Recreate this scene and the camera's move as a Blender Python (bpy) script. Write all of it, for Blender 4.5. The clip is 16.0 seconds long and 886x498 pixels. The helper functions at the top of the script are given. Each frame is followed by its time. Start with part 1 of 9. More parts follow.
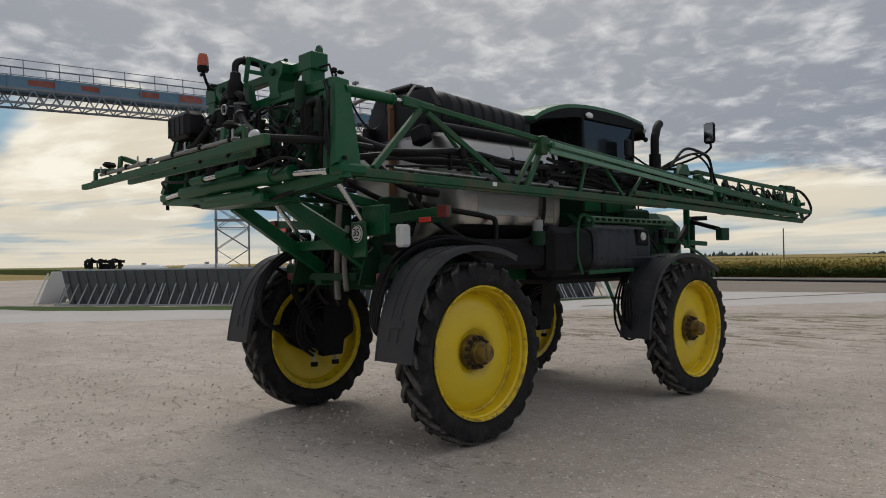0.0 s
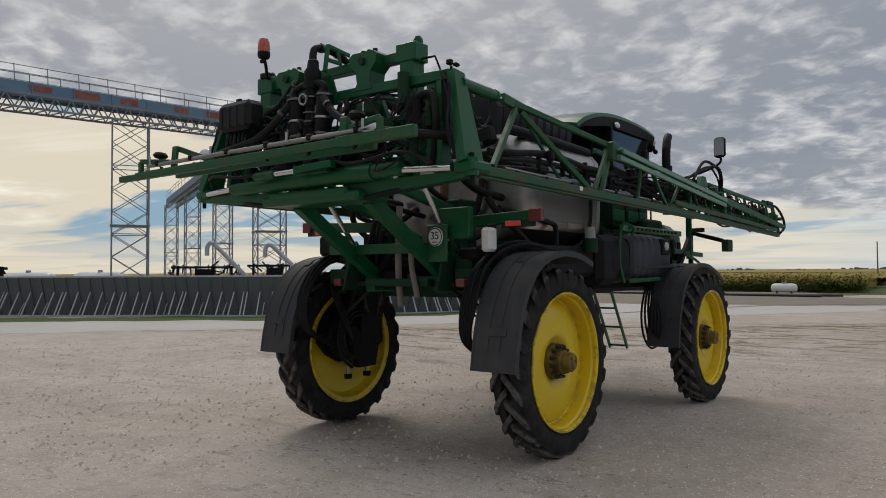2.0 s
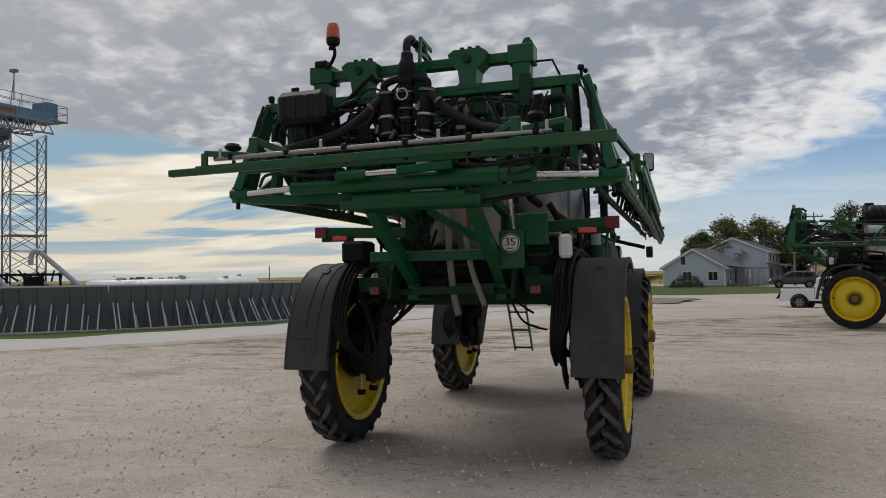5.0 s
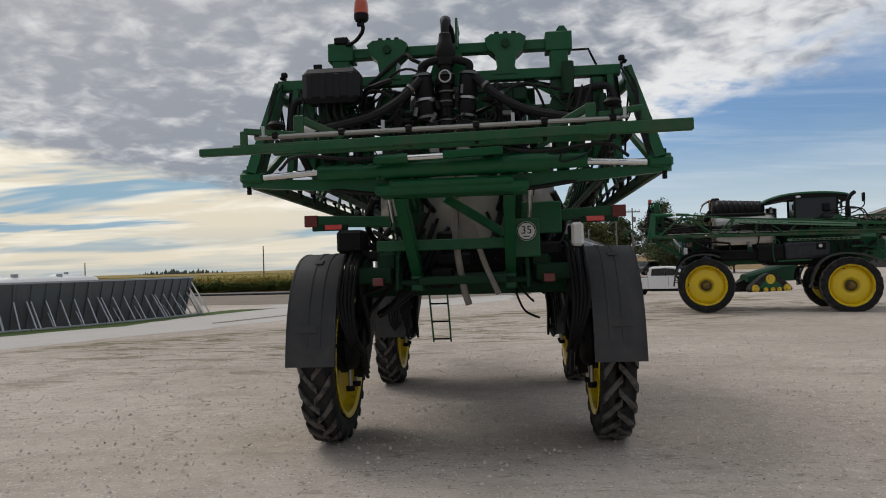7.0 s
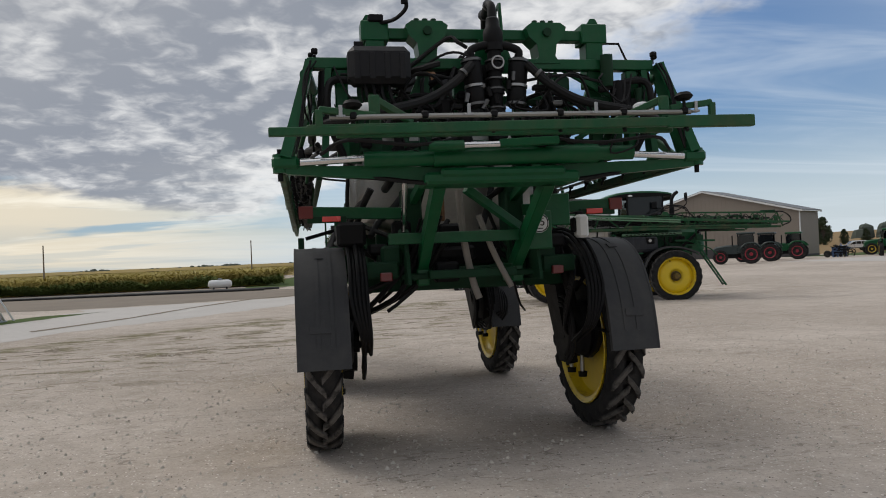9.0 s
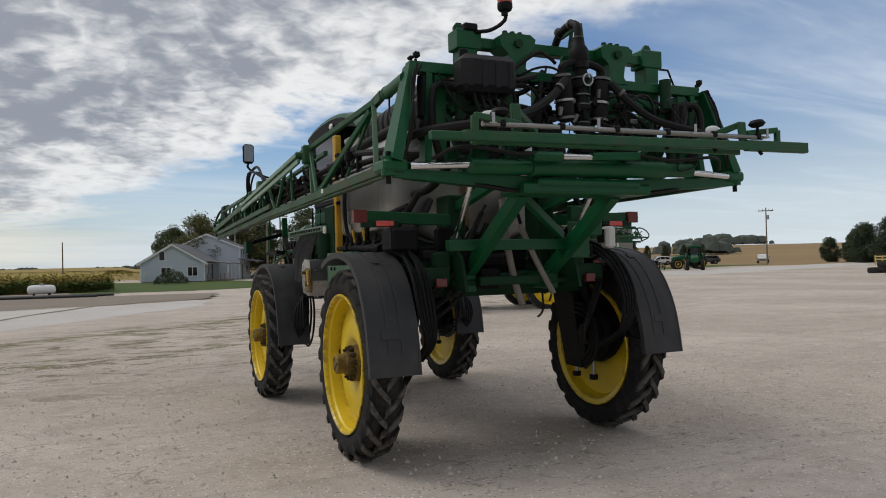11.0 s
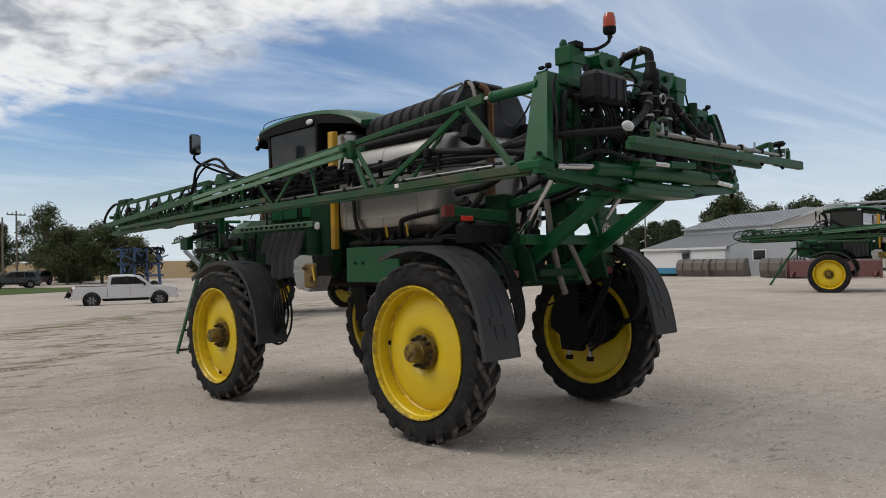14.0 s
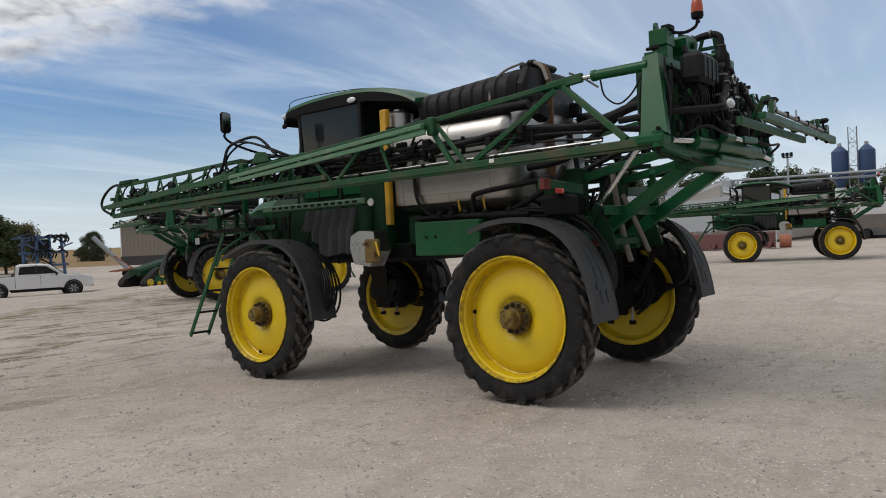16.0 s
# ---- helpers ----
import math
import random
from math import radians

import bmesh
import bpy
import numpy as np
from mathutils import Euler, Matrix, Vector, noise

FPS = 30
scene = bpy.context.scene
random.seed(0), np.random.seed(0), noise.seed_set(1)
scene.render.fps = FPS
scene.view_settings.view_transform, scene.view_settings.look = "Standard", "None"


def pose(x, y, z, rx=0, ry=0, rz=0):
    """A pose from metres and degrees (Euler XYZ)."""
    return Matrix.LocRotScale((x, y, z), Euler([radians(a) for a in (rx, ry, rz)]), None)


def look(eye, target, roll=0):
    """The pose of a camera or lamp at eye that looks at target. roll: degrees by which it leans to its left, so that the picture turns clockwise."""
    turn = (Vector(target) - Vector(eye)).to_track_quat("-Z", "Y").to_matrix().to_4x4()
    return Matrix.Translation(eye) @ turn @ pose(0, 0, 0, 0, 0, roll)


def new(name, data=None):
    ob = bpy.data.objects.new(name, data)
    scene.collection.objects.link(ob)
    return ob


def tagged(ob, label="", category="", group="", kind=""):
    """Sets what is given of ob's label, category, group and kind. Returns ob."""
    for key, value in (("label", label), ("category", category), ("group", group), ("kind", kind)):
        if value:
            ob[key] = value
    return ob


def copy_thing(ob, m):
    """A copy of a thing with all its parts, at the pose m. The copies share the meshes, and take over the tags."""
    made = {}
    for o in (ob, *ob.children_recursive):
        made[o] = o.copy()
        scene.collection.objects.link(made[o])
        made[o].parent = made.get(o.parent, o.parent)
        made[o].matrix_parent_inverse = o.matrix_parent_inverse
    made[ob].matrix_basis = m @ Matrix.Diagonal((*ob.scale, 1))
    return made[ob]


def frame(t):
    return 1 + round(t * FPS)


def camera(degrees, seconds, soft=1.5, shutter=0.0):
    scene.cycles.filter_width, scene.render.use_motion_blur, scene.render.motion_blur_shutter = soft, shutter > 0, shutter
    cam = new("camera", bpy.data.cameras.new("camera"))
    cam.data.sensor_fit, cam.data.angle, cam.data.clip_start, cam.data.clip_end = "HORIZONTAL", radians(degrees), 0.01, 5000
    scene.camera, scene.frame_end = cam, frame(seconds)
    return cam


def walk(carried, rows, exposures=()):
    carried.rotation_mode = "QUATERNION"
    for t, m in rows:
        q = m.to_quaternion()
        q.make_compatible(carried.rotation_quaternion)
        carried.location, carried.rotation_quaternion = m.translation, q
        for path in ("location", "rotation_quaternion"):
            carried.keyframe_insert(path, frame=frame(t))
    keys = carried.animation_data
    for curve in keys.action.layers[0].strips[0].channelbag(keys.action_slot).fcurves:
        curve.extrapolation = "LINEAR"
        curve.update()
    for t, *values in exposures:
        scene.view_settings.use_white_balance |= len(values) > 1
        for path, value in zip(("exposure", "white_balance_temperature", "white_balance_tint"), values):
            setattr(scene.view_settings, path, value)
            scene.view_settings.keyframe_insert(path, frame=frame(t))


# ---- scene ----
cam = camera(61.7, 16.0, 1.0)
PATH = [
    (0, (6.591, -5.283, 1.813), (5.148, -3.898, 1.845), -0.9),
    (0.5, (6.233, -5.539, 1.809), (4.839, -4.105, 1.847), -0.5),
    (1, (5.804, -5.779, 1.804), (4.465, -4.294, 1.851), -0.2),
    (1.5, (5.379, -6.086, 1.784), (4.104, -4.546, 1.838), -0.1),
    (2, (4.938, -6.328, 1.765), (3.731, -4.735, 1.827), -0.3),
    (2.5, (4.492, -6.545, 1.79), (3.357, -4.899, 1.855), -0.4),
    (3, (4.053, -6.822, 1.788), (2.999, -5.123, 1.859), -0.7),
    (3.5, (3.575, -6.99, 1.75), (2.617, -5.236, 1.826), -0.8),
    (4, (3.088, -7.139, 1.775), (2.235, -5.332, 1.855), -1.0),
    (4.5, (2.616, -7.35, 1.807), (1.88, -5.492, 1.885), -1.0),
    (7, (0.433, -7.706, 1.793), (0.26, -5.714, 1.84), -1.7),
    (7.5, (-0.05, -7.717, 1.806), (-0.094, -5.718, 1.852), -2.3),
    (8, (-0.558, -7.616, 1.799), (-0.468, -5.618, 1.839), -2.6),
    (8.5, (-1.073, -7.496, 1.805), (-0.84, -5.51, 1.833), -2.8),
    (9, (-1.539, -7.373, 1.82), (-1.174, -5.407, 1.842), -2.4),
    (11.5, (-4.061, -6.648, 1.867), (-3.156, -4.865, 1.904), -1.2),
    (12, (-4.524, -6.419, 1.82), (-3.535, -4.681, 1.862), -1.1),
    (12.5, (-5.009, -6.18, 1.827), (-3.929, -4.497, 1.868), -1.1),
    (13, (-5.469, -5.984, 1.859), (-4.293, -4.367, 1.899), -1.2),
    (13.5, (-5.911, -5.731, 1.844), (-4.633, -4.192, 1.88), -1.3),
    (14, (-6.415, -5.525, 1.806), (-5.044, -4.069, 1.838), -1.2),
    (14.5, (-6.84, -5.262, 1.811), (-5.401, -3.873, 1.834), -1.3),
    (15, (-7.236, -4.914, 1.816), (-5.751, -3.575, 1.827), -1.5),
    (15.5, (-7.676, -4.593, 1.802), (-6.155, -3.294, 1.796), -2.1),
    (16, (-8.049, -4.276, 1.766), (-6.489, -3.025, 1.74), -2.5),
]
walk(cam, [(t, look(e, a, r)) for t, e, a, r in PATH], [(0.0, 0.04), (4.5, 0.06), (8.0, 0.13), (11.5, 0.20), (16.0, 0.24)])

# ---- sky and sun ----
world = bpy.data.worlds.new("cloudy_sky")
scene.world = world
world.use_nodes = True
SUN_EL, SUN_BEARING = 50.0, 50.0


def nodes_of(tree):
    def node(kind, **kw):
        n = tree.nodes.new(kind)
        for k, v in kw.items():
            if k == "op":
                n.operation = v
            elif k == "blend":
                n.data_type, n.blend_type = "RGBA", v
        return n

    def put(sock, v):
        if isinstance(v, bpy.types.NodeSocket):
            tree.links.new(v, sock)
        elif v is not None:
            sock.default_value = v

    def calc(op, a, b=None, c=None, clamp=False):
        n = node("ShaderNodeMath", op=op)
        n.use_clamp = clamp
        for s, v in zip(n.inputs, (a, b, c)):
            put(s, v)
        return n.outputs[0]

    def mix(f, a, b, blend="MIX"):
        n = node("ShaderNodeMix", blend=blend)
        put(n.inputs[0], f)
        put(n.inputs[6], a if not isinstance(a, tuple) else (*a, 1))
        put(n.inputs[7], b if not isinstance(b, tuple) else (*b, 1))
        return n.outputs[2]

    def ramp(v, lo, hi, a=0.0, b=1.0):
        n = tree.nodes.new("ShaderNodeMapRange")
        n.interpolation_type = "SMOOTHSTEP"
        put(n.inputs[0], v)
        for s, x in zip(n.inputs[1:5], (lo, hi, a, b)):
            put(s, x)
        return n.outputs[0]

    def noise_tex(vector, scale, detail=4.0, rough=0.55, distort=0.0):
        n = tree.nodes.new("ShaderNodeTexNoise")
        put(n.inputs["Vector"], vector)
        for k, v in (("Scale", scale), ("Detail", detail), ("Roughness", rough), ("Distortion", distort)):
            n.inputs[k].default_value = v
        return n.outputs[0]

    return node, put, calc, mix, ramp, noise_tex


def build_sky(tree):
    node, put, calc, mix, ramp, noise_tex = nodes_of(tree)
    sky = tree.nodes.new("ShaderNodeTexSky")
    sky.sky_type, sky.sun_disc = "NISHITA", False
    sky.sun_elevation, sky.sun_rotation = radians(SUN_EL), radians(-SUN_BEARING)
    sky.air_density, sky.dust_density = 1.0, 1.4
    tc = tree.nodes.new("ShaderNodeTexCoord")
    sep = tree.nodes.new("ShaderNodeSeparateXYZ")
    put(sep.inputs[0], tc.outputs["Generated"])
    x, y, z = sep.outputs
    zc = calc("ADD", calc("MAXIMUM", z, 0.0), 0.08)
    u, v = calc("DIVIDE", x, zc), calc("DIVIDE", y, zc)
    com = tree.nodes.new("ShaderNodeCombineXYZ")
    put(com.inputs[0], u)
    put(com.inputs[1], v)
    plane = com.outputs[0]

    def stretched(turn, sx, sy):
        mp = tree.nodes.new("ShaderNodeMapping")
        put(mp.inputs[0], plane)
        mp.inputs["Rotation"].default_value = (0, 0, radians(turn))
        mp.inputs["Scale"].default_value = (sx, sy, 1)
        return mp.outputs[0]

    # a cloud deck that ends along three ragged edges
    big = noise_tex(plane, 0.7, 3.0, 0.5)
    zs = calc("ADD", calc("MAXIMUM", z, 0.0), 0.19)
    com2 = tree.nodes.new("ShaderNodeCombineXYZ")
    put(com2.inputs[0], calc("DIVIDE", x, zs))
    put(com2.inputs[1], calc("DIVIDE", y, zs))
    heap = com2.outputs[0]
    puff = noise_tex(heap, 6.6, 5.0, 0.55, 0.2)
    fine = noise_tex(heap, 21.0, 6.0, 0.65, 0.2)
    swell = noise_tex(heap, 2.6, 2.0, 0.5, 0.3)
    jag = calc("ADD", calc("MULTIPLY", calc("SUBTRACT", big, 0.5), 1.1), calc("MULTIPLY", calc("SUBTRACT", puff, 0.5), 0.8))
    east = calc("SUBTRACT", EDGE[2], calc("ADD", calc("MULTIPLY", u, EDGE[0]), calc("MULTIPLY", v, EDGE[1])))
    deck = ramp(calc("ADD", east, jag), -0.12, 0.34)
    deck = calc("MULTIPLY", deck, ramp(calc("ADD", calc("ADD", calc("SUBTRACT", u, calc("MULTIPLY", v, 0.4)), 3.8), jag), -0.2, 0.3))
    deck = calc("MULTIPLY", deck, ramp(calc("ADD", calc("SUBTRACT", 7.0, v), calc("MULTIPLY", jag, 2.0)), -0.4, 0.5))
    thick = calc("ADD", calc("MULTIPLY", puff, 0.50), calc("ADD", calc("MULTIPLY", fine, 0.09), calc("MULTIPLY", swell, 0.57)))
    body = calc("ADD", ramp(east, 0.2, 1.3, -0.03, 0.19), thick)
    body = calc("SUBTRACT", body, ramp(z, 0.4, 0.9, 0.0, 0.16))
    cover = calc("MULTIPLY", deck, ramp(body, 0.34, 0.50), clamp=True)
    # thin high streaks over the open part
    wisp = noise_tex(stretched(35, 0.35, 1.3), 1.1, 5.0, 0.6, 0.8)
    veil = calc("ADD", calc("MULTIPLY", ramp(wisp, 0.42, 0.78), 0.5), calc("MULTIPLY", ramp(x, 0.45, 0.95), 0.4), clamp=True)
    # thin places glow, thick ones are grey
    sun = Vector((-math.sin(radians(SUN_BEARING)) * math.cos(radians(SUN_EL)), math.cos(radians(SUN_BEARING)) * math.cos(radians(SUN_EL)), math.sin(radians(SUN_EL))))
    dot = node("ShaderNodeVectorMath", op="DOT_PRODUCT")
    put(dot.inputs[0], tc.outputs["Generated"])
    dot.inputs[1].default_value = sun
    glow = ramp(dot.outputs["Value"], 0.6, 1.0)
    dapple = noise_tex(heap, 13.0, 3.0, 0.5, 0.6)
    lit = ramp(calc("ADD", body, calc("MULTIPLY", calc("SUBTRACT", dapple, 0.5), 0.42)), 0.48, 0.84, 1.0, 0.0)
    grey = mix(lit, CLOUD_DARK, CLOUD_LIGHT)
    grey = mix(calc("MULTIPLY", glow, 0.5), grey, CLOUD_GLOW)
    blue = mix(1.0, sky.outputs[0], SKY_TINT, "MULTIPLY")
    base = mix(veil, blue, CIRRUS)
    # beyond the deck in the west lies a bright layer with blue gaps
    west = ramp(calc("MULTIPLY", x, -1.0), -0.12, 0.34)
    layer = noise_tex(stretched(-12, 0.55, 0.8), 1.0, 5.0, 0.6, 0.5)
    cream = mix(ramp(layer, 0.46, 0.66), HAZE_WARM, CREAM)
    hole = ramp(noise_tex(stretched(-20, 0.42, 0.7), 0.85, 4.0, 0.55, 0.4), 0.49, 0.57)
    cream = mix(hole, cream, HAZE_BLUE)
    base = mix(west, base, cream)
    col = mix(cover, base, grey)
    # haze on the horizon, broken by long low bands
    mp2 = tree.nodes.new("ShaderNodeMapping")
    put(mp2.inputs[0], tc.outputs["Generated"])
    mp2.inputs["Scale"].default_value = (1.2, 1.2, 26.0)
    band = noise_tex(mp2.outputs[0], 1.5, 4.0, 0.55, 0.3)
    warm = mix(ramp(band, 0.44, 0.58), HAZE_DIM, HAZE_WARM)
    low = ramp(z, 0.015, 0.075, 1.0, 0.0)
    warm = mix(west, HAZE_PALE, warm)
    low = calc("MAXIMUM", low, calc("MULTIPLY", ramp(z, 0.015, 0.18, 0.9, 0.0), calc("SUBTRACT", 1.0, west)))
    col = mix(calc("MULTIPLY", low, 0.8), col, warm)
    back = tree.nodes["Background"]
    put(back.inputs[0], col)
    back.inputs[1].default_value = SKY_STRENGTH


EDGE = (1.0, 0.40, 2.45)
CLOUD_DARK, CLOUD_LIGHT, CLOUD_GLOW = (2.6, 2.85, 3.35), (7.3, 7.35, 7.4), (5.6, 5.5, 5.3)
CIRRUS, SKY_TINT = (5.8, 6.5, 7.3), (0.55, 0.72, 0.92)
CREAM = (9.3, 8.8, 7.6)
HAZE_WARM, HAZE_BLUE, HAZE_DIM, HAZE_PALE = (7.1, 6.45, 5.2), (2.6, 4.0, 5.1), (4.3, 4.6, 4.5), (6.3, 7.0, 7.5)
SKY_STRENGTH = 0.1
build_sky(world.node_tree)

sun_data = bpy.data.lights.new("sun", "SUN")
sun_data.energy, sun_data.angle, sun_data.color = 1.0, radians(26), (1.0, 0.96, 0.9)
sun_ob = new("sun", sun_data)
sun_ob.matrix_basis = look((0, 0, 60), Vector((0, 0, 60)) - Vector((-math.sin(radians(SUN_BEARING)), math.cos(radians(SUN_BEARING)), math.tan(radians(SUN_EL)))))


# ---- materials ----
def material(name, base, rough=0.5, metal=0.0, vary=0.15, scale=6.0, grain=60.0, bump=0.05, dust=0.0, dust_col=(0.36, 0.32, 0.27), coat=0.0, stretch=None, fine=0.1, trans=0.0, spec=None):
    """A surface with slow stains, fine grain, a little relief and settled dust."""
    m = bpy.data.materials.new(name)
    m.use_nodes = True
    t = m.node_tree
    node, put, calc, mix, ramp, noise_tex = nodes_of(t)
    b = t.nodes["Principled BSDF"]
    tc = t.nodes.new("ShaderNodeTexCoord")
    co = tc.outputs["Object"]
    if stretch:
        mp = t.nodes.new("ShaderNodeMapping")
        put(mp.inputs[0], co)
        mp.inputs["Scale"].default_value = stretch
        co = mp.outputs[0]
    slow = noise_tex(co, scale, 5.0, 0.6)
    quick = noise_tex(co, grain, 3.0, 0.6)
    f = calc("ADD", calc("MULTIPLY", calc("SUBTRACT", slow, 0.5), 2 * vary), calc("MULTIPLY", calc("SUBTRACT", quick, 0.5), 2 * fine))
    hi = tuple(min(1.0, c * 1.5) for c in base)
    lo = tuple(c * 0.5 for c in base)
    col = mix(calc("ADD", f, 0.5, clamp=True), lo, hi)
    rg = calc("ADD", rough, calc("MULTIPLY", calc("SUBTRACT", slow, 0.5), 0.25), clamp=True)
    if dust:
        d = noise_tex(co, scale * 0.6, 6.0, 0.65, 0.5)
        k = calc("MULTIPLY", ramp(d, 0.40, 0.72), dust)
        col = mix(k, col, dust_col)
        rg = calc("ADD", rg, calc("MULTIPLY", k, 0.4), clamp=True)
    put(b.inputs["Base Color"], col)
    put(b.inputs["Roughness"], rg)
    b.inputs["Metallic"].default_value = metal
    if coat:
        b.inputs["Coat Weight"].default_value = coat
    if trans:
        b.inputs["Transmission Weight"].default_value = trans
    if spec is not None:
        b.inputs["Specular IOR Level"].default_value = spec
    if bump:
        bp = t.nodes.new("ShaderNodeBump")
        bp.inputs["Strength"].default_value = bump
        bp.inputs["Distance"].default_value = 0.02
        put(bp.inputs["Height"], quick)
        put(b.inputs["Normal"], bp.outputs[0])
    return m


GREEN = material("green_paint", (0.003, 0.078, 0.026), 0.36, vary=0.22, dust=0.12, dust_col=(0.10, 0.12, 0.08), bump=0.03, spec=0.3)
# Darker copy of the green paint: shade on inner members put into the colour.
GREEN_DARK = material("green_paint_shaded_grimy", (0.007, 0.040, 0.018), 0.6, vary=0.25, dust=0.2, dust_col=(0.03, 0.03, 0.022), spec=0.2)
BOOM = material("boom_paint", (0.008, 0.075, 0.027), 0.45, vary=0.3, dust=0.45, dust_col=(0.095, 0.09, 0.05), grain=90, spec=0.3)
# Paler boom paint: the sky's highlight on the flat rails, put into the colour.
BOOM_PALE = material("boom_paint_pale_sheen", (0.075, 0.19, 0.10), 0.3, vary=0.3, dust=0.45, dust_col=(0.21, 0.25, 0.18), spec=0.6)
BOOM_DUSTY = material("boom_paint_dusty", (0.010, 0.066, 0.026), 0.5, vary=0.3, scale=4, dust=0.85, dust_col=(0.105, 0.09, 0.058), grain=90, spec=0.3)
# Dark copy of the boom paint: inner shade put into the colour, plus grime.
BOOM_DARK = material("boom_paint_shade_and_grime", (0.010, 0.042, 0.020), 0.6, vary=0.25, dust=0.4, dust_col=(0.035, 0.04, 0.028), spec=0.2)
YELLOW = material("yellow_paint", (0.82, 0.50, 0.008), 0.34, vary=0.07, scale=3.0, dust=0.22, dust_col=(0.45, 0.33, 0.07), bump=0.02, fine=0.04)
HANDLE = material("yellow_plastic", (0.70, 0.40, 0.012), 0.4, vary=0.08, scale=3.0, dust=0.2, dust_col=(0.4, 0.28, 0.08), bump=0.02)
TYRE = material("tyre_rubber_worn", (0.013, 0.013, 0.014), 0.85, vary=0.3, scale=9, dust=0.5, dust_col=(0.06, 0.056, 0.052), bump=0.12, spec=0.25)


def worn_crests(m, start, end, tone):
    """Dusty grey rubber on the lug crests, at their distance from the axle."""
    t = m.node_tree
    node, put, calc, mix, ramp, noise_tex = nodes_of(t)
    tc = t.nodes.new("ShaderNodeTexCoord")
    sp = t.nodes.new("ShaderNodeSeparateXYZ")
    put(sp.inputs[0], tc.outputs["Object"])
    r = calc("SQRT", calc("ADD", calc("MULTIPLY", sp.outputs[1], sp.outputs[1]), calc("MULTIPLY", sp.outputs[2], sp.outputs[2])))
    k = calc("MULTIPLY", ramp(r, start, end), ramp(noise_tex(tc.outputs["Object"], 14.0, 4.0, 0.65), 0.25, 0.6))
    base = t.nodes["Principled BSDF"].inputs["Base Color"]
    put(base, mix(k, base.links[0].from_socket, tone))


worn_crests(TYRE, 0.855, 0.892, (0.115, 0.105, 0.096))


def rim_wear(m):
    """Rust along the edge of the rim, scratches and grime run out from the hub."""
    t = m.node_tree
    node, put, calc, mix, ramp, noise_tex = nodes_of(t)
    tc = t.nodes.new("ShaderNodeTexCoord")
    sp = t.nodes.new("ShaderNodeSeparateXYZ")
    put(sp.inputs[0], tc.outputs["Object"])
    r = calc("SQRT", calc("ADD", calc("MULTIPLY", sp.outputs[1], sp.outputs[1]), calc("MULTIPLY", sp.outputs[2], sp.outputs[2])))
    base = t.nodes["Principled BSDF"].inputs["Base Color"]
    col = base.links[0].from_socket
    chips = noise_tex(tc.outputs["Object"], 9.0, 6.0, 0.7, 0.6)
    lip = calc("MULTIPLY", calc("MULTIPLY", ramp(r, 0.628, 0.645), ramp(chips, 0.44, 0.62)), 0.75)
    col = mix(lip, col, (0.13, 0.075, 0.03))
    groove = calc("MULTIPLY", calc("MULTIPLY", ramp(r, 0.565, 0.59), ramp(r, 0.616, 0.604)), calc("MULTIPLY", ramp(chips, 0.40, 0.60), 0.55))
    col = mix(groove, col, (0.30, 0.17, 0.02))
    grime = calc("MULTIPLY", ramp(r, 0.30, 0.17), calc("MULTIPLY", ramp(noise_tex(tc.outputs["Object"], 5.0, 5.0, 0.7, 0.4), 0.35, 0.6), 0.6))
    col = mix(grime, col, (0.20, 0.125, 0.02))
    mp = t.nodes.new("ShaderNodeMapping")
    put(mp.inputs[0], tc.outputs["Object"])
    mp.inputs["Rotation"].default_value = (0.7, 0, 0)
    mp.inputs["Scale"].default_value = (1.0, 1.4, 9.0)
    scr = ramp(noise_tex(mp.outputs[0], 5.0, 6.0, 0.75, 0.3), 0.70, 0.73)
    col = mix(calc("MULTIPLY", scr, 0.7), col, (0.10, 0.065, 0.02))
    put(base, col)


rim_wear(YELLOW)
RUBBER = material("tyre_rubber", (0.013, 0.013, 0.014), 0.85, vary=0.3, scale=9, dust=0.6, dust_col=(0.085, 0.078, 0.07), bump=0.15, spec=0.25)
FENDER = material("mudguard_plastic", (0.034, 0.035, 0.038), 0.6, vary=0.25, scale=4, dust=0.55, dust_col=(0.082, 0.080, 0.078), bump=0.06, spec=0.35)
POLY = material("black_poly", (0.012, 0.012, 0.014), 0.5, vary=0.2, dust=0.2, dust_col=(0.05, 0.048, 0.046), bump=0.04, spec=0.2)
BLACK = material("black_parts", (0.005, 0.005, 0.006), 0.6, vary=0.3, dust=0.15, dust_col=(0.02, 0.018, 0.016), spec=0.2)
HOSE = material("hose_rubber", (0.007, 0.007, 0.008), 0.6, vary=0.3, dust=0.3, dust_col=(0.035, 0.032, 0.03), bump=0.1, spec=0.25)
OLDHOSE = material("old_hose", (0.20, 0.18, 0.16), 0.75, vary=0.2, dust=0.3)
RUSTY = material("greasy_hub", (0.11, 0.065, 0.016), 0.6, vary=0.35, scale=14, dust=0.5, dust_col=(0.35, 0.25, 0.03), bump=0.2)
CHROME = material("chrome", (0.75, 0.75, 0.76), 0.14, metal=1.0, vary=0.05, bump=0.0)
STEEL = material("bright_steel", (0.27, 0.27, 0.26), 0.36, metal=1.0, vary=0.12, bump=0.02)
CLAMP = material("clamp_steel", (0.16, 0.16, 0.16), 0.45, metal=1.0, vary=0.25, dust=0.3, dust_col=(0.06, 0.055, 0.05))
ALU = material("aluminium", (0.40, 0.40, 0.40), 0.45, metal=1.0, vary=0.12)
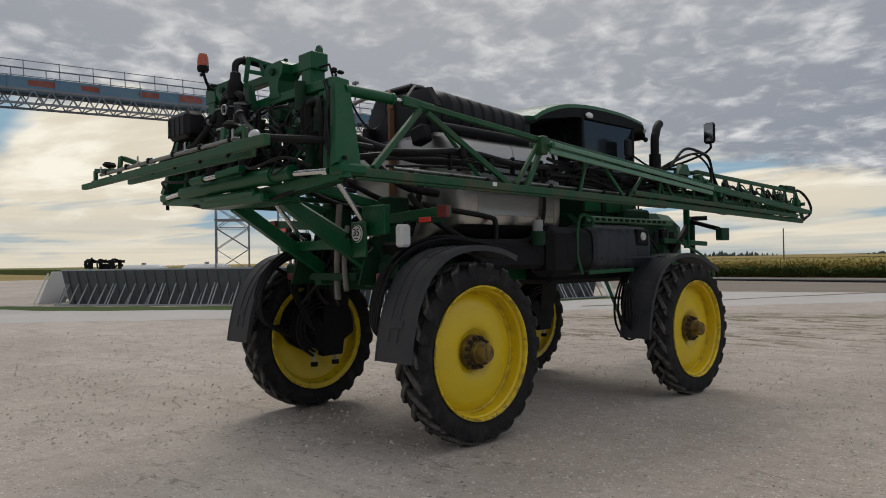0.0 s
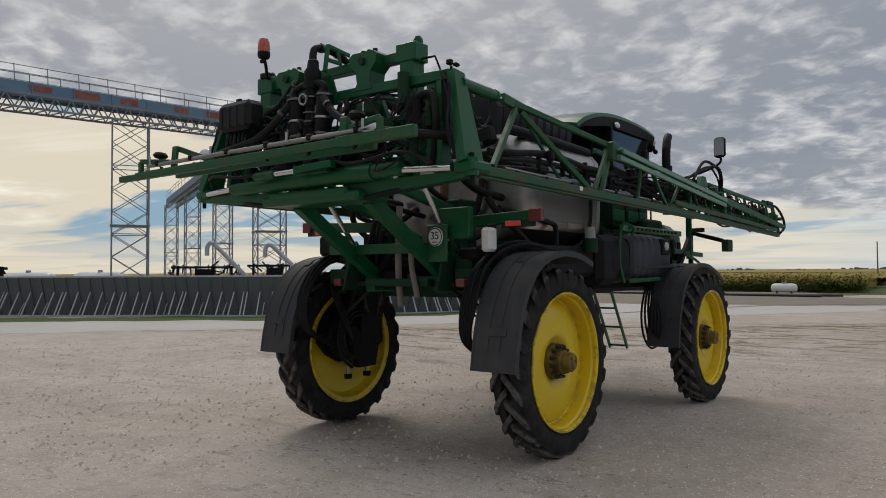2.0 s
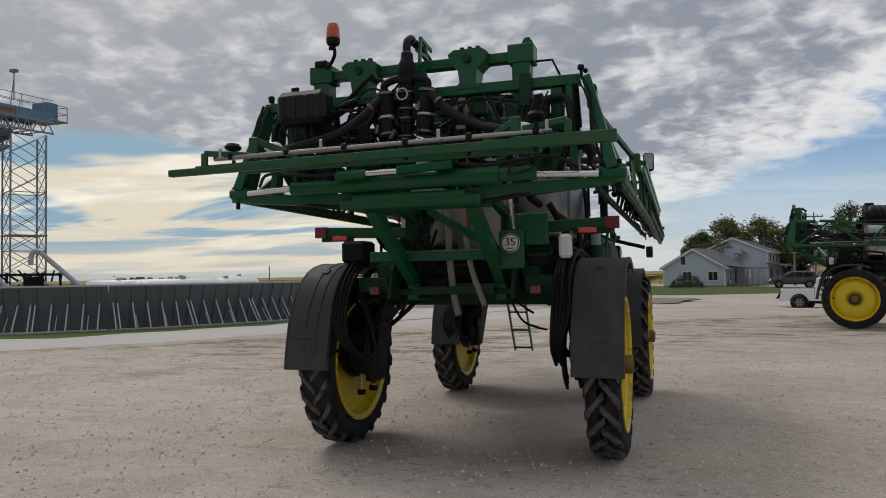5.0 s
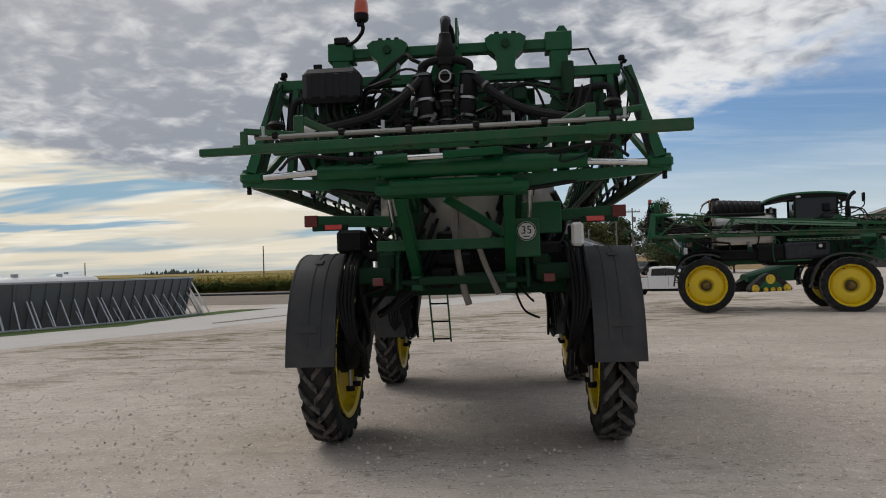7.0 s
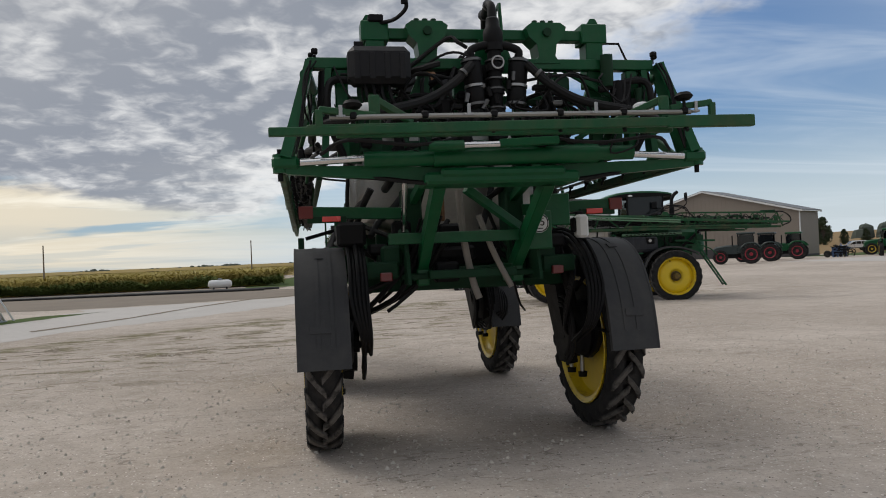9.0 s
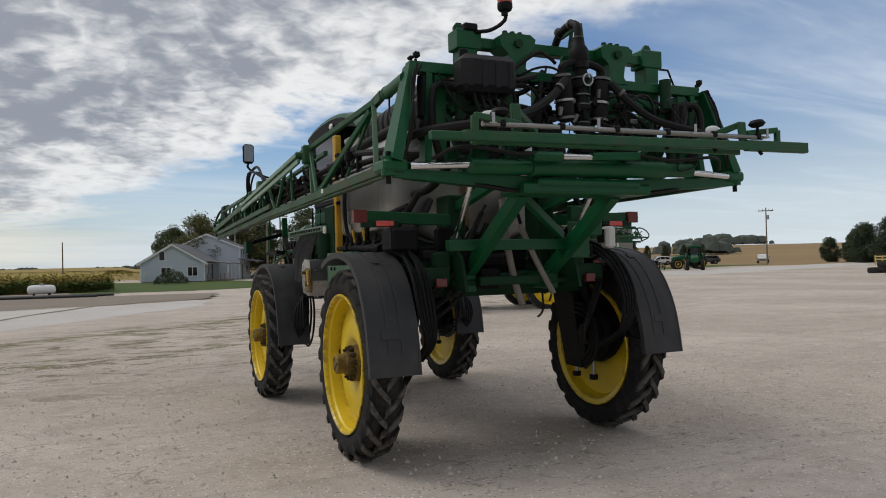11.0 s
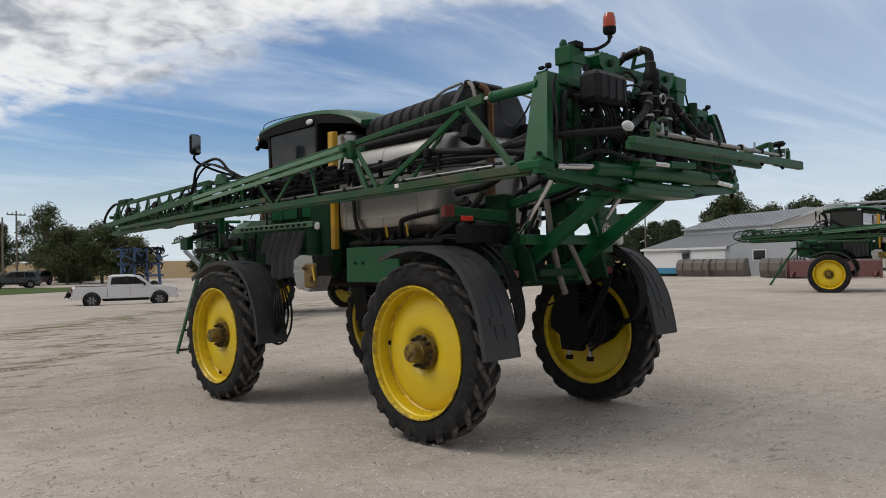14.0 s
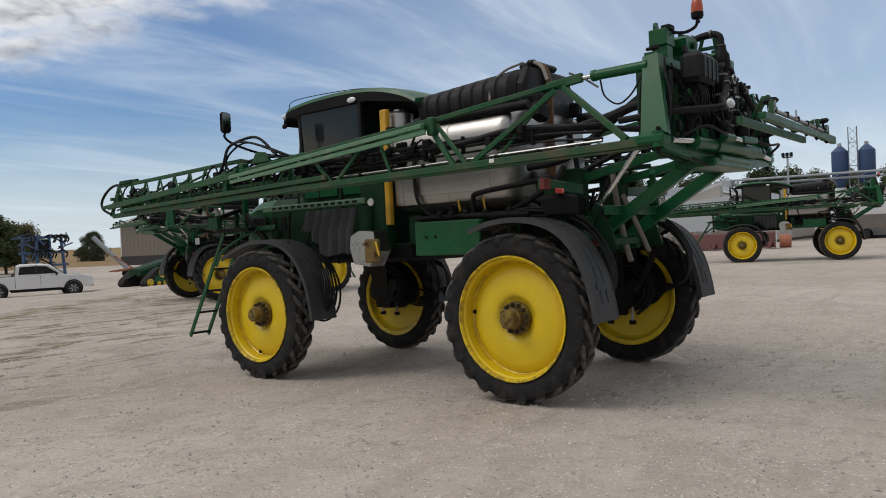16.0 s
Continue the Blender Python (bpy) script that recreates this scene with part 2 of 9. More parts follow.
STAINLESS = material("stainless_steel", (0.44, 0.425, 0.41), 0.34, metal=1.0, vary=0.12, scale=2.5, grain=40, stretch=(1, 0.15, 1), dust=0.3, dust_col=(0.20, 0.18, 0.16), bump=0.015)
STAINLESS_DARK = material("stainless_seam", (0.36, 0.35, 0.34), 0.45, metal=1.0, vary=0.15, dust=0.2)
WHITE = material("white_plastic", (0.84, 0.84, 0.82), 0.45, vary=0.05, bump=0.02, dust=0.12)
INDUCTOR = material("polished_steel_box", (0.40, 0.40, 0.40), 0.28, metal=1.0, vary=0.15, scale=5, bump=0.05)
POSTYELLOW = material("weathered_yellow_paint", (0.60, 0.34, 0.018), 0.5, vary=0.2, scale=6, dust=0.3, dust_col=(0.22, 0.13, 0.05))
FUELTANK = material("blue_black_poly", (0.020, 0.023, 0.030), 0.45, vary=0.2, dust=0.3, dust_col=(0.055, 0.055, 0.058), bump=0.04, spec=0.4)
GREYPLASTIC = material("grey_plastic", (0.32, 0.32, 0.32), 0.5)
LENS = material("lamp_lens", (0.72, 0.73, 0.74), 0.18, vary=0.04, bump=0.0, coat=0.5)
MIRROR = material("mirror", (0.22, 0.23, 0.24), 0.08, metal=1.0, vary=0.0, fine=0.0, bump=0.0)
BEACON = material("beacon_orange", (0.50, 0.065, 0.014), 0.25, vary=0.08, bump=0.0, coat=0.6, trans=0.25)
REDLENS = material("reflector_red", (0.72, 0.035, 0.022), 0.25, vary=0.12, grain=120, bump=0.05, coat=0.5)
REDFADE = material("marker_red", (0.15, 0.018, 0.015), 0.45, vary=0.2, dust=0.2, dust_col=(0.12, 0.06, 0.04))
REDDARK = material("tail_lamp_red", (0.14, 0.010, 0.012), 0.3, vary=0.15, coat=0.4)
WOODY = material("rusty_strap", (0.17, 0.085, 0.04), 0.7, vary=0.3, scale=12, bump=0.1)
GLASS = material("tinted_glass", (0.012, 0.015, 0.017), 0.08, vary=0.05, fine=0.0, bump=0.0, spec=0.35)

# ---- mesh tools ----
def vec(p):
    return Vector(p)


class Shape:
    """Collects vertices and faces of one mesh."""

    def __init__(self):
        self.v, self.f, self.seg = [], [], []

    def add(self, verts, faces):
        n = len(self.v)
        self.seg.append((n, len(self.f)))
        self.v += [tuple(p) for p in verts]
        self.f += [tuple(i + n for i in q) for q in faces]
        return self

    def box(self, c, s, rot=None, bev=0.008):
        h = [max(a, 1e-4) / 2 for a in s]
        b = min(bev, 0.45 * min(h) * 2)
        vs, idx = [], {}
        for sx in (-1, 1):
            for sy in (-1, 1):
                for sz in (-1, 1):
                    for k in range(3):
                        p = [h[i] - (b if i != k else 0) for i in range(3)]
                        idx[sx, sy, sz, k] = len(vs)
                        vs.append(Vector((sx * p[0], sy * p[1], sz * p[2])))
        fs = []
        sg = (-1, 1)
        for a in sg:
            fs.append([idx[a, y, z, 0] for y, z in ((-1, -1), (1, -1), (1, 1), (-1, 1))])
            fs.append([idx[x, a, z, 1] for x, z in ((-1, -1), (1, -1), (1, 1), (-1, 1))])
            fs.append([idx[x, y, a, 2] for x, y in ((-1, -1), (1, -1), (1, 1), (-1, 1))])
            for c2 in sg:
                fs.append([idx[-1, a, c2, 1], idx[1, a, c2, 1], idx[1, a, c2, 2], idx[-1, a, c2, 2]])
                fs.append([idx[a, -1, c2, 0], idx[a, 1, c2, 0], idx[a, 1, c2, 2], idx[a, -1, c2, 2]])
                fs.append([idx[a, c2, -1, 0], idx[a, c2, 1, 0], idx[a, c2, 1, 1], idx[a, c2, -1, 1]])
        for x in sg:
            for y in sg:
                for z in sg:
                    fs.append([idx[x, y, z, 0], idx[x, y, z, 1], idx[x, y, z, 2]])
        m = Matrix.Translation(c) @ (rot.to_4x4() if rot else Matrix.Identity(4))
        return self.add([m @ p for p in vs], fs)

    def span(self, x, y, z, bev=0.008):
        return self.box([(a + b) / 2 for a, b in (x, y, z)], [abs(b - a) for a, b in (x, y, z)], None, bev)

    def beam(self, p, q, w, h, bev=0.006, up=(0, 0, 1)):
        p, q = vec(p), vec(q)
        d = q - p
        y = d.normalized()
        u = vec(up)
        if abs(y.dot(u)) > 0.98:
            u = Vector((1, 0, 0))
        x = y.cross(u).normalized()
        z = x.cross(y)
        rot = Matrix((x, y, z)).transposed()
        return self.box((p + q) / 2, (w, d.length, h), rot, bev)

    def taper(self, p, q, a, b, up=(0, 1, 0)):
        """A post with a rectangular section a (w, h) at p and b at q."""
        p, q = vec(p), vec(q)
        y = (q - p).normalized()
        x = y.cross(vec(up)).normalized()
        z = x.cross(y)
        vs = []
        for c, (w, h) in ((p, a), (q, b)):
            for sx, sz in ((-1, -1), (1, -1), (1, 1), (-1, 1)):
                vs.append(c + x * sx * w / 2 + z * sz * h / 2)
        return self.add(vs, [(0, 1, 2, 3), (7, 6, 5, 4), (0, 4, 5, 1), (1, 5, 6, 2), (2, 6, 7, 3), (3, 7, 4, 0)])

    def cyl(self, p, q, r, r2=None, n=14, cap=True):
        p, q = vec(p), vec(q)
        r2 = r if r2 is None else r2
        z = (q - p).normalized()
        x = z.orthogonal().normalized()
        y = z.cross(x)
        vs = []
        for c, rr in ((p, r), (q, r2)):
            vs += [c + (x * math.cos(2 * math.pi * i / n) + y * math.sin(2 * math.pi * i / n)) * rr for i in range(n)]
        fs = [(i, (i + 1) % n, n + (i + 1) % n, n + i) for i in range(n)]
        if cap:
            fs += [tuple(range(n))[::-1], tuple(range(n, 2 * n))]
        return self.add(vs, fs)

    def tube(self, pts, r, n=8, smooth=5, close=False):
        pts = [vec(p) for p in pts]
        if smooth and len(pts) > 2:
            ext = [pts[0] * 2 - pts[1]] + pts + [pts[-1] * 2 - pts[-2]]
            out = []
            for i in range(1, len(ext) - 2):
                a, b, c, d = ext[i - 1:i + 3]
                for k in range(smooth):
                    t = k / smooth
                    out.append(0.5 * (2 * b + (c - a) * t + (2 * a - 5 * b + 4 * c - d) * t * t + (3 * b - a - 3 * c + d) * t ** 3))
            pts = out + [pts[-1]]
        vs, fs = [], []
        prev = None
        for i, p in enumerate(pts):
            d = (pts[min(i + 1, len(pts) - 1)] - pts[max(i - 1, 0)]).normalized()
            x = d.orthogonal().normalized() if prev is None else (prev - d * prev.dot(d)).normalized()
            prev = x
            y = d.cross(x)
            vs += [p + (x * math.cos(2 * math.pi * k / n) + y * math.sin(2 * math.pi * k / n)) * r for k in range(n)]
        for i in range(len(pts) - 1):
            fs += [(i * n + k, i * n + (k + 1) % n, (i + 1) * n + (k + 1) % n, (i + 1) * n + k) for k in range(n)]
        fs += [tuple(range(n))[::-1], tuple(range((len(pts) - 1) * n, len(pts) * n))]
        return self.add(vs, fs)

    def lathe(self, prof, o, axis, n=24, cap=True):
        """prof: rows of radius and way along the axis."""
        o, z = vec(o), vec(axis).normalized()
        x = z.orthogonal().normalized()
        y = z.cross(x)
        vs = []
        for r, a in prof:
            vs += [o + z * a + (x * math.cos(2 * math.pi * i / n) + y * math.sin(2 * math.pi * i / n)) * r for i in range(n)]
        fs = []
        for j in range(len(prof) - 1):
            fs += [(j * n + i, j * n + (i + 1) % n, (j + 1) * n + (i + 1) % n, (j + 1) * n + i) for i in range(n)]
        if cap and prof[0][0] > 1e-4:
            fs.append(tuple(range(n))[::-1])
        if cap and prof[-1][0] > 1e-4:
            fs.append(tuple(range((len(prof) - 1) * n, len(prof) * n)))
        return self.add(vs, fs)

    def prism(self, poly, m, t):
        """A flat outline (x, y), t thick, laid by the matrix m."""
        n = len(poly)
        vs = [m @ Vector((x, y, -t / 2)) for x, y in poly] + [m @ Vector((x, y, t / 2)) for x, y in poly]
        return self.add(vs, [tuple(range(n))[::-1], tuple(range(n, 2 * n))] + [(i, (i + 1) % n, n + (i + 1) % n, n + i) for i in range(n)])

    def loft(self, rings, close=True, caps=True):
        n = len(rings[0])
        vs = [p for r in rings for p in r]
        fs = []
        for j in range(len(rings) - 1):
            for i in range(n if close else n - 1):
                fs.append((j * n + i, j * n + (i + 1) % n, (j + 1) * n + (i + 1) % n, (j + 1) * n + i))
        if caps:
            fs += [tuple(range(n))[::-1], tuple(range((len(rings) - 1) * n, len(rings) * n))]
        return self.add(vs, fs)

    def ball(self, c, r, n=12, m=8):
        rx, ry, rz = r if hasattr(r, "__len__") else (r, r, r)
        rings = []
        for j in range(1, m):
            a = math.pi * j / m
            rings.append([(c[0] + rx * math.sin(a) * math.cos(2 * math.pi * i / n), c[1] + ry * math.sin(a) * math.sin(2 * math.pi * i / n), c[2] - rz * math.cos(a)) for i in range(n)])
        return self.loft(rings)

    def mesh(self, name, mats, angle=32):
        me = bpy.data.meshes.new(name)
        me.from_pydata(self.v, [], self.f)
        bm = bmesh.new()
        bm.from_mesh(me)
        bmesh.ops.recalc_face_normals(bm, faces=bm.faces)
        bm.to_mesh(me)
        bm.free()
        for m in (mats if isinstance(mats, (list, tuple)) else [mats]):
            me.materials.append(m)
        if angle:
            me.shade_smooth()
            me.set_sharp_from_angle(angle=radians(angle))
        return me


SINGLE = {"pin", "upper_rail", "outer_rail", "inner_rail", "corner_joint", "base_beam", "hose_bracket", "pipe_bracket", "cross_tube", "feed_pipe", "work_lamp", "boom_hose", "breather_hose", "filter_housing", "tank_hose", "hydraulic_hose", "hose", "thin_hose", "brake_hose", "motor_hose", "steer_hose", "box_hose", "tank_strap", "tank_post", "gusset",
          "plate_bolt", "diagonal_brace", "tail_bar", "ladder_rail", "chassis_rail", "lattice_bar", "cross_bar", "rear_panel", "front_stay", "fender_stay", "post_bracket", "valve", "pump_block", "hose_plate", "box_bracket", "roof_strut"}


def part(name, shape, material, parent, label="", at=None):
    """Links a shape, or a mesh that is there already, as one object under a thing or a part."""
    if isinstance(shape, Shape) and name in SINGLE and len(shape.seg) > 1:
        ends = shape.seg[1:] + [(len(shape.v), len(shape.f))]
        obs = []
        for (v0, f0), (v1, f1) in zip(shape.seg, ends):
            one = Shape()
            one.add(shape.v[v0:v1], [tuple(i - v0 for i in q) for q in shape.f[f0:f1]])
            obs.append(part(name, one, material, parent, label, at))
        return obs[0]
    me = shape.mesh(name, material) if isinstance(shape, Shape) else shape
    ob = new(name, me)
    ob.parent = parent
    if at is not None:
        ob.matrix_basis = at
    if label:
        ob["label"] = label
    return ob


def thing(name, label, category, at=None, group="", kind=""):
    ob = new(name)
    if at is not None:
        ob.matrix_basis = at
    return tagged(ob, label, category, group, kind)


def solid(name, shape, material, label, category, at=None, group="", kind="", angle=32):
    ob = new(name, shape.mesh(name, material, angle))
    if at is not None:
        ob.matrix_basis = at
    return tagged(ob, label, category, group, kind)


def mirror(p, s):
    return (p[0] * s, p[1], p[2])


# ---- wheels ----
NUTDARK = material("grimy_nut", (0.035, 0.025, 0.012), 0.6, vary=0.3, scale=14, bump=0.1)

def tyre_shape(r=0.900, w=0.315, rim=0.645, lugs=22):
    s = Shape()
    h = w / 2
    prof = [(rim, -h * 0.72), (rim + 0.03, -h * 0.95), (rim + 0.1, -h * 1.05), (r - 0.1, -h * 1.02), (r - 0.05, -h * 0.9), (r - 0.036, -h * 0.6), (r - 0.034, 0),
            (r - 0.036, h * 0.6), (r - 0.05, h * 0.9), (r - 0.1, h * 1.02), (rim + 0.1, h * 1.05), (rim + 0.03, h * 0.95), (rim, h * 0.72)]
    n = 92
    vs = []
    for rr, x in prof:
        vs += [(x, rr * math.cos(2 * math.pi * i / n), rr * math.sin(2 * math.pi * i / n)) for i in range(n)]
    fs = [(j * n + i, j * n + (i + 1) % n, (j + 1) * n + (i + 1) % n, (j + 1) * n + i) for j in range(len(prof) - 1) for i in range(n)]
    s.add(vs, fs)
    step = 2 * math.pi / lugs
    for side in (-1, 1):
        for k in range(lugs):
            a0 = step * (k + (0.5 if side > 0 else 0)) + random.uniform(-0.004, 0.004)
            rows = []
            for u, lift, wd in ((-0.02, r, 0.042), (0.06, r, 0.044), (0.1, r, 0.05), (0.155, r - 0.008, 0.056), (0.182, r - 0.05, 0.058), (0.186, r - 0.12, 0.042)):
                a = a0 + max(u, 0) * 1.55
                base = r - 0.05 if u < 0.15 else lift - 0.03
                xo = side * u * (h / 0.17)
                xi = xo if u < 0.18 else side * (h * 0.98)
                row = []
                for da, rr, xx in ((-wd * 1.25, base, xi), (-wd * 0.8, lift, xo), (wd * 0.8, lift, xo), (wd * 1.25, base, xi)):
                    row.append((xx, rr * math.cos(a + da), rr * math.sin(a + da)))
                rows.append(row)
            first = len(s.v)
            s.loft(rows)
            i = (4 * k + (2 if side > 0 else 0)) % n
            s.f.append((first, 6 * n + i, 6 * n + (i + 1) % n))
    return s


def rim_shape():
    """The disc and barrel, with the outer side at +x."""
    s = Shape()
    prof = [(0.0, -0.005), (0.15, -0.005), (0.19, 0.005), (0.225, 0.035), (0.26, 0.05), (0.36, 0.046), (0.48, 0.03), (0.545, 0.012), (0.572, -0.012), (0.592, -0.022), (0.604, -0.012), (0.612, 0.03), (0.618, 0.10), (0.634, 0.118), (0.638, 0.15), (0.650, 0.166), (0.664, 0.168),
            (0.668, 0.158), (0.655, 0.14), (0.63, 0.0), (0.62, -0.14), (0.665, -0.162), (0.655, -0.172), (0.60, -0.15), (0.585, -0.09), (0.55, -0.05), (0.3, -0.03), (0.0, -0.03)]
    return s.lathe(prof, (0, 0, 0), (1, 0, 0), 64)


def hub_shape():
    s = Shape()
    s.lathe([(0.0, 0.222), (0.082, 0.222), (0.092, 0.212), (0.094, 0.135), (0.112, 0.128), (0.116, 0.065), (0.172, 0.052), (0.176, 0.0)], (0, 0, 0), (1, 0, 0), 26)
    s.lathe([(0.0, 0.232), (0.03, 0.232), (0.035, 0.222)], (0, 0, 0), (1, 0, 0), 12)
    for k in range(3):
        a = 2.1 * k
        s.cyl((0.21, 0.05 * math.cos(a), 0.05 * math.sin(a)), (0.234, 0.05 * math.cos(a), 0.05 * math.sin(a)), 0.012, n=6)
    return s


WHEEL = {}


def wheel(parent, pos, side, spin=0.0):
    if not WHEEL:
        WHEEL["rim"] = rim_shape().mesh("wheel", YELLOW, 28)
        WHEEL["tyre"] = tyre_shape().mesh("tyre", TYRE, 38)
        WHEEL["hub"] = hub_shape().mesh("hub", RUSTY, 30)
        nut = Shape()
        nut.cyl((0.05, 0, 0), (0.09, 0, 0), 0.025, n=6).cyl((0.085, 0, 0), (0.118, 0, 0), 0.014, n=8)
        WHEEL["nut"] = nut.mesh("wheel_nut", NUTDARK, 20)
        cut = Shape()
        cut.lathe([(0.0, 0.022), (0.016, 0.024), (0.024, 0.024), (0.026, 0.0)], (0, 0, 0), (1, 0, 0), 16)
        WHEEL["cut"] = cut.mesh("valve_hole", BLACK, 30)
    turn = Matrix.Rotation(0 if side > 0 else math.pi, 4, "Z")
    w = part("wheel", WHEEL["rim"], None, parent, "yellow painted dished steel wheel", Matrix.Translation(pos) @ turn @ Matrix.Rotation(spin, 4, "X"))
    part("tyre", WHEEL["tyre"], None, w, "black ribbed tractor tyre grey with dust")
    part("hub", WHEEL["hub"], None, w, "greasy brown wheel hub")
    for k in range(12):
        a = 2 * math.pi * k / 12
        part("wheel_nut", WHEEL["nut"], None, w, "", Matrix.Translation((0, 0.146 * math.cos(a), 0.146 * math.sin(a))))
    part("valve_hole", WHEEL["cut"], None, w, "", Matrix.Translation((0.0, 0.555 * math.cos(2.9), 0.555 * math.sin(2.9))))
    return w


def fender(parent, y0, z0, side, prof, inner=1.19, outer=1.61):
    """A bent plastic mudguard with a lip and moulded ribs."""
    def strip(x0, x1, lo, hi, a, b):
        n = len(prof)
        rings = []
        for i in range(a, b):
            p = Vector(prof[i])
            d = (Vector(prof[min(i + 1, n - 1)]) - Vector(prof[max(i - 1, 0)])).normalized()
            nr = Vector((d.y, -d.x))
            if nr.y < 0 and nr.x > 0:
                nr = -nr
            if nr.dot(p - Vector((0, 0.9))) < 0:
                nr = -nr
            u, v = p + nr * lo, p + nr * hi
            rings.append([(side * x0, y0 + u.x, z0 + u.y), (side * x0, y0 + v.x, z0 + v.y), (side * x1, y0 + v.x, z0 + v.y), (side * x1, y0 + u.x, z0 + u.y)])
        return Shape().loft(rings)
    n = len(prof)
    f = part("fender", strip(inner, outer, -0.012, 0.0, 0, n), FENDER, parent, "dusty grey-black plastic mudguard")
    part("fender_lip", strip(outer - 0.012, outer + 0.006, -0.05, 0.004, 0, n), FENDER, f)
    part("fender_lip", strip(inner - 0.006, inner + 0.012, -0.05, 0.004, 0, n), FENDER, f)
    mid = (inner + outer) / 2
    for x in (mid - 0.08, mid + 0.04):
        part("fender_rib", strip(x - 0.018, x + 0.018, -0.004, 0.007, 3, n - 3), FENDER, f)
    k = n - 7
    part("fender_pad", strip(mid - 0.07, mid + 0.11, -0.004, 0.013, k, k + 2), FENDER, f)
    part("fender_pad", strip(mid - 0.03, mid + 0.05, -0.004, 0.013, n // 2 - 2, n // 2), FENDER, f)
    s = Shape()
    q = Vector(prof[n // 2])
    s.beam((side * 1.22, y0 + 0.0, z0 + 1.42), (side * 1.22, y0 + q.x, z0 + q.y - 0.03), 0.03, 0.04)
    s.beam((side * 1.18, y0 - 0.1, z0 + 1.1), (side * 1.3, y0 + prof[-3][0] + 0.03, z0 + prof[-3][1]), 0.03, 0.03)
    part("fender_stay", s, BLACK, f)
    return f


def arc(pts, k=4):
    """A smooth run through plan points."""
    out = []
    P = [Vector((*p, 0)) for p in pts]
    P = [P[0] * 2 - P[1]] + P + [P[-1] * 2 - P[-2]]
    for i in range(1, len(P) - 2):
        a, b, c, d = P[i - 1:i + 3]
        for j in range(k):
            t = j / k
            q = 0.5 * (2 * b + (c - a) * t + (2 * a - 5 * b + 4 * c - d) * t * t + (3 * b - a - 3 * c + d) * t ** 3)
            out.append((q.x, q.y))
    out.append(tuple(pts[-1]))
    return out


REAR_FENDER = arc([(0.52, 1.85), (0.25, 1.93), (-0.1, 1.955), (-0.45, 1.88), (-0.70, 1.70), (-0.87, 1.42), (-0.95, 1.14), (-0.99, 0.90)])
FRONT_FENDER = arc([(0.92, 1.70), (0.6, 1.83), (0.25, 1.92), (-0.1, 1.935), (-0.45, 1.86), (-0.74, 1.66), (-0.93, 1.35), (-1.01, 1.08), (-1.05, 0.84)])


def text_shape(body, size, m, t=0.002):
    cu = bpy.data.curves.new("letters", "FONT")
    cu.body, cu.size, cu.align_x, cu.align_y, cu.extrude = body, size, "CENTER", "CENTER", t
    ob = new("letters", cu)
    dg = bpy.context.evaluated_depsgraph_get()
    me = ob.evaluated_get(dg).to_mesh()
    s = Shape()
    s.add([m @ v.co for v in me.vertices], [tuple(p.vertices) for p in me.polygons])
    ob.evaluated_get(dg).to_mesh_clear()
    bpy.data.objects.remove(ob)
    bpy.data.curves.remove(cu)
    return s


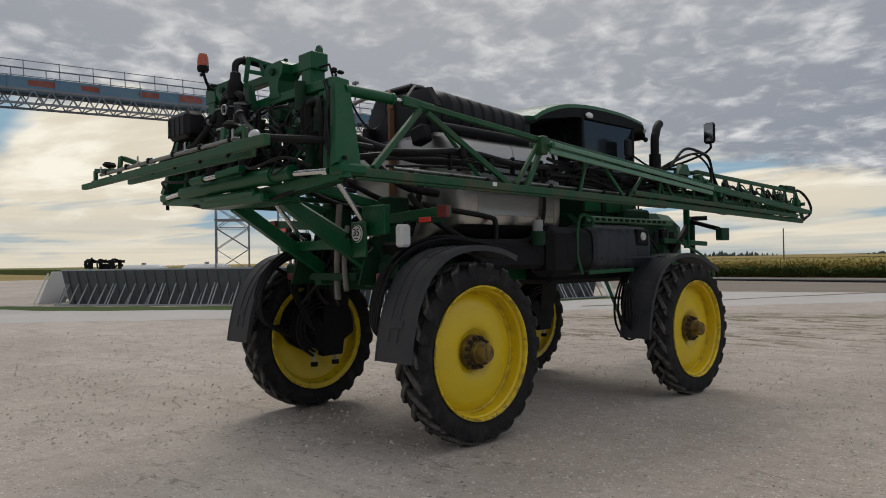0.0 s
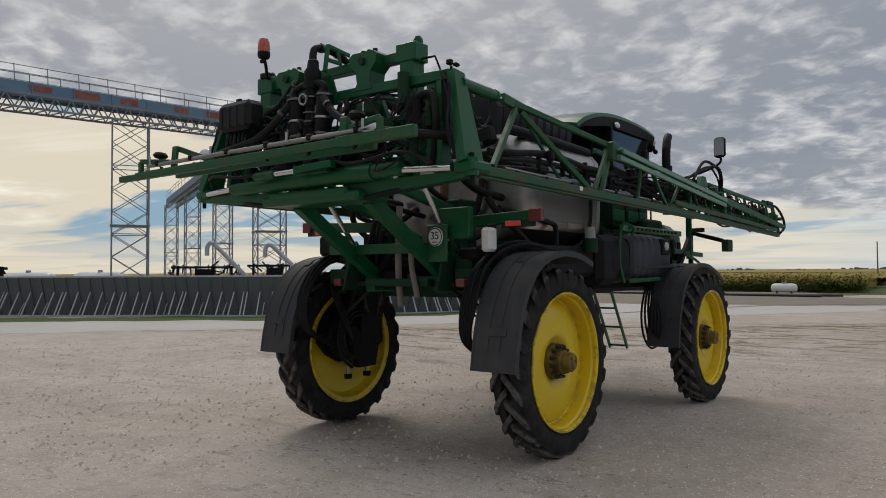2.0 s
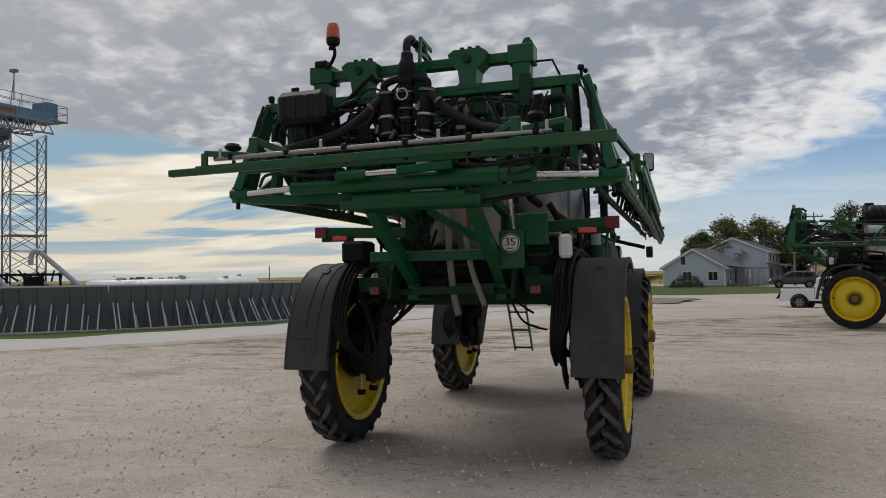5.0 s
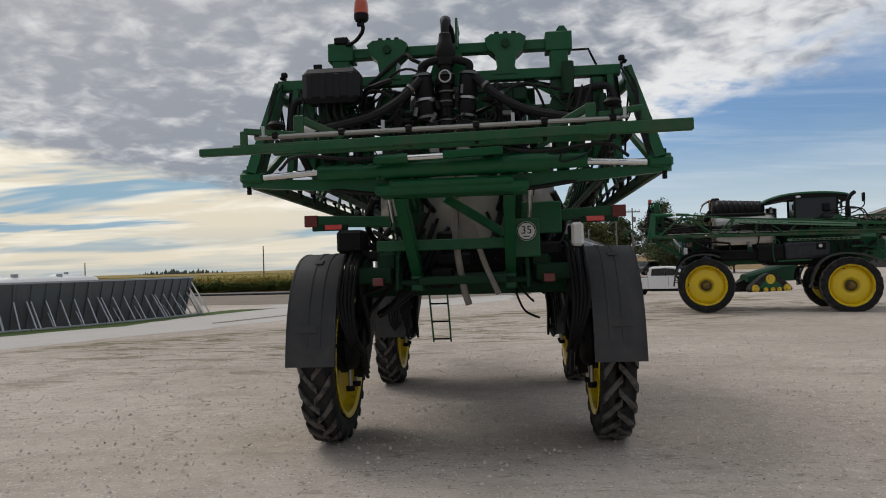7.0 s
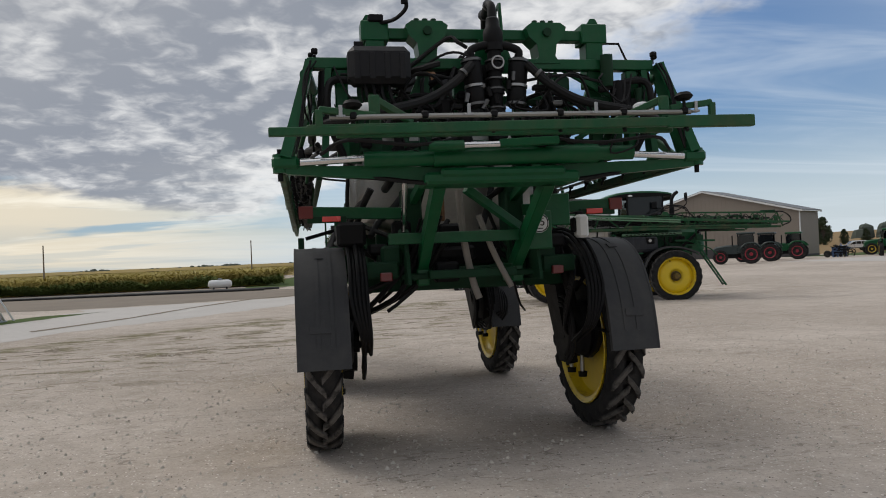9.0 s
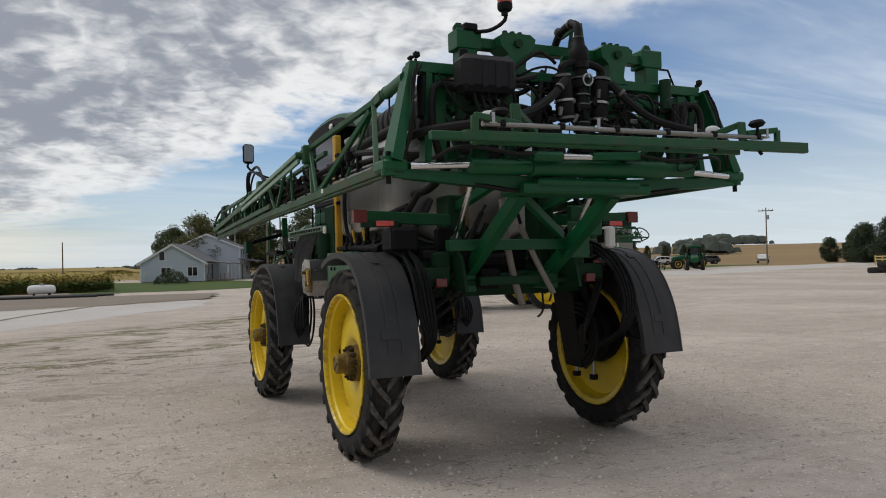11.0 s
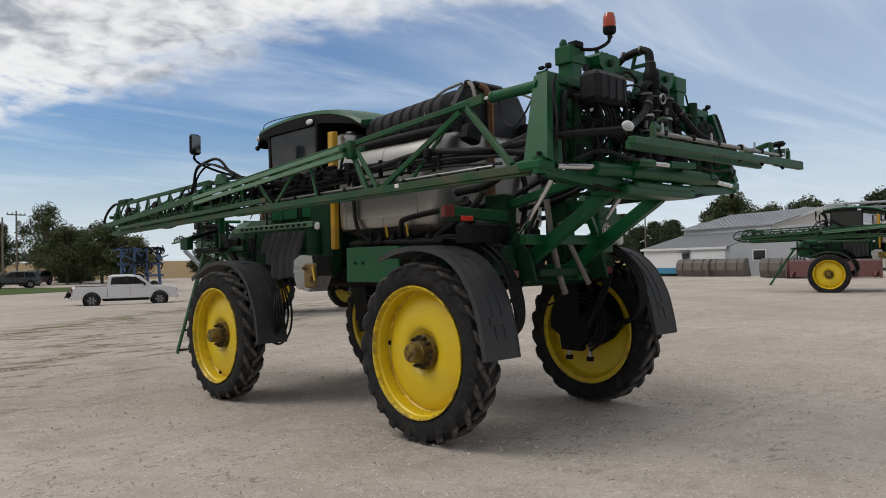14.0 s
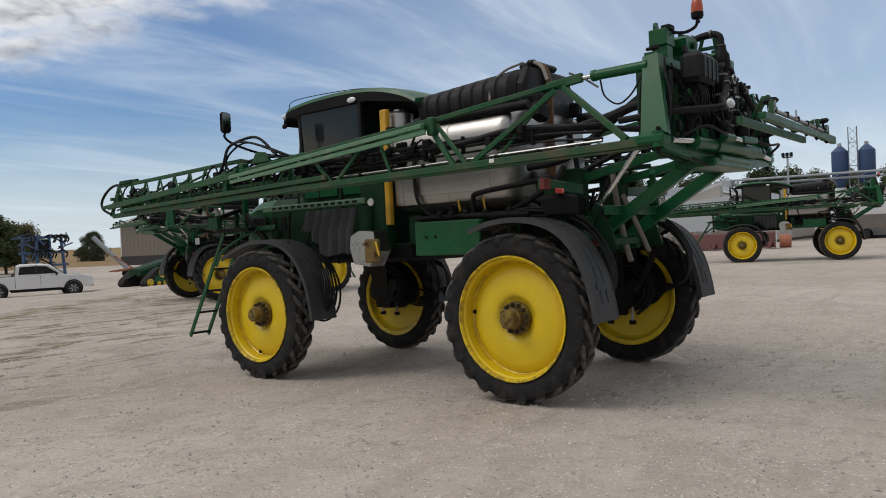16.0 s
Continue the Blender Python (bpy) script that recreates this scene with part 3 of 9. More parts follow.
# ---- the boom wing on one side (s = 1 on the right of the machine) ----
def boom_wing(root, s):
    P = lambda x, y, z: (s * x, y, z)
    boom = part("boom_wing", Shape().beam(P(1.69, -1.62, 2.56), P(1.70, 3.4, 2.50), 0.07, 0.075), BOOM_DUSTY, root, "folded green lattice spray boom of square steel tube")
    part("lower_rail", Shape().beam(P(1.69, -1.58, 2.508), P(1.70, 3.4, 2.455), 0.045, 0.025), BOOM_DUSTY, boom)
    part("lower_rail", Shape().beam(P(1.70, 3.4, 2.495), P(1.69, 7.95, 2.40), 0.06, 0.075), BOOM_DUSTY, boom)
    up = Shape()
    up.beam(P(1.42, -0.62, 3.29), P(1.64, 0.92, 3.085), 0.045, 0.055)
    up.beam(P(1.43, -0.82, 3.30), P(1.40, -0.40, 3.27), 0.05, 0.09)
    part("upper_rail", up, BOOM, boom)
    out = Shape()
    out.beam(P(1.66, 0.90, 3.085), P(1.72, 4.6, 2.80), 0.05, 0.06)
    out.beam(P(1.72, 4.6, 2.80), P(1.74, 8.22, 2.555), 0.05, 0.055)
    part("outer_rail", out, BOOM, boom)
    tray = Shape()
    tray.beam(P(1.76, 0.95, 3.03), P(1.80, 4.5, 2.755), 0.035, 0.05)
    part("spray_rail", tray, BOOM_PALE, boom, "green rail with a pale sheen in its paint")
    part("spray_rail", Shape().beam(P(1.75, 0.95, 2.955), P(1.79, 4.5, 2.69), 0.03, 0.055), BOOM_PALE, boom)
    part("spray_rail", Shape().beam(P(1.62, 0.98, 3.075), P(1.68, 4.5, 2.815), 0.03, 0.03), BOOM_PALE, boom)
    inn = Shape()
    inn.beam(P(1.44, 1.0, 3.06), P(1.46, 4.2, 2.93), 0.045, 0.05)
    inn.beam(P(1.46, 4.2, 2.93), P(1.50, 4.6, 3.02), 0.045, 0.05)
    inn.beam(P(1.50, 4.6, 3.02), P(1.62, 7.85, 2.90), 0.05, 0.055)
    part("inner_rail", inn, BOOM, boom)
    mid = Shape()
    mid.beam(P(1.60, 3.2, 2.66), P(1.66, 8.0, 2.56), 0.045, 0.05)
    part("middle_rail", mid, BOOM, boom)
    for a, b, w in (
            ((1.43, -0.60, 3.24), (1.69, -1.38, 2.60), 0.075), ((1.44, -0.52, 3.22), (1.69, 0.38, 2.56), 0.07), ((1.40, -0.42, 3.22), (1.50, 0.15, 2.62), 0.045),
            ((1.64, 0.88, 3.03), (1.69, 0.46, 2.57), 0.06), ((1.62, 0.96, 2.98), (1.69, 0.62, 2.55), 0.075), ((1.66, 1.75, 2.98), (1.69, 1.55, 2.55), 0.05),
            ((1.68, 1.95, 2.96), (1.69, 2.45, 2.54), 0.055), ((1.69, 2.95, 2.90), (1.69, 2.55, 2.54), 0.055), ((1.70, 3.35, 2.86), (1.69, 3.65, 2.53), 0.05)):
        b_ = Shape()
        b_.beam(P(*a), P(*b), w * 0.6, w * 0.78)
        part("brace", b_, BOOM, boom)
    # lattice between the outer, the inner and the lower rails
    for k in range(11):
        y0 = 3.3 + 0.44 * k
        t = (y0 - 0.9) / 7.5
        zo, zi = 3.085 - 0.54 * t, 3.06 - 0.26 * t
        z1, i1 = 3.085 - 0.54 * (t + 0.058), 3.06 - 0.26 * (t + 0.058)
        b_ = Shape()
        if k % 2 == 0:
            b_.beam(P(1.71, y0, zo), P(1.5, y0 + 0.42, i1), 0.028, 0.03)
        else:
            b_.beam(P(1.5, y0, zi), P(1.71, y0 + 0.42, z1), 0.028, 0.03)
        b_.beam(P(1.71, y0, zo - 0.02), P(1.70, y0 + (0.22 if k % 2 else -0.1), 2.5), 0.026, 0.03)
        part("lattice_bar", b_, BOOM, boom)
        if k % 3 == 0:
            c = Shape()
            c.beam(P(1.71, y0, zo), P(1.48, y0, zi), 0.04, 0.05)
            c.beam(P(1.60, y0 + 0.1, zi - 0.12), P(1.70, y0 + 0.1, 2.52), 0.035, 0.04)
            part("lattice_bar", c, BOOM, boom)
    # tall lattice of the outer section, between the upper inner rail and the lower rail
    for k in range(8):
        y0 = 4.65 + 0.40 * k
        zt, zt2, zl = 3.02 - 0.037 * (y0 - 4.6), 3.02 - 0.037 * (y0 - 4.2), 2.47 - 0.02 * (y0 - 4.6)
        xt = 1.50 + 0.037 * (y0 - 4.6)
        part("lattice_bar", Shape().beam(P(xt, y0, zt), P(1.68, y0 + 0.06, zl), 0.03, 0.034), BOOM, boom)
        part("lattice_bar", Shape().beam(P(1.68, y0 + 0.06, zl), P(xt + 0.015, y0 + 0.40, zt2), 0.026, 0.03), BOOM, boom)
    part("end_upright", Shape().beam(P(1.62, 7.85, 2.90), P(1.69, 8.02, 2.40), 0.05, 0.05), BOOM, boom)
    # inner lattice of the section behind, shade held in its darker paint
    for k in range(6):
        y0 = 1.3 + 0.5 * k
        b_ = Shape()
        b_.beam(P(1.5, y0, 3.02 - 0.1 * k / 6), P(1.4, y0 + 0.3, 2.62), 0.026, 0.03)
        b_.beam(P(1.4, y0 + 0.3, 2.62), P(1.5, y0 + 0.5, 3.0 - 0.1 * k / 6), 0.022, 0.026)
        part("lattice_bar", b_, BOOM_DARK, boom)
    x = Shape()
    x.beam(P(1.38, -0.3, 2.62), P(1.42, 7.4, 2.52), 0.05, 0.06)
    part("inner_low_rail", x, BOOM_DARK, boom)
    # hinges and brackets
    for y, z, h in ((0.92, 3.02, 0.2), (4.35, 2.85, 0.2), (4.75, 2.68, 0.24), (7.8, 2.68, 0.16)):
        h_ = Shape()
        h_.box(P(1.66, y, z), (0.12, 0.1, h), None, 0.015)
        h_.cyl(P(1.56, y + 0.05, z), P(1.78, y + 0.05, z), 0.03, n=10)
        part("hinge", h_, BOOM, boom)
    c = Shape()
    c.prism([(-0.16, -0.02), (0.2, -0.02), (0.1, 0.12), (-0.02, 0.12)], Matrix.Translation(P(1.60, 4.0, 2.95)) @ Matrix.Rotation(math.pi / 2, 4, "Z") @ Matrix.Rotation(math.pi / 2, 4, "X"), 0.08)
    part("bracket", c, BOOM, boom)
    # hoop and valves at the tip
    h_ = Shape()
    h_.tube([P(1.62, 7.72, 2.90), P(1.64, 7.98, 2.92), P(1.68, 8.18, 2.82), P(1.72, 8.28, 2.66), P(1.73, 8.22, 2.53), P(1.72, 8.0, 2.44)], 0.022)
    part("end_hoop", h_, HOSE, boom, "black bent end hoop")
    v = Shape()
    v.box(P(1.6, 7.62, 2.95), (0.12, 0.36, 0.07), None, 0.015)
    v.cyl(P(1.6, 7.3, 2.96), P(1.6, 7.5, 2.96), 0.03, n=8)
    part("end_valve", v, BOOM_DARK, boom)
    # spray pipe, nozzles and hoses
    pipe = Shape()
    pipe.tube([P(1.62, -1.1, 2.63), P(1.63, 3.2, 2.585)], 0.016, smooth=0)
    part("spray_pipe", pipe, STEEL, boom, "bright steel spray pipe")
    for k in range(16):
        y = -0.9 + 0.5 * k
        nz = Shape()
        nz.box(P(1.63, y, 2.60), (0.045, 0.05, 0.05), None, 0.008)
        nz.cyl(P(1.63, y, 2.6), P(1.61, y + 0.02, 2.52), 0.016, 0.01, n=8)
        part("nozzle", nz, BLACK, boom)
    hs = Shape()
    hs.tube([P(0.95, -0.55, 2.88), P(1.15, -0.1, 2.88), P(1.32, 0.5, 2.84), P(1.45, 1.4, 2.78), P(1.52, 2.8, 2.68), P(1.56, 4.2, 2.66)], 0.032)
    part("feed_hose", hs, HOSE, boom, "thick black rubber feed hose")
    hs = Shape()
    hs.tube([P(1.2, -1.3, 2.75), P(1.44, -0.6, 2.84), P(1.5, 0.0, 2.88), P(1.58, 0.6, 2.80), P(1.6, 1.1, 2.80)], 0.03)
    hs.tube([P(1.56, 2.4, 2.8), P(1.55, 3.6, 2.98), P(1.58, 4.3, 2.98), P(1.6, 5.2, 2.8), P(1.6, 6.6, 2.7), P(1.62, 7.6, 2.72)], 0.022)
    hs.tube([P(1.6, 3.7, 3.0), P(1.62, 4.05, 3.27), P(1.64, 4.4, 3.28), P(1.64, 4.72, 3.2), P(1.62, 4.88, 2.98), P(1.6, 5.1, 2.78)], 0.02)
    hs.tube([P(1.57, 3.5, 2.98), P(1.58, 3.95, 3.14), P(1.6, 4.4, 3.24), P(1.6, 4.8, 3.08), P(1.58, 4.9, 2.8)], 0.014)
    hs.tube([P(1.55, 3.6, 3.0), P(1.66, 4.2, 3.22), P(1.68, 4.62, 3.22), P(1.66, 4.75, 2.95), P(1.6, 4.55, 2.72)], 0.015)
    part("hydraulic_hose", hs, HOSE, boom, "looped black hydraulic hoses")
    rb = random.Random(21 if s > 0 else 22)
    for k in range(13):
        y0, z0, x0 = rb.uniform(1.0, 3.0), rb.uniform(2.66, 2.92), rb.uniform(1.46, 1.6)
        pts = [P(x0 + rb.uniform(-0.05, 0.05), y0 + 0.75 * j, z0 - 0.035 * j + rb.uniform(-0.06, 0.06)) for j in range(8)]
        part("hose", Shape().tube(pts, rb.choice((0.011, 0.015, 0.02)), n=6, smooth=3), HOSE, boom)
    for k in range(34):
        y = 1.1 + 0.205 * k + rb.uniform(-0.06, 0.06)
        z = 2.86 - 0.034 * y + rb.uniform(-0.07, 0.07)
        v = Shape()
        v.box(P(rb.uniform(1.48, 1.62), y, z), (0.07, rb.uniform(0.07, 0.16), rb.uniform(0.06, 0.13)), None, 0.015)
        part("nozzle_body", v, BLACK, boom)
    for k in range(10):
        y0 = 3.4 + 0.46 * k
        t = (y0 - 0.9) / 7.5
        part("lattice_bar", Shape().beam(P(1.6, y0, 2.66 - 0.02 * k / 2), P(1.69, y0 + 0.3, 2.49), 0.022, 0.026).beam(P(1.72, y0 + 0.23, 3.06 - 0.54 * t), P(1.62, y0 + 0.46, 2.66 - 0.01 * k), 0.022, 0.026), BOOM, boom)
    for z0, z1, rr in ((2.86, 2.80, 0.022), (2.79, 2.72, 0.017), (2.72, 2.66, 0.013)):
        part("boom_pipe", Shape().tube([P(1.40, -1.0, z0 - 0.04), P(1.46, -0.3, z0), P(1.50, 0.6, z0 - 0.015), P(1.55, 1.6, (z0 + z1) / 2), P(1.57, 3.2, z1), P(1.58, 4.4, z1 - 0.03)], rr, n=8), HOSE, boom, "straight black boom pipe")
    for y in (-0.25, 0.18, 0.62, 1.05):
        part("pipe_clamp", Shape().box(P(1.48 + 0.05 * y, y, 2.79), (0.05, 0.035, 0.19), None, 0.008), BLACK, boom)
    for k in range(16):
        y = 0.95 + 0.22 * k + rb.uniform(-0.05, 0.05)
        z = rb.uniform(2.62, 2.86)
        x = rb.uniform(1.42, 1.58)
        v = Shape()
        if k % 2:
            v.lathe([(0.0, -0.07), (0.026, -0.07), (0.038, -0.04), (0.038, 0.04), (0.022, 0.065), (0.0, 0.065)], P(x, y, z), (0.2, 1, 0.3), 10)
        else:
            v.box(P(x, y, z), (0.08, 0.12, 0.08), Matrix.Rotation(rb.uniform(-0.4, 0.4), 3, "X"), 0.02)
        part("section_valve", v, BLACK, boom)
        b_ = [P(x, y, z), P(x + 0.03, y + 0.2, z + rb.uniform(0.02, 0.16)), P(x + 0.02, y + 0.42, z + rb.uniform(-0.05, 0.1)), P(1.52, y + 0.7, 2.75 - 0.02 * k / 4)]
        part("hose", Shape().tube(b_, rb.choice((0.012, 0.017, 0.024)), n=6, smooth=4), HOSE, boom)
    part("spray_rail", Shape().beam(P(1.74, 4.5, 2.76), P(1.76, 8.0, 2.53), 0.03, 0.045), BOOM, boom)
    part("lower_channel", Shape().beam(P(1.74, 2.6, 2.60), P(1.75, 7.6, 2.47), 0.03, 0.06), BOOM_DUSTY, boom)
    for y, z in ((-0.15, 2.86), (0.25, 2.78), (1.15, 2.76), (1.9, 2.73), (3.0, 2.66)):
        cl = Shape()
        cl.box(P(1.54, y, z), (0.07, 0.08, 0.10), None, 0.015)
        cl.cyl(P(1.54, y, z - 0.10), P(1.54, y, z + 0.09), 0.02, n=8)
        part("section_valve", cl, BLACK, boom)
    for k in range(16):
        y = 4.8 + 0.19 * k + rb.uniform(-0.06, 0.06)
        z = 2.72 - 0.02 * (y - 4.8) + rb.uniform(-0.12, 0.14)
        v = Shape().box(P(1.63 + rb.uniform(-0.04, 0.04), y, z), (0.06, rb.uniform(0.06, 0.16), rb.uniform(0.05, 0.11)), Matrix.Rotation(rb.uniform(-0.5, 0.5), 3, "X"), 0.015)
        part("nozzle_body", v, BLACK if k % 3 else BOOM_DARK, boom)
        pts = [P(1.62, y, z), P(1.60, y + 0.12, z + rb.uniform(0.02, 0.16)), P(1.62, y + 0.28, z + rb.uniform(-0.1, 0.1)), P(1.64, y + 0.4, 2.62)]
        part("hose", Shape().tube(pts, rb.choice((0.010, 0.014)), n=5, smooth=3), HOSE, boom)
    # folding cylinder
    cy = Shape()
    a, b = vec(P(1.48, -1.52, 3.285)), vec(P(1.40, -0.60, 3.30))
    cy.cyl(a, a.lerp(b, 0.62), 0.05, n=16)
    cy.cyl(a.lerp(b, 0.6), a.lerp(b, 0.64), 0.055, n=16)
    c_ = part("fold_cylinder", cy, GREEN, boom, "green hydraulic cylinder")
    r = Shape()
    r.cyl(a.lerp(b, 0.6), b, 0.021, n=12)
    part("piston_rod", r, CHROME, boom, "chrome piston rod")
    hs = Shape()
    hs.tube([a.lerp(b, 0.05) + Vector((0, 0, -0.05)), P(1.5, -1.36, 3.05), P(1.46, -1.2, 2.98), P(1.45, -1.06, 3.08), a.lerp(b, 0.55) + Vector((0, 0, -0.05))], 0.009, n=6)
    hs.tube([a + Vector((0, 0.05, -0.05)), P(1.46, -1.42, 3.0), P(1.44, -1.4, 2.7)], 0.009, n=6)
    part("thin_hose", hs, HOSE, boom)
    # corner post and its joints
    post = Shape()
    post.taper(P(1.66, -1.64, 2.60), P(1.45, -1.54, 3.37), (0.085, 0.25), (0.07, 0.14))
    part("corner_post", post, GREEN, boom, "tapered green corner post")
    j = Shape()
    j.cyl(P(1.70, -1.68, 2.50), P(1.70, -1.68, 2.64), 0.055, n=14)
    j.box(P(1.66, -1.62, 2.575), (0.2, 0.26, 0.09), None, 0.02)
    j.box(P(1.56, -1.45, 2.60), (0.26, 0.3, 0.05), None, 0.02)
    part("corner_joint", j, GREEN, boom)
    pin = Shape()
    pin.cyl(P(1.70, -1.68, 2.44), P(1.70, -1.68, 2.68), 0.02, n=8)
    pin.cyl(P(1.48, -1.6, 3.28), P(1.48, -1.44, 3.28), 0.025, n=8)
    part("pin", pin, BLACK, boom)
    inner_post = Shape().taper(P(1.36, -1.58, 2.62), P(1.31, -1.54, 3.32), (0.055, 0.12), (0.05, 0.09))
    part("corner_brace", inner_post, GREEN, boom)
    for k in range(4):
        w_ = [P(1.42 + rb.uniform(-0.04, 0.03), -1.62 - rb.uniform(0, 0.05), 3.36), P(1.45 + rb.uniform(0, 0.06), -1.68, 3.2), P(1.50 + rb.uniform(0, 0.06), -1.74, 2.95 + rb.uniform(-0.1, 0.1)), P(1.58, -1.72, 2.64)]
        part("thin_hose", Shape().tube(w_, 0.007, n=5, smooth=4), HOSE, boom)
    # small work lamp on the corner
    l_ = Shape()
    l_.cyl(P(1.41, -1.55, 3.38), P(1.41, -1.55, 3.43), 0.012, n=8)
    l_.box(P(1.41, -1.57, 3.455), (0.05, 0.05, 0.045), None, 0.01)
    l_.box(P(1.44, -1.52, 3.44), (0.04, 0.06, 0.03), None, 0.01)
    part("work_lamp", l_, BLACK, boom)
    lab = Shape()
    lab.box(P(1.729, 0.1, 2.555), (0.004, 0.06, 0.04), None, 0.001)
    part("label_plate", lab, WHITE, boom)
    return boom


def rack(root):
    """The centre frame that carries the booms, with its pipes and hoses."""
    top = Shape()
    top.beam((-0.99, -1.44, 3.63), (0.97, -1.44, 3.63), 0.10, 0.085)
    r = part("boom_rack", top, GREEN, root, "green steel centre frame of the spray boom")
    for x in (-0.93, 0.91):
        p = Shape()
        p.span((x - 0.075, x + 0.075), (-1.52, -1.36), (3.2, 3.58))
        p.span((x - 0.11, x + 0.11), (-1.53, -1.35), (3.56, 3.72))
        part("end_post", p, GREEN, r)
        e = Shape()
        e.prism([(-0.045, 0), (0.045, 0), (0.045, 0.05), (0.02, 0.085), (-0.02, 0.085), (-0.045, 0.05)], Matrix.Translation((x * 1.04, -1.40, 3.715)) @ Matrix.Rotation(math.pi / 2, 4, "X") , 0.025)
        part("lifting_eye", e, GREEN, r)
    bar = Shape()
    bar.beam((-1.47, -1.53, 3.365), (1.40, -1.53, 3.365), 0.10, 0.085)
    part("cross_bar", bar, GREEN, r)
    bar = Shape()
    bar.beam((-1.2, -1.4, 3.1), (1.2, -1.4, 3.1), 0.08, 0.07)
    bar.beam((-1.2, -1.4, 2.72), (1.2, -1.4, 2.72), 0.10, 0.10)
    part("cross_bar", bar, GREEN, r)
    for x in (-0.52, 0.47):
        c = Shape()
        c.prism([(-0.17, 0.30), (-0.12, 0.335), (0.12, 0.335), (0.17, 0.30), (0.15, 0.22), (0.085, 0.16), (0.07, 0.06), (0.11, 0.0), (-0.11, 0.0), (-0.07, 0.06), (-0.085, 0.16), (-0.15, 0.22)], Matrix.Translation((x, -1.49, 3.37)) @ Matrix.Rotation(math.pi / 2, 4, "X"), 0.20)
        pv = part("pivot_block", c, GREEN, r)
        for dx in (-0.07, 0.0, 0.07):
            part("pivot_bolt", Shape().cyl((x + dx, -1.50, 3.712), (x + dx, -1.50, 3.745), 0.022, n=6), GREEN_DARK, pv)
        part("pivot_pin", Shape().cyl((x, -1.62, 3.62), (x, -1.585, 3.62), 0.035, n=12), GREEN_DARK, pv)
    for x in (-0.95, -0.55, -0.25, 0.25, 0.5, 0.92):
        v = Shape()
        v.span((x - 0.05, x + 0.05), (-1.49, -1.40), (2.55, 3.32))
        part("upright", v, GREEN, r)
    for s in (-1, 1):
        for a, b in (((1.28, -1.5, 3.32), (1.0, -1.45, 2.75)), ((0.55, -1.46, 3.32), (0.75, -1.46, 2.85)), ((0.75, -1.46, 2.85), (0.92, -1.46, 3.3))):
            d = Shape()
            d.beam(mirror(a, s), mirror(b, s), 0.06, 0.06)
            part("diagonal", d, GREEN, r)
        d = Shape()
        d.span(sorted((s * 1.16, s * 1.26)), (-1.56, -1.46), (2.62, 3.32))
        part("side_upright", d, GREEN, r)
        a = Shape()
        a.cyl((s * 1.33, -1.52, 3.3), (s * 1.36, -1.55, 2.98), 0.055, 0.05, n=14)
        a.cyl((s * 1.36, -1.55, 2.98), (s * 1.38, -1.56, 2.80), 0.03, n=12)
        a.ball((s * 1.34, -1.56, 2.9), (0.07, 0.07, 0.08))
        part("accumulator", a, BLACK, r, "dark accumulator cylinder")
        a = Shape()
        a.cyl((s * 1.05, -1.58, 3.22), (s * 1.05, -1.58, 2.66), 0.045, n=14)
        part("lift_cylinder", a, GREEN_DARK, r)
    # main cross tube and tilt cylinders
    t = Shape()
    t.cyl((-0.55, -1.78, 2.585), (0.78, -1.78, 2.60), 0.075, n=20)
    t.cyl((-1.08, -1.78, 2.58), (-0.5, -1.78, 2.585), 0.06, n=18)
    t.cyl((0.76, -1.78, 2.60), (1.08, -1.78, 2.605), 0.06, n=18)
    part("cross_tube", t, GREEN, r, "long green cross tube")
    for s in (-1, 1):
        c = Shape()
        c.cyl((s * 1.06, -1.78, 2.59), (s * 1.55, -1.74, 2.57), 0.028, n=14)
        part("tilt_rod", c, CHROME, r, "bright chrome rod")
        c = Shape()
        c.prism([(0.2, -0.10), (1.0, -0.05), (1.66, 0.0), (1.66, 0.06), (1.0, 0.05), (0.2, 0.02)], Matrix.Translation((0, -1.68, 2.49)) @ Matrix.Scale(s, 4, (1, 0, 0)) @ Matrix.Rotation(math.pi / 2, 4, "X"), 0.07)
        part("base_plate", c, GREEN, r)
        part("base_stay", Shape().beam((s * 0.3, -1.45, 2.44), (s * 1.55, -1.58, 2.52), 0.06, 0.06), GREEN_DARK, r)
        part("base_hose", Shape().tube([(s * 0.2, -1.62, 2.42), (s * 0.6, -1.72, 2.40), (s * 1.0, -1.70, 2.45), (s * 1.4, -1.62, 2.50)], 0.018, n=6), HOSE, r)
    b = Shape()
    b.span((-0.62, 0.62), (-1.82, -1.4), (2.38, 2.47), 0.02)
    b.span((-0.5, 0.5), (-1.84, -1.75), (2.43, 2.50), 0.02)
    part("base_beam", b, GREEN, r)
    c = Shape()
    c.cyl((-0.33, -1.9, 2.66), (-0.05, -1.9, 2.665), 0.026, n=12)
    part("tilt_rod", c, CHROME, r)
    c = Shape()
    c.beam((-0.05, -1.9, 2.67), (0.42, -1.9, 2.69), 0.07, 0.06)
    c.cyl((-0.6, -1.9, 2.655), (-0.33, -1.9, 2.66), 0.04, n=14)
    part("gusset", c, GREEN, r)
    # outer tips that fold in behind
    A = Shape()
    A.beam((-1.74, -2.57, 2.655), (-0.35, -2.50, 2.685), 0.06, 0.055)
    A.beam((-1.5, -2.555, 2.668), (1.1, -2.44, 2.725), 0.05, 0.066)
    A.beam((1.05, -2.44, 2.725), (1.75, -2.42, 2.735), 0.055, 0.085)
    tip = part("boom_tip", A, BOOM, r, "green square tube boom tip folded behind the rack")
    B = Shape()
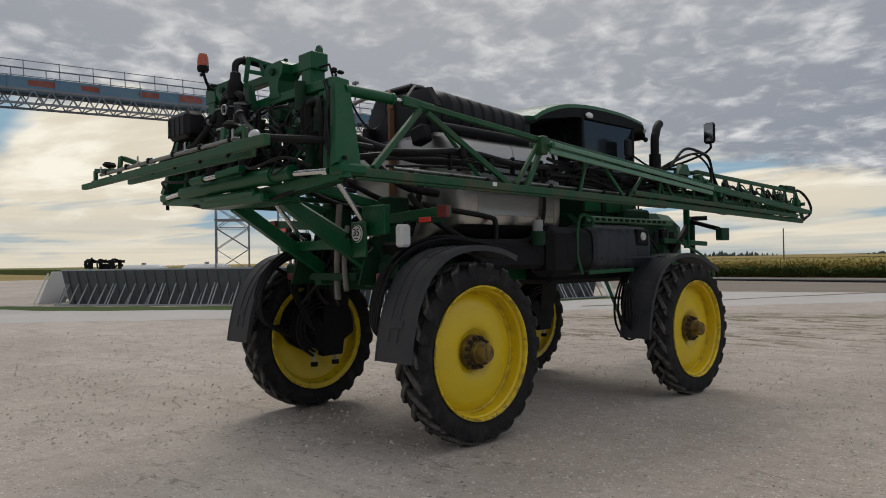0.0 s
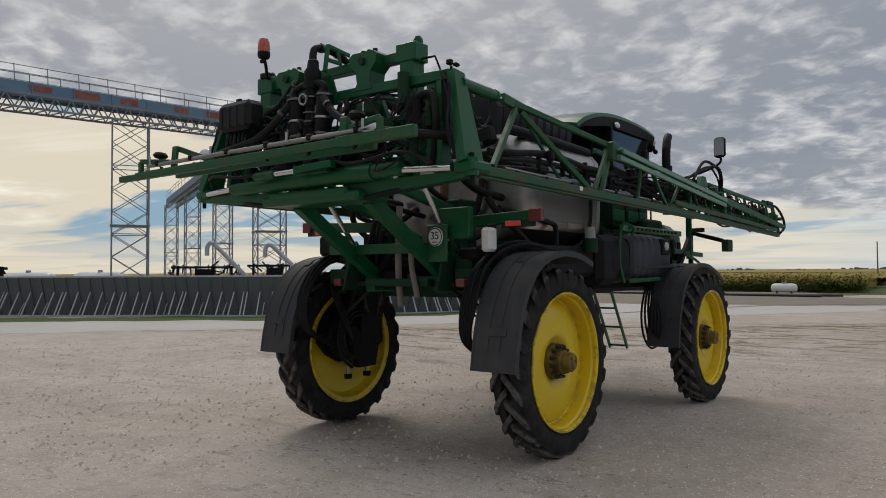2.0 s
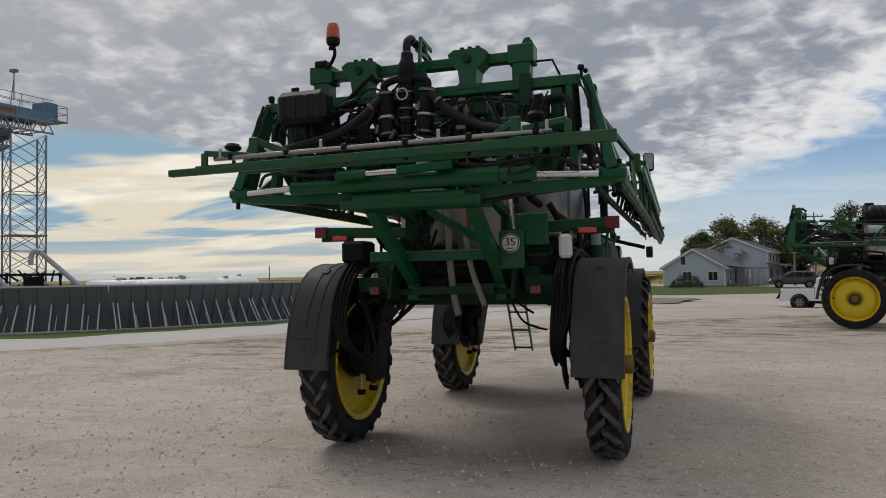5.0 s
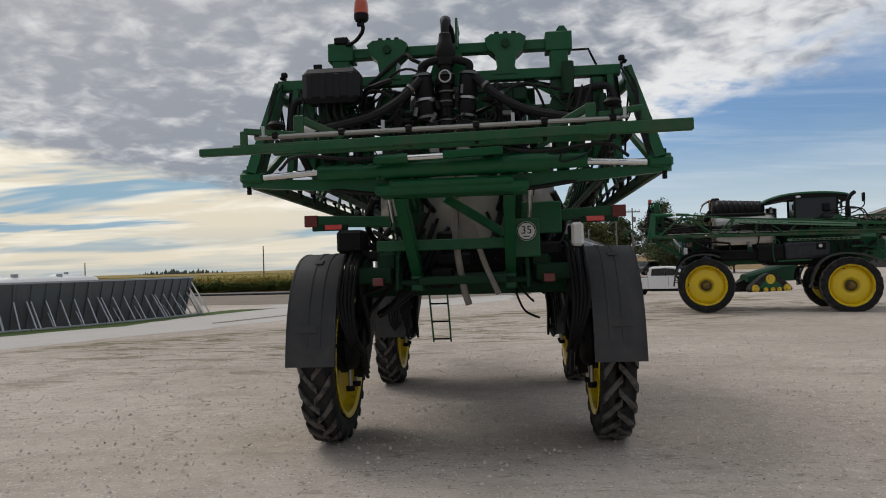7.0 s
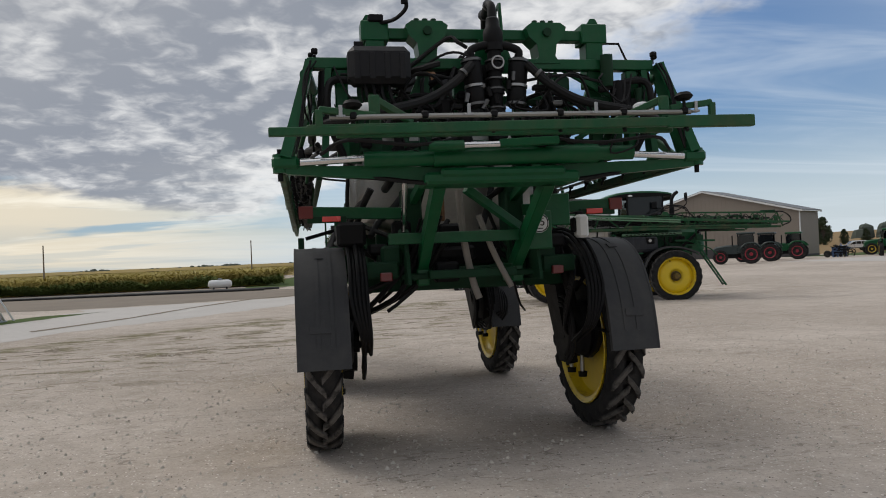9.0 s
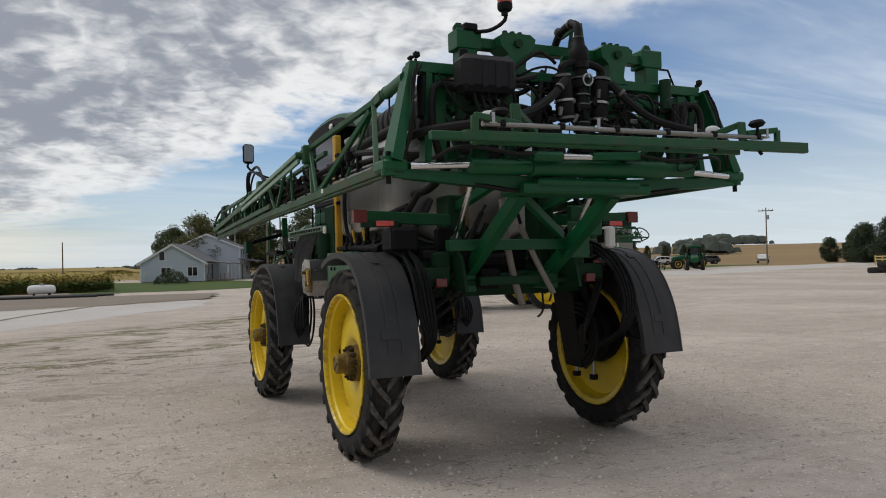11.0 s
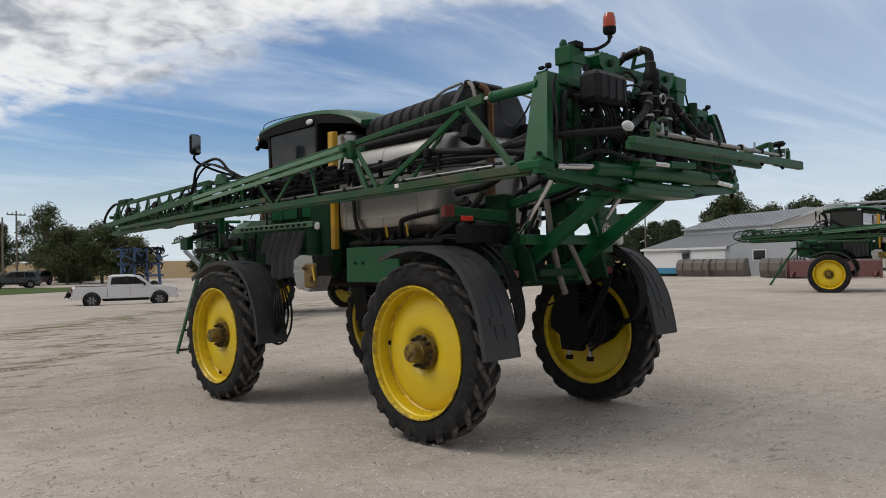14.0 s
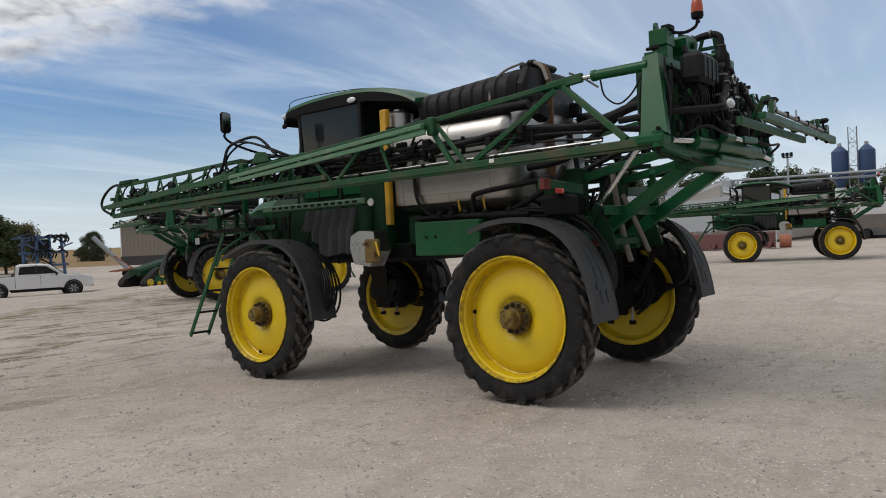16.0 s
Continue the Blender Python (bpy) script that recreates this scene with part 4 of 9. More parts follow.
    B.beam((-1.3, -2.26, 2.70), (1.2, -2.22, 2.72), 0.05, 0.07)
    part("boom_tip", B, BOOM, r)
    for x, y in ((-1.05, -2.46), (1.05, -2.42)):
        g = Shape()
        g.beam((x, y, 2.72), (x, y + 0.02, 2.92), 0.075, 0.03, up=(0, 1, 0))
        g.beam((x, y + 0.05, 2.9), (x - math.copysign(0.28, x), y + 0.22, 2.78), 0.05, 0.05)
        part("gusset", g, BOOM, tip)
    g = Shape()
    g.beam((-1.42, -2.56, 2.68), (-1.42, -2.56, 2.80), 0.05, 0.035, up=(0, 1, 0))
    g.beam((-1.42, -2.56, 2.80), (-1.05, -2.5, 2.77), 0.035, 0.045)
    g.beam((1.42, -2.42, 2.75), (1.42, -2.42, 2.87), 0.05, 0.035, up=(0, 1, 0))
    g.beam((1.42, -2.42, 2.87), (1.1, -2.4, 2.83), 0.035, 0.045)
    part("gusset", g, BOOM, tip)
    p = Shape()
    p.tube([(-1.35, -2.53, 2.755), (1.25, -2.42, 2.80)], 0.019, smooth=0)
    part("spray_pipe", p, STEEL, tip, "bright steel spray pipe")
    for k in range(6):
        x = -1.2 + 0.48 * k
        n = Shape()
        n.box((x, -2.53 + (x + 1.35) * 0.042, 2.765 + (x + 1.3) * 0.017), (0.05, 0.05, 0.05), None, 0.01)
        n.cyl((x, -2.5 + (x + 1.35) * 0.042, 2.74), (x, -2.46, 2.66), 0.015, n=8)
        part("nozzle", n, BLACK, tip)
    for x in (-1.28, -0.42, 0.5, 1.28):
        n = Shape()
        n.box((x, -2.56 + (x + 1.35) * 0.042, 2.79 + (x + 1.3) * 0.017), (0.025, 0.010, 0.08), None, 0.003)
        n.box((x, -2.535 + (x + 1.35) * 0.042, 2.76 + (x + 1.3) * 0.017), (0.06, 0.05, 0.015), None, 0.003)
        part("pipe_clip", n, ALU, tip, "perforated bright pipe clip")
    for x, s in ((-1.067, -1), (1.03, 1)):
        o = Shape()
        o.ball((x, -2.12, 2.895), (0.085, 0.03, 0.045), 16, 10)
        part("marker_lamp", o, LENS, r, "oval white marker lamp")
        hs = Shape()
        hs.tube([(s * 0.22, -1.82, 3.30), (s * 0.38, -1.86, 3.14), (s * 0.62, -1.9, 3.0), (s * 0.95, -2.02, 2.90), (s * 1.12, -1.98, 2.87), (s * 1.42, -1.7, 2.84), (s * 1.45, -1.2, 2.82)], 0.034)
        part("spray_hose", hs, HOSE, r, "thick ribbed black hose")
        hs = Shape()
        hs.tube([(s * 0.9, -1.6, 3.15), (s * 1.25, -1.64, 3.22), (s * 1.33, -1.66, 3.08), (s * 1.3, -1.62, 2.85), (s * 1.2, -1.55, 2.6)], 0.03)
        hs.tube([(s * 0.2, -1.66, 3.2), (s * 0.6, -1.64, 3.26), (s * 1.0, -1.62, 3.2), (s * 1.25, -1.58, 3.26)], 0.012, n=6)
        hs.tube([(s * 0.3, -1.7, 2.95), (s * 0.5, -1.78, 3.2), (s * 0.68, -1.75, 3.22), (s * 0.78, -1.7, 3.0), (s * 0.8, -1.65, 2.8)], 0.012, n=6)
        hs.tube([(s * 0.25, -1.8, 2.75), (s * 0.7, -1.95, 2.66), (s * 1.2, -1.95, 2.7), (s * 1.4, -1.8, 2.62)], 0.014, n=6)
        part("hose", hs, HOSE, r)
        cl = Shape()
        cl.lathe([(0.034, -0.012), (0.040, -0.012), (0.040, 0.012), (0.034, 0.012)], (s * 0.3, -1.85, 3.22), (s * 0.7, -0.2, -0.7), 14)
        part("hose_clamp", cl, CLAMP, r)
    # manifold in the middle
    m = Shape()
    m.cyl((-0.02, -1.74, 2.62), (-0.02, -1.74, 3.5), 0.055, n=16)
    sm = part("spray_manifold", m, BLACK, r, "black pipe stack with bright clamps")
    part("manifold_head", Shape().lathe([(0.0, 0.0), (0.06, 0.0), (0.078, 0.03), (0.078, 0.12), (0.055, 0.16), (0.05, 0.22), (0.0, 0.22)], (-0.02, -1.73, 3.46), (0, 0.06, 1), 16), BLACK, sm)
    for z in (2.72, 2.9, 3.08, 3.26, 3.42):
        part("pipe_collar", Shape().cyl((-0.02, -1.74, z), (-0.02, -1.74, z + 0.06), 0.072, n=16), BLACK, sm)
    for z in (2.70, 2.83, 2.97, 3.12, 3.2, 3.34):
        c = Shape()
        c.lathe([(0.055, -0.006), (0.078, -0.006), (0.078, 0.006), (0.055, 0.006)], (-0.02, -1.74, z), (0, 0, 1), 16)
        part("clamp", c, CLAMP, r)
    c = Shape()
    c.lathe([(0.040, -0.008), (0.052, -0.008), (0.052, 0.008), (0.040, 0.008), (0.040, -0.008)], (-0.02, -1.84, 3.31), (0, 1, 0.1), 18, False)
    part("ring", c, ALU, r, "bright pulling ring")
    for s in (-1, 1):
        vb = part("valve_body", Shape().lathe([(0.0, 0.0), (0.05, 0.0), (0.075, 0.04), (0.078, 0.14), (0.062, 0.17), (0.078, 0.20), (0.078, 0.34), (0.05, 0.40), (0.0, 0.41)], (s * 0.155 - 0.02, -1.75, 2.97), (s * 0.1, 0, 1), 16), BLACK, r, "black ball valve body")
        part("valve_elbow", Shape().tube([(s * 0.19 - 0.02, -1.75, 3.36), (s * 0.19 - 0.02, -1.76, 3.42), (s * 0.10 - 0.02, -1.75, 3.46), (-0.02, -1.74, 3.47)], 0.032, n=12), BLACK, vb)
        for z in (3.0, 3.14, 3.34):
            part("clamp", Shape().lathe([(0.06, -0.01), (0.083, -0.01), (0.083, 0.01), (0.06, 0.01), (0.06, -0.01)], (s * (0.155 + 0.1 * (z - 2.97)) - 0.02, -1.75, z), (s * 0.1, 0, 1), 16, False), CLAMP if z != 3.14 else ALU, vb)
        part("valve_motor", Shape().box((s * 0.30, -1.68, 2.86), (0.18, 0.15, 0.14), None, 0.02), BLACK, vb)
        part("valve_motor", Shape().box((s * 0.42, -1.66, 2.98), (0.12, 0.13, 0.18), None, 0.03), BLACK, vb)
        part("strainer_bowl", Shape().lathe([(0.0, -0.12), (0.05, -0.11), (0.075, -0.06), (0.075, 0.06), (0.055, 0.09), (0.0, 0.09)], (s * 0.32, -1.80, 2.76), (s * 0.2, 0, 1), 14), BLACK, vb)
    for k in range(16):
        a = random.uniform(-0.45, 0.5)
        z = random.uniform(2.7, 3.2)
        c = Shape()
        if k % 2:
            c.cyl((a, -1.8, z), (a + random.uniform(-0.05, 0.05), -1.8, z + 0.07), 0.02, n=8)
        else:
            c.box((a, -1.78, z), (random.uniform(0.04, 0.11), 0.06, 0.04), None, 0.008)
        part("fitting", c, CLAMP if k % 3 == 0 else BLACK, r)
    rk = random.Random(31)
    for k in range(26):
        sx = rk.choice((-1, 1))
        a = Vector((sx * rk.uniform(0.05, 0.6), -1.7 + rk.uniform(-0.1, 0.3), rk.uniform(2.65, 3.5)))
        b = Vector((sx * rk.uniform(0.6, 1.3), -1.6 + rk.uniform(-0.1, 0.35), rk.uniform(2.6, 3.35)))
        mid_ = a.lerp(b, 0.5) + Vector((rk.uniform(-0.1, 0.1), rk.uniform(-0.12, 0.05), rk.uniform(-0.25, 0.2)))
        part("hose", Shape().tube([a, a.lerp(mid_, 0.5) + Vector((0, -0.05, rk.uniform(-0.1, 0.1))), mid_, b], rk.choice((0.010, 0.012, 0.016, 0.024)), n=6, smooth=4), HOSE, r)
    for k in range(22):
        sx = rk.choice((-1, 1))
        x = sx * rk.uniform(0.1, 1.15)
        z = rk.uniform(2.75, 3.3)
        y = -1.74 + rk.uniform(-0.08, 0.06)
        loop = [(x, y, z), (x + rk.uniform(-0.1, 0.1), y - 0.05, z - rk.uniform(0.08, 0.2)), (x + sx * rk.uniform(0.05, 0.2), y - 0.04, z - rk.uniform(0.1, 0.25)), (x + sx * rk.uniform(0.1, 0.3), y + 0.05, z + rk.uniform(-0.05, 0.1))]
        part("wire", Shape().tube(loop, rk.choice((0.005, 0.006, 0.008)), n=5, smooth=4), HOSE, r)
    for s in (-1, 1):
        part("hose_bracket", Shape().beam((s * 0.62, -1.52, 3.34), (s * 1.12, -1.56, 3.05), 0.03, 0.05).beam((s * 0.7, -1.54, 2.75), (s * 1.18, -1.55, 3.0), 0.03, 0.04), GREEN, r)
        part("hose_bracket", Shape().beam((s * 0.2, -1.55, 3.05), (s * 1.15, -1.55, 3.08), 0.04, 0.05), GREEN_DARK, r)
    for k in range(18):
        x = rk.uniform(-1.25, 1.25)
        z = rk.uniform(2.62, 3.3)
        v = Shape()
        if k % 3 == 0:
            v.cyl((x, -1.62, z), (x, -1.62, z + rk.uniform(0.15, 0.35)), rk.uniform(0.03, 0.06), n=12)
        else:
            v.box((x, -1.58, z), (rk.uniform(0.08, 0.2), 0.12, rk.uniform(0.07, 0.18)), None, 0.02)
        part("valve_block", v, BLACK if k % 4 else GREEN_DARK, r)
    for x in (-0.75, -0.42, 0.33, 0.7):
        part("upright", Shape().beam((x, -1.32, 2.5), (x * 0.96, -1.3, 3.3), 0.07, 0.07), GREEN_DARK, r)
    for s in (-1, 1):
        part("side_frame", Shape().beam((s * 1.1, -1.3, 2.62), (s * 1.0, -1.25, 3.34), 0.09, 0.09), GREEN_DARK, r)
        part("diagonal", Shape().beam((s * 0.15, -1.35, 3.3), (s * 0.5, -1.35, 2.7), 0.06, 0.06), GREEN_DARK, r)
    el = Shape()
    el.tube([(-0.02, -1.72, 3.6), (-0.02, -1.72, 3.74), (-0.02, -1.69, 3.80), (-0.02, -1.6, 3.825), (0.0, -1.42, 3.80), (0.03, -1.28, 3.72)], 0.034, n=12)
    part("overhead_pipe", el, HOSE, r, "black bent overhead pipe")
    for p, d in (((-0.02, -1.72, 3.68), (0, 0, 1)), ((-0.02, -1.62, 3.823), (0, 1, 0)), ((-0.01, -1.42, 3.81), (0, 1, -0.1))):
        c = Shape()
        c.lathe([(0.038, -0.009), (0.046, -0.009), (0.046, 0.009), (0.038, 0.009)], p, d, 16)
        part("clamp", c, CLAMP, r)
    g = Shape()
    g.beam((0.07, -1.66, 3.58), (0.07, -1.62, 3.84), 0.02, 0.05, up=(0, 1, 0))
    g.beam((0.07, -1.62, 3.83), (0.07, -1.34, 3.80), 0.02, 0.04)
    g.beam((0.07, -1.44, 3.62), (0.07, -1.50, 3.82), 0.02, 0.04, up=(0, 1, 0))
    g.beam((0.07, -1.64, 3.70), (0.07, -1.46, 3.70), 0.02, 0.04)
    g.prism([(-0.2, -0.22), (0.2, -0.22), (0.1, 0.06), (-0.1, 0.06)], Matrix.Translation((0.0, -1.6, 3.5)) @ Matrix.Rotation(math.pi / 2, 4, "X"), 0.02)
    part("pipe_bracket", g, GREEN, r)
    # black box on the rack
    b = Shape()
    b.box((-0.94, -1.80, 3.275), (0.47, 0.22, 0.28), None, 0.045)
    bx = part("control_box", b, POLY, r, "black moulded plastic control box")
    for k in range(4):
        c = Shape()
        c.box((-1.11 + 0.113 * k, -1.912, 3.26), (0.045, 0.012, 0.2), None, 0.005)
        part("box_rib", c, POLY, bx)
    c = Shape()
    c.box((-1.08, -1.72, 3.46), (0.07, 0.03, 0.06), None, 0.005)
    c.box((-0.98, -1.66, 3.2), (0.1, 0.2, 0.1), None, 0.01)
    part("box_bracket", c, BLACK, bx)
    hs = Shape()
    for k in range(4):
        x = -1.05 + 0.06 * k
        hs.tube([(x, -1.82, 3.14), (x + 0.02, -1.85, 3.02), (x + 0.1, -1.8, 2.92), (x + 0.3, -1.75, 2.88)], 0.013, n=6)
    part("box_hose", hs, HOSE, bx)
    # beacon
    b = Shape()
    b.lathe([(0.05, 0.0), (0.058, 0.02), (0.058, 0.03), (0.06, 0.06), (0.055, 0.12), (0.042, 0.155), (0.0, 0.168)], (-0.705, -1.72, 3.86), (0, 0, 1), 20)
    bc = part("beacon", b, BEACON, r, "orange beacon lamp on a bent stem")
    b = Shape()
    b.lathe([(0.05, -0.03), (0.06, -0.01), (0.06, 0.028), (0.05, 0.03)], (-0.705, -1.72, 3.86), (0, 0, 1), 20)
    b.tube([(-0.705, -1.72, 3.84), (-0.70, -1.70, 3.76), (-0.78, -1.62, 3.70), (-0.88, -1.52, 3.70)], 0.016)
    b.box((-0.92, -1.5, 3.735), (0.12, 0.1, 0.06), None, 0.01)
    b.box((-0.715, -1.73, 3.8), (0.05, 0.03, 0.03), None, 0.005)
    part("beacon_stem", b, BLACK, bc)
    l = Shape()
    l.tube([(0.97, -1.44, 3.58), (1.16, -1.44, 3.58), (1.22, -1.44, 3.45), (1.22, -1.5, 3.4)], 0.010, n=6, smooth=0)
    part("cable_guide", l, BLACK, r)
    # cups hanging at the tip
    for x, y, z in ((-1.2, -2.5, 2.84), (1.2, -2.42, 2.91)):
        c = Shape()
        c.lathe([(0.0, 0.025), (0.05, 0.025), (0.068, 0.0), (0.05, -0.02), (0.012, -0.03), (0.012, -0.1), (0.0, -0.1)], (x, y, z), (0, 0.1, 1), 16)
        part("float_cup", c, BLACK, tip)
    return r


def rear_frame(root):
    """Lift arms, bumper bar, lights and sign behind the tank."""
    f = Shape()
    for s in (-1, 1):
        f.span(sorted((s * 0.40, s * 0.52)), (-0.5, 5.2), (1.56, 1.74), 0.015)
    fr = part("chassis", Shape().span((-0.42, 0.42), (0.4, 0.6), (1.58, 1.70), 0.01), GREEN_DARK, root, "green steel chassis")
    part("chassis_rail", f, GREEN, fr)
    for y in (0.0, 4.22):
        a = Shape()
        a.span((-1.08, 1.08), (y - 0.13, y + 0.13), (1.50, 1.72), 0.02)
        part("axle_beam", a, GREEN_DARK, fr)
    c = Shape()
    c.span((-0.42, 0.42), (-0.62, -0.5), (1.62, 1.70), 0.01)
    c.span((-0.66, 0.66), (-0.52, -0.42), (1.62, 1.675), 0.01)
    part("tail_bar", c, GREEN_DARK, fr)
    for s in (-1, 1):
        d = Shape()
        d.beam((s * 0.46, -0.30, 1.66), (s * 0.46, -1.50, 2.42), 0.10, 0.13)
        part("lift_arm", d, GREEN, fr, "green lift arm")
        d = Shape()
        d.beam((s * 0.50, -0.10, 2.34), (s * 0.48, -1.45, 2.62), 0.07, 0.09)
        part("lift_arm", d, GREEN, fr)
        d = Shape()
        d.span(sorted((s * 0.42, s * 0.60)), (-0.32, -0.02), (1.6, 2.5), 0.015)
        part("tower_post", d, GREEN_DARK, fr)
        d = Shape()
        d.prism([(-0.2, 0), (0.34, 0), (0.25, 0.3), (0.1, 0.42), (-0.12, 0.42)], Matrix.Translation((s * 0.62, -0.4, 1.58)) @ Matrix.Rotation(-math.pi / 2, 4, "Z") @ Matrix.Rotation(math.pi / 2, 4, "X"), 0.03)
        part("side_plate", d, GREEN_DARK, fr)
        d = Shape()
        d.cyl((s * 0.62, -0.34, 1.80), (s * 0.64, -0.56, 2.07), 0.05, n=14)
        part("lift_cylinder", d, GREEN_DARK, fr)
        d = Shape()
        d.cyl((s * 0.64, -0.52, 2.02), (s * 0.66, -1.02, 2.62), 0.026, n=12)
        part("lift_rod", d, CHROME, fr, "bright chrome rod")
        d = Shape()
        d.beam((s * 0.58, -0.30, 2.255), (s * 1.58, -0.38, 2.285), 0.06, 0.11)
        part("bumper_bar", d, GREEN, fr)
        d = Shape()
        d.box((s * 1.52, -0.402, 2.283), (0.13, 0.06, 0.115), None, 0.004)
        part("marker_plate", d, REDFADE, fr, "faded red marker plate")
        part("plate_back", Shape().box((s * 1.33, -0.398, 2.212), (0.36, 0.04, 0.06), None, 0.004), GREEN_DARK, fr)
        d = Shape()
        d.box((s * 1.29, -0.432, 2.215), (0.17, 0.012, 0.05), None, 0.004)
        part("reflector", d, REDLENS, fr, "red reflector")
        d = Shape()
        d.box((s * 0.82, -0.6, 1.66), (0.11, 0.06, 0.08), None, 0.008)
        part("tail_lamp", d, REDDARK, fr, "dark red tail lamp")
        d = Shape()
        d.box((s * 0.86, -0.45, 1.72), (0.34, 0.2, 0.16), None, 0.02)
        d.box((s * 0.75, -0.35, 1.85), (0.2, 0.3, 0.2), None, 0.03)
        part("hose_plate", d, GREEN_DARK, fr)
    d = Shape()
    d.beam((-0.80, -0.72, 2.0), (0.50, -0.72, 2.0), 0.09, 0.10)
    part("lift_cross_bar", d, GREEN, fr)
    d = Shape()
    d.beam((-0.12, -0.95, 2.42), (0.42, -0.72, 2.08), 0.07, 0.075)
    part("diagonal_brace", d, GREEN, fr)
    d = Shape()
    d.span((0.58, 0.95), (-0.66, -0.58), (2.08, 2.38), 0.01)
    d.span((0.5, 0.74), (-0.735, -0.70), (1.86, 2.22), 0.01)
    part("rear_panel", d, GREEN, fr)
    sg = Shape()
    sg.lathe([(0.0, 0.012), (0.084, 0.012), (0.09, 0.008), (0.09, 0.0)], (0.615, -0.74, 2.10), (0, -1, 0), 32)
    sign = part("speed_sign", sg, WHITE, fr, "round white sign with the number 35")
    rg = Shape()
    rg.lathe([(0.076, 0.0125), (0.081, 0.015), (0.086, 0.0125)], (0.615, -0.74, 2.10), (0, -1, 0), 32, False)
    part("sign_ring", rg, BLACK, sign)
    part("sign_number", text_shape("35", 0.105, Matrix.Translation((0.615, -0.7535, 2.108)) @ Matrix.Rotation(math.pi / 2, 4, "X")), BLACK, sign)
    bb = Shape()
    bb.box((0.615, -0.7535, 2.05), (0.06, 0.003, 0.009), None, 0.001)
    part("sign_bar", bb, BLACK, sign)
    w = Shape()
    w.box((1.10, -0.55, 2.065), (0.115, 0.13, 0.225), None, 0.025)
    part("water_can", w, WHITE, fr, "white plastic canister")
    w = Shape()
    w.box((1.03, -0.52, 2.08), (0.03, 0.1, 0.14), None, 0.01)
    w.box((1.1, -0.50, 2.19), (0.07, 0.06, 0.05), None, 0.01)
    part("can_bracket", w, BLACK, fr)
    p = Shape()
    p.tube([(-0.08, -0.45, 2.45), (-0.06, -0.5, 2.0), (0.0, -0.55, 1.6), (0.05, -0.58, 1.42)], 0.034, n=10)
    part("drain_hose", p, OLDHOSE, fr, "dusty grey drain hose")
    p = Shape()
    p.tube([(0.1, -0.48, 2.2), (0.2, -0.6, 1.85), (0.34, -0.68, 1.52)], 0.028, n=10)
    part("drain_hose", p, OLDHOSE, fr)
    p = Shape()
    p.span((-1.25, -0.98), (-0.5, -0.2), (1.95, 2.18), 0.03)
    part("battery_box", p, BLACK, fr)
    for s in (-1, 1):
        h = Shape()
        for k in range(4):
            o = 0.03 * k
            h.tube([(s * 0.75, 0.6 - o, 1.8 + o), (s * 1.05, 0.25 - o, 1.93), (s * 1.1, -0.2, 1.85 - o), (s * 1.02, -0.42 - o, 1.6), (s * 0.98, -0.3, 1.2 - o), (s * 1.1, -0.1, 0.95)], 0.016, n=6)
        part("brake_hose", h, HOSE, fr)
        for y in (0.0, 4.26):
            l = Shape()
            l.taper((s * 1.17, y + 0.17, 0.66), (s * 1.02, y + 0.15, 1.74), (0.10, 0.30), (0.15, 0.42))
            l.box((s * 1.0, y + 0.04, 1.60), (0.22, 0.30, 0.22), None, 0.03)
            part("leg", l, BLACK, fr, "black suspension leg")
            part("leg_strut", Shape().cyl((s * 1.05, y - 0.16, 1.66), (s * 1.17, y - 0.12, 1.12), 0.05, 0.045, n=12).cyl((s * 1.15, y - 0.13, 1.2), (s * 1.19, y - 0.11, 0.95), 0.028, n=10), BLACK, fr)
            l = Shape()
            l.lathe([(0.0, -0.07), (0.20, -0.07), (0.27, -0.03), (0.29, 0.03), (0.27, 0.10), (0.17, 0.16), (0.0, 0.16)], (s * 1.19, y - 0.10, 1.04), (s, 0, 0), 22)
            l.cyl((s * 1.08, y + 0.05, 0.90), (s * 1.38, y + 0.05, 0.90), 0.17, n=18)
            l.cyl((s * 1.06, y - 0.12, 1.04), (s * 1.20, y - 0.12, 1.04), 0.11, n=16)
            part("drive_motor", l, BLACK, fr, "black wheel motor")
            rim_pts = [(0.54 * math.cos(radians(a)), 0.54 * math.sin(radians(a))) for a in range(-8, 190, 9)] + [(-0.40, -0.16), (-0.22, -0.25), (0.20, -0.27), (0.36, -0.18)]
            part("hub_guard", Shape().prism(rim_pts, Matrix(((0, 0, 1, s * 1.285), (1, 0, 0, y + 0.06), (0, 1, 0, 0.98 if y < 1 else 0.90), (0, 0, 0, 1))), 0.05), BLACK, fr, "black plate inside the wheel")
            for dy in (-0.02, 0.30):
                pn = part("leg_pin", Shape().cyl((s * 1.25, y + dy, 0.56), (s * 1.25, y + dy, 0.76), 0.022, n=12), ALU, fr, "bright steel pin")
                part("pin_cup", Shape().lathe([(0.0, -0.02), (0.045, -0.02), (0.048, 0.03), (0.03, 0.035), (0.0, 0.035)], (s * 1.25, y + dy, 0.54), (0, 0, 1), 14), BLACK, pn)
            h = Shape()
            for k in range(3):
                rr = 0.26 + 0.05 * k
                h.tube([(s * 1.03, y - rr * math.cos(a) - 0.05, 1.02 + rr * math.sin(a)) for a in (-1.2, -0.6, 0.0, 0.6, 1.2, 1.7)], 0.02, n=6)
            part("motor_hose", h, HOSE, fr)
    rf_ = random.Random(41)
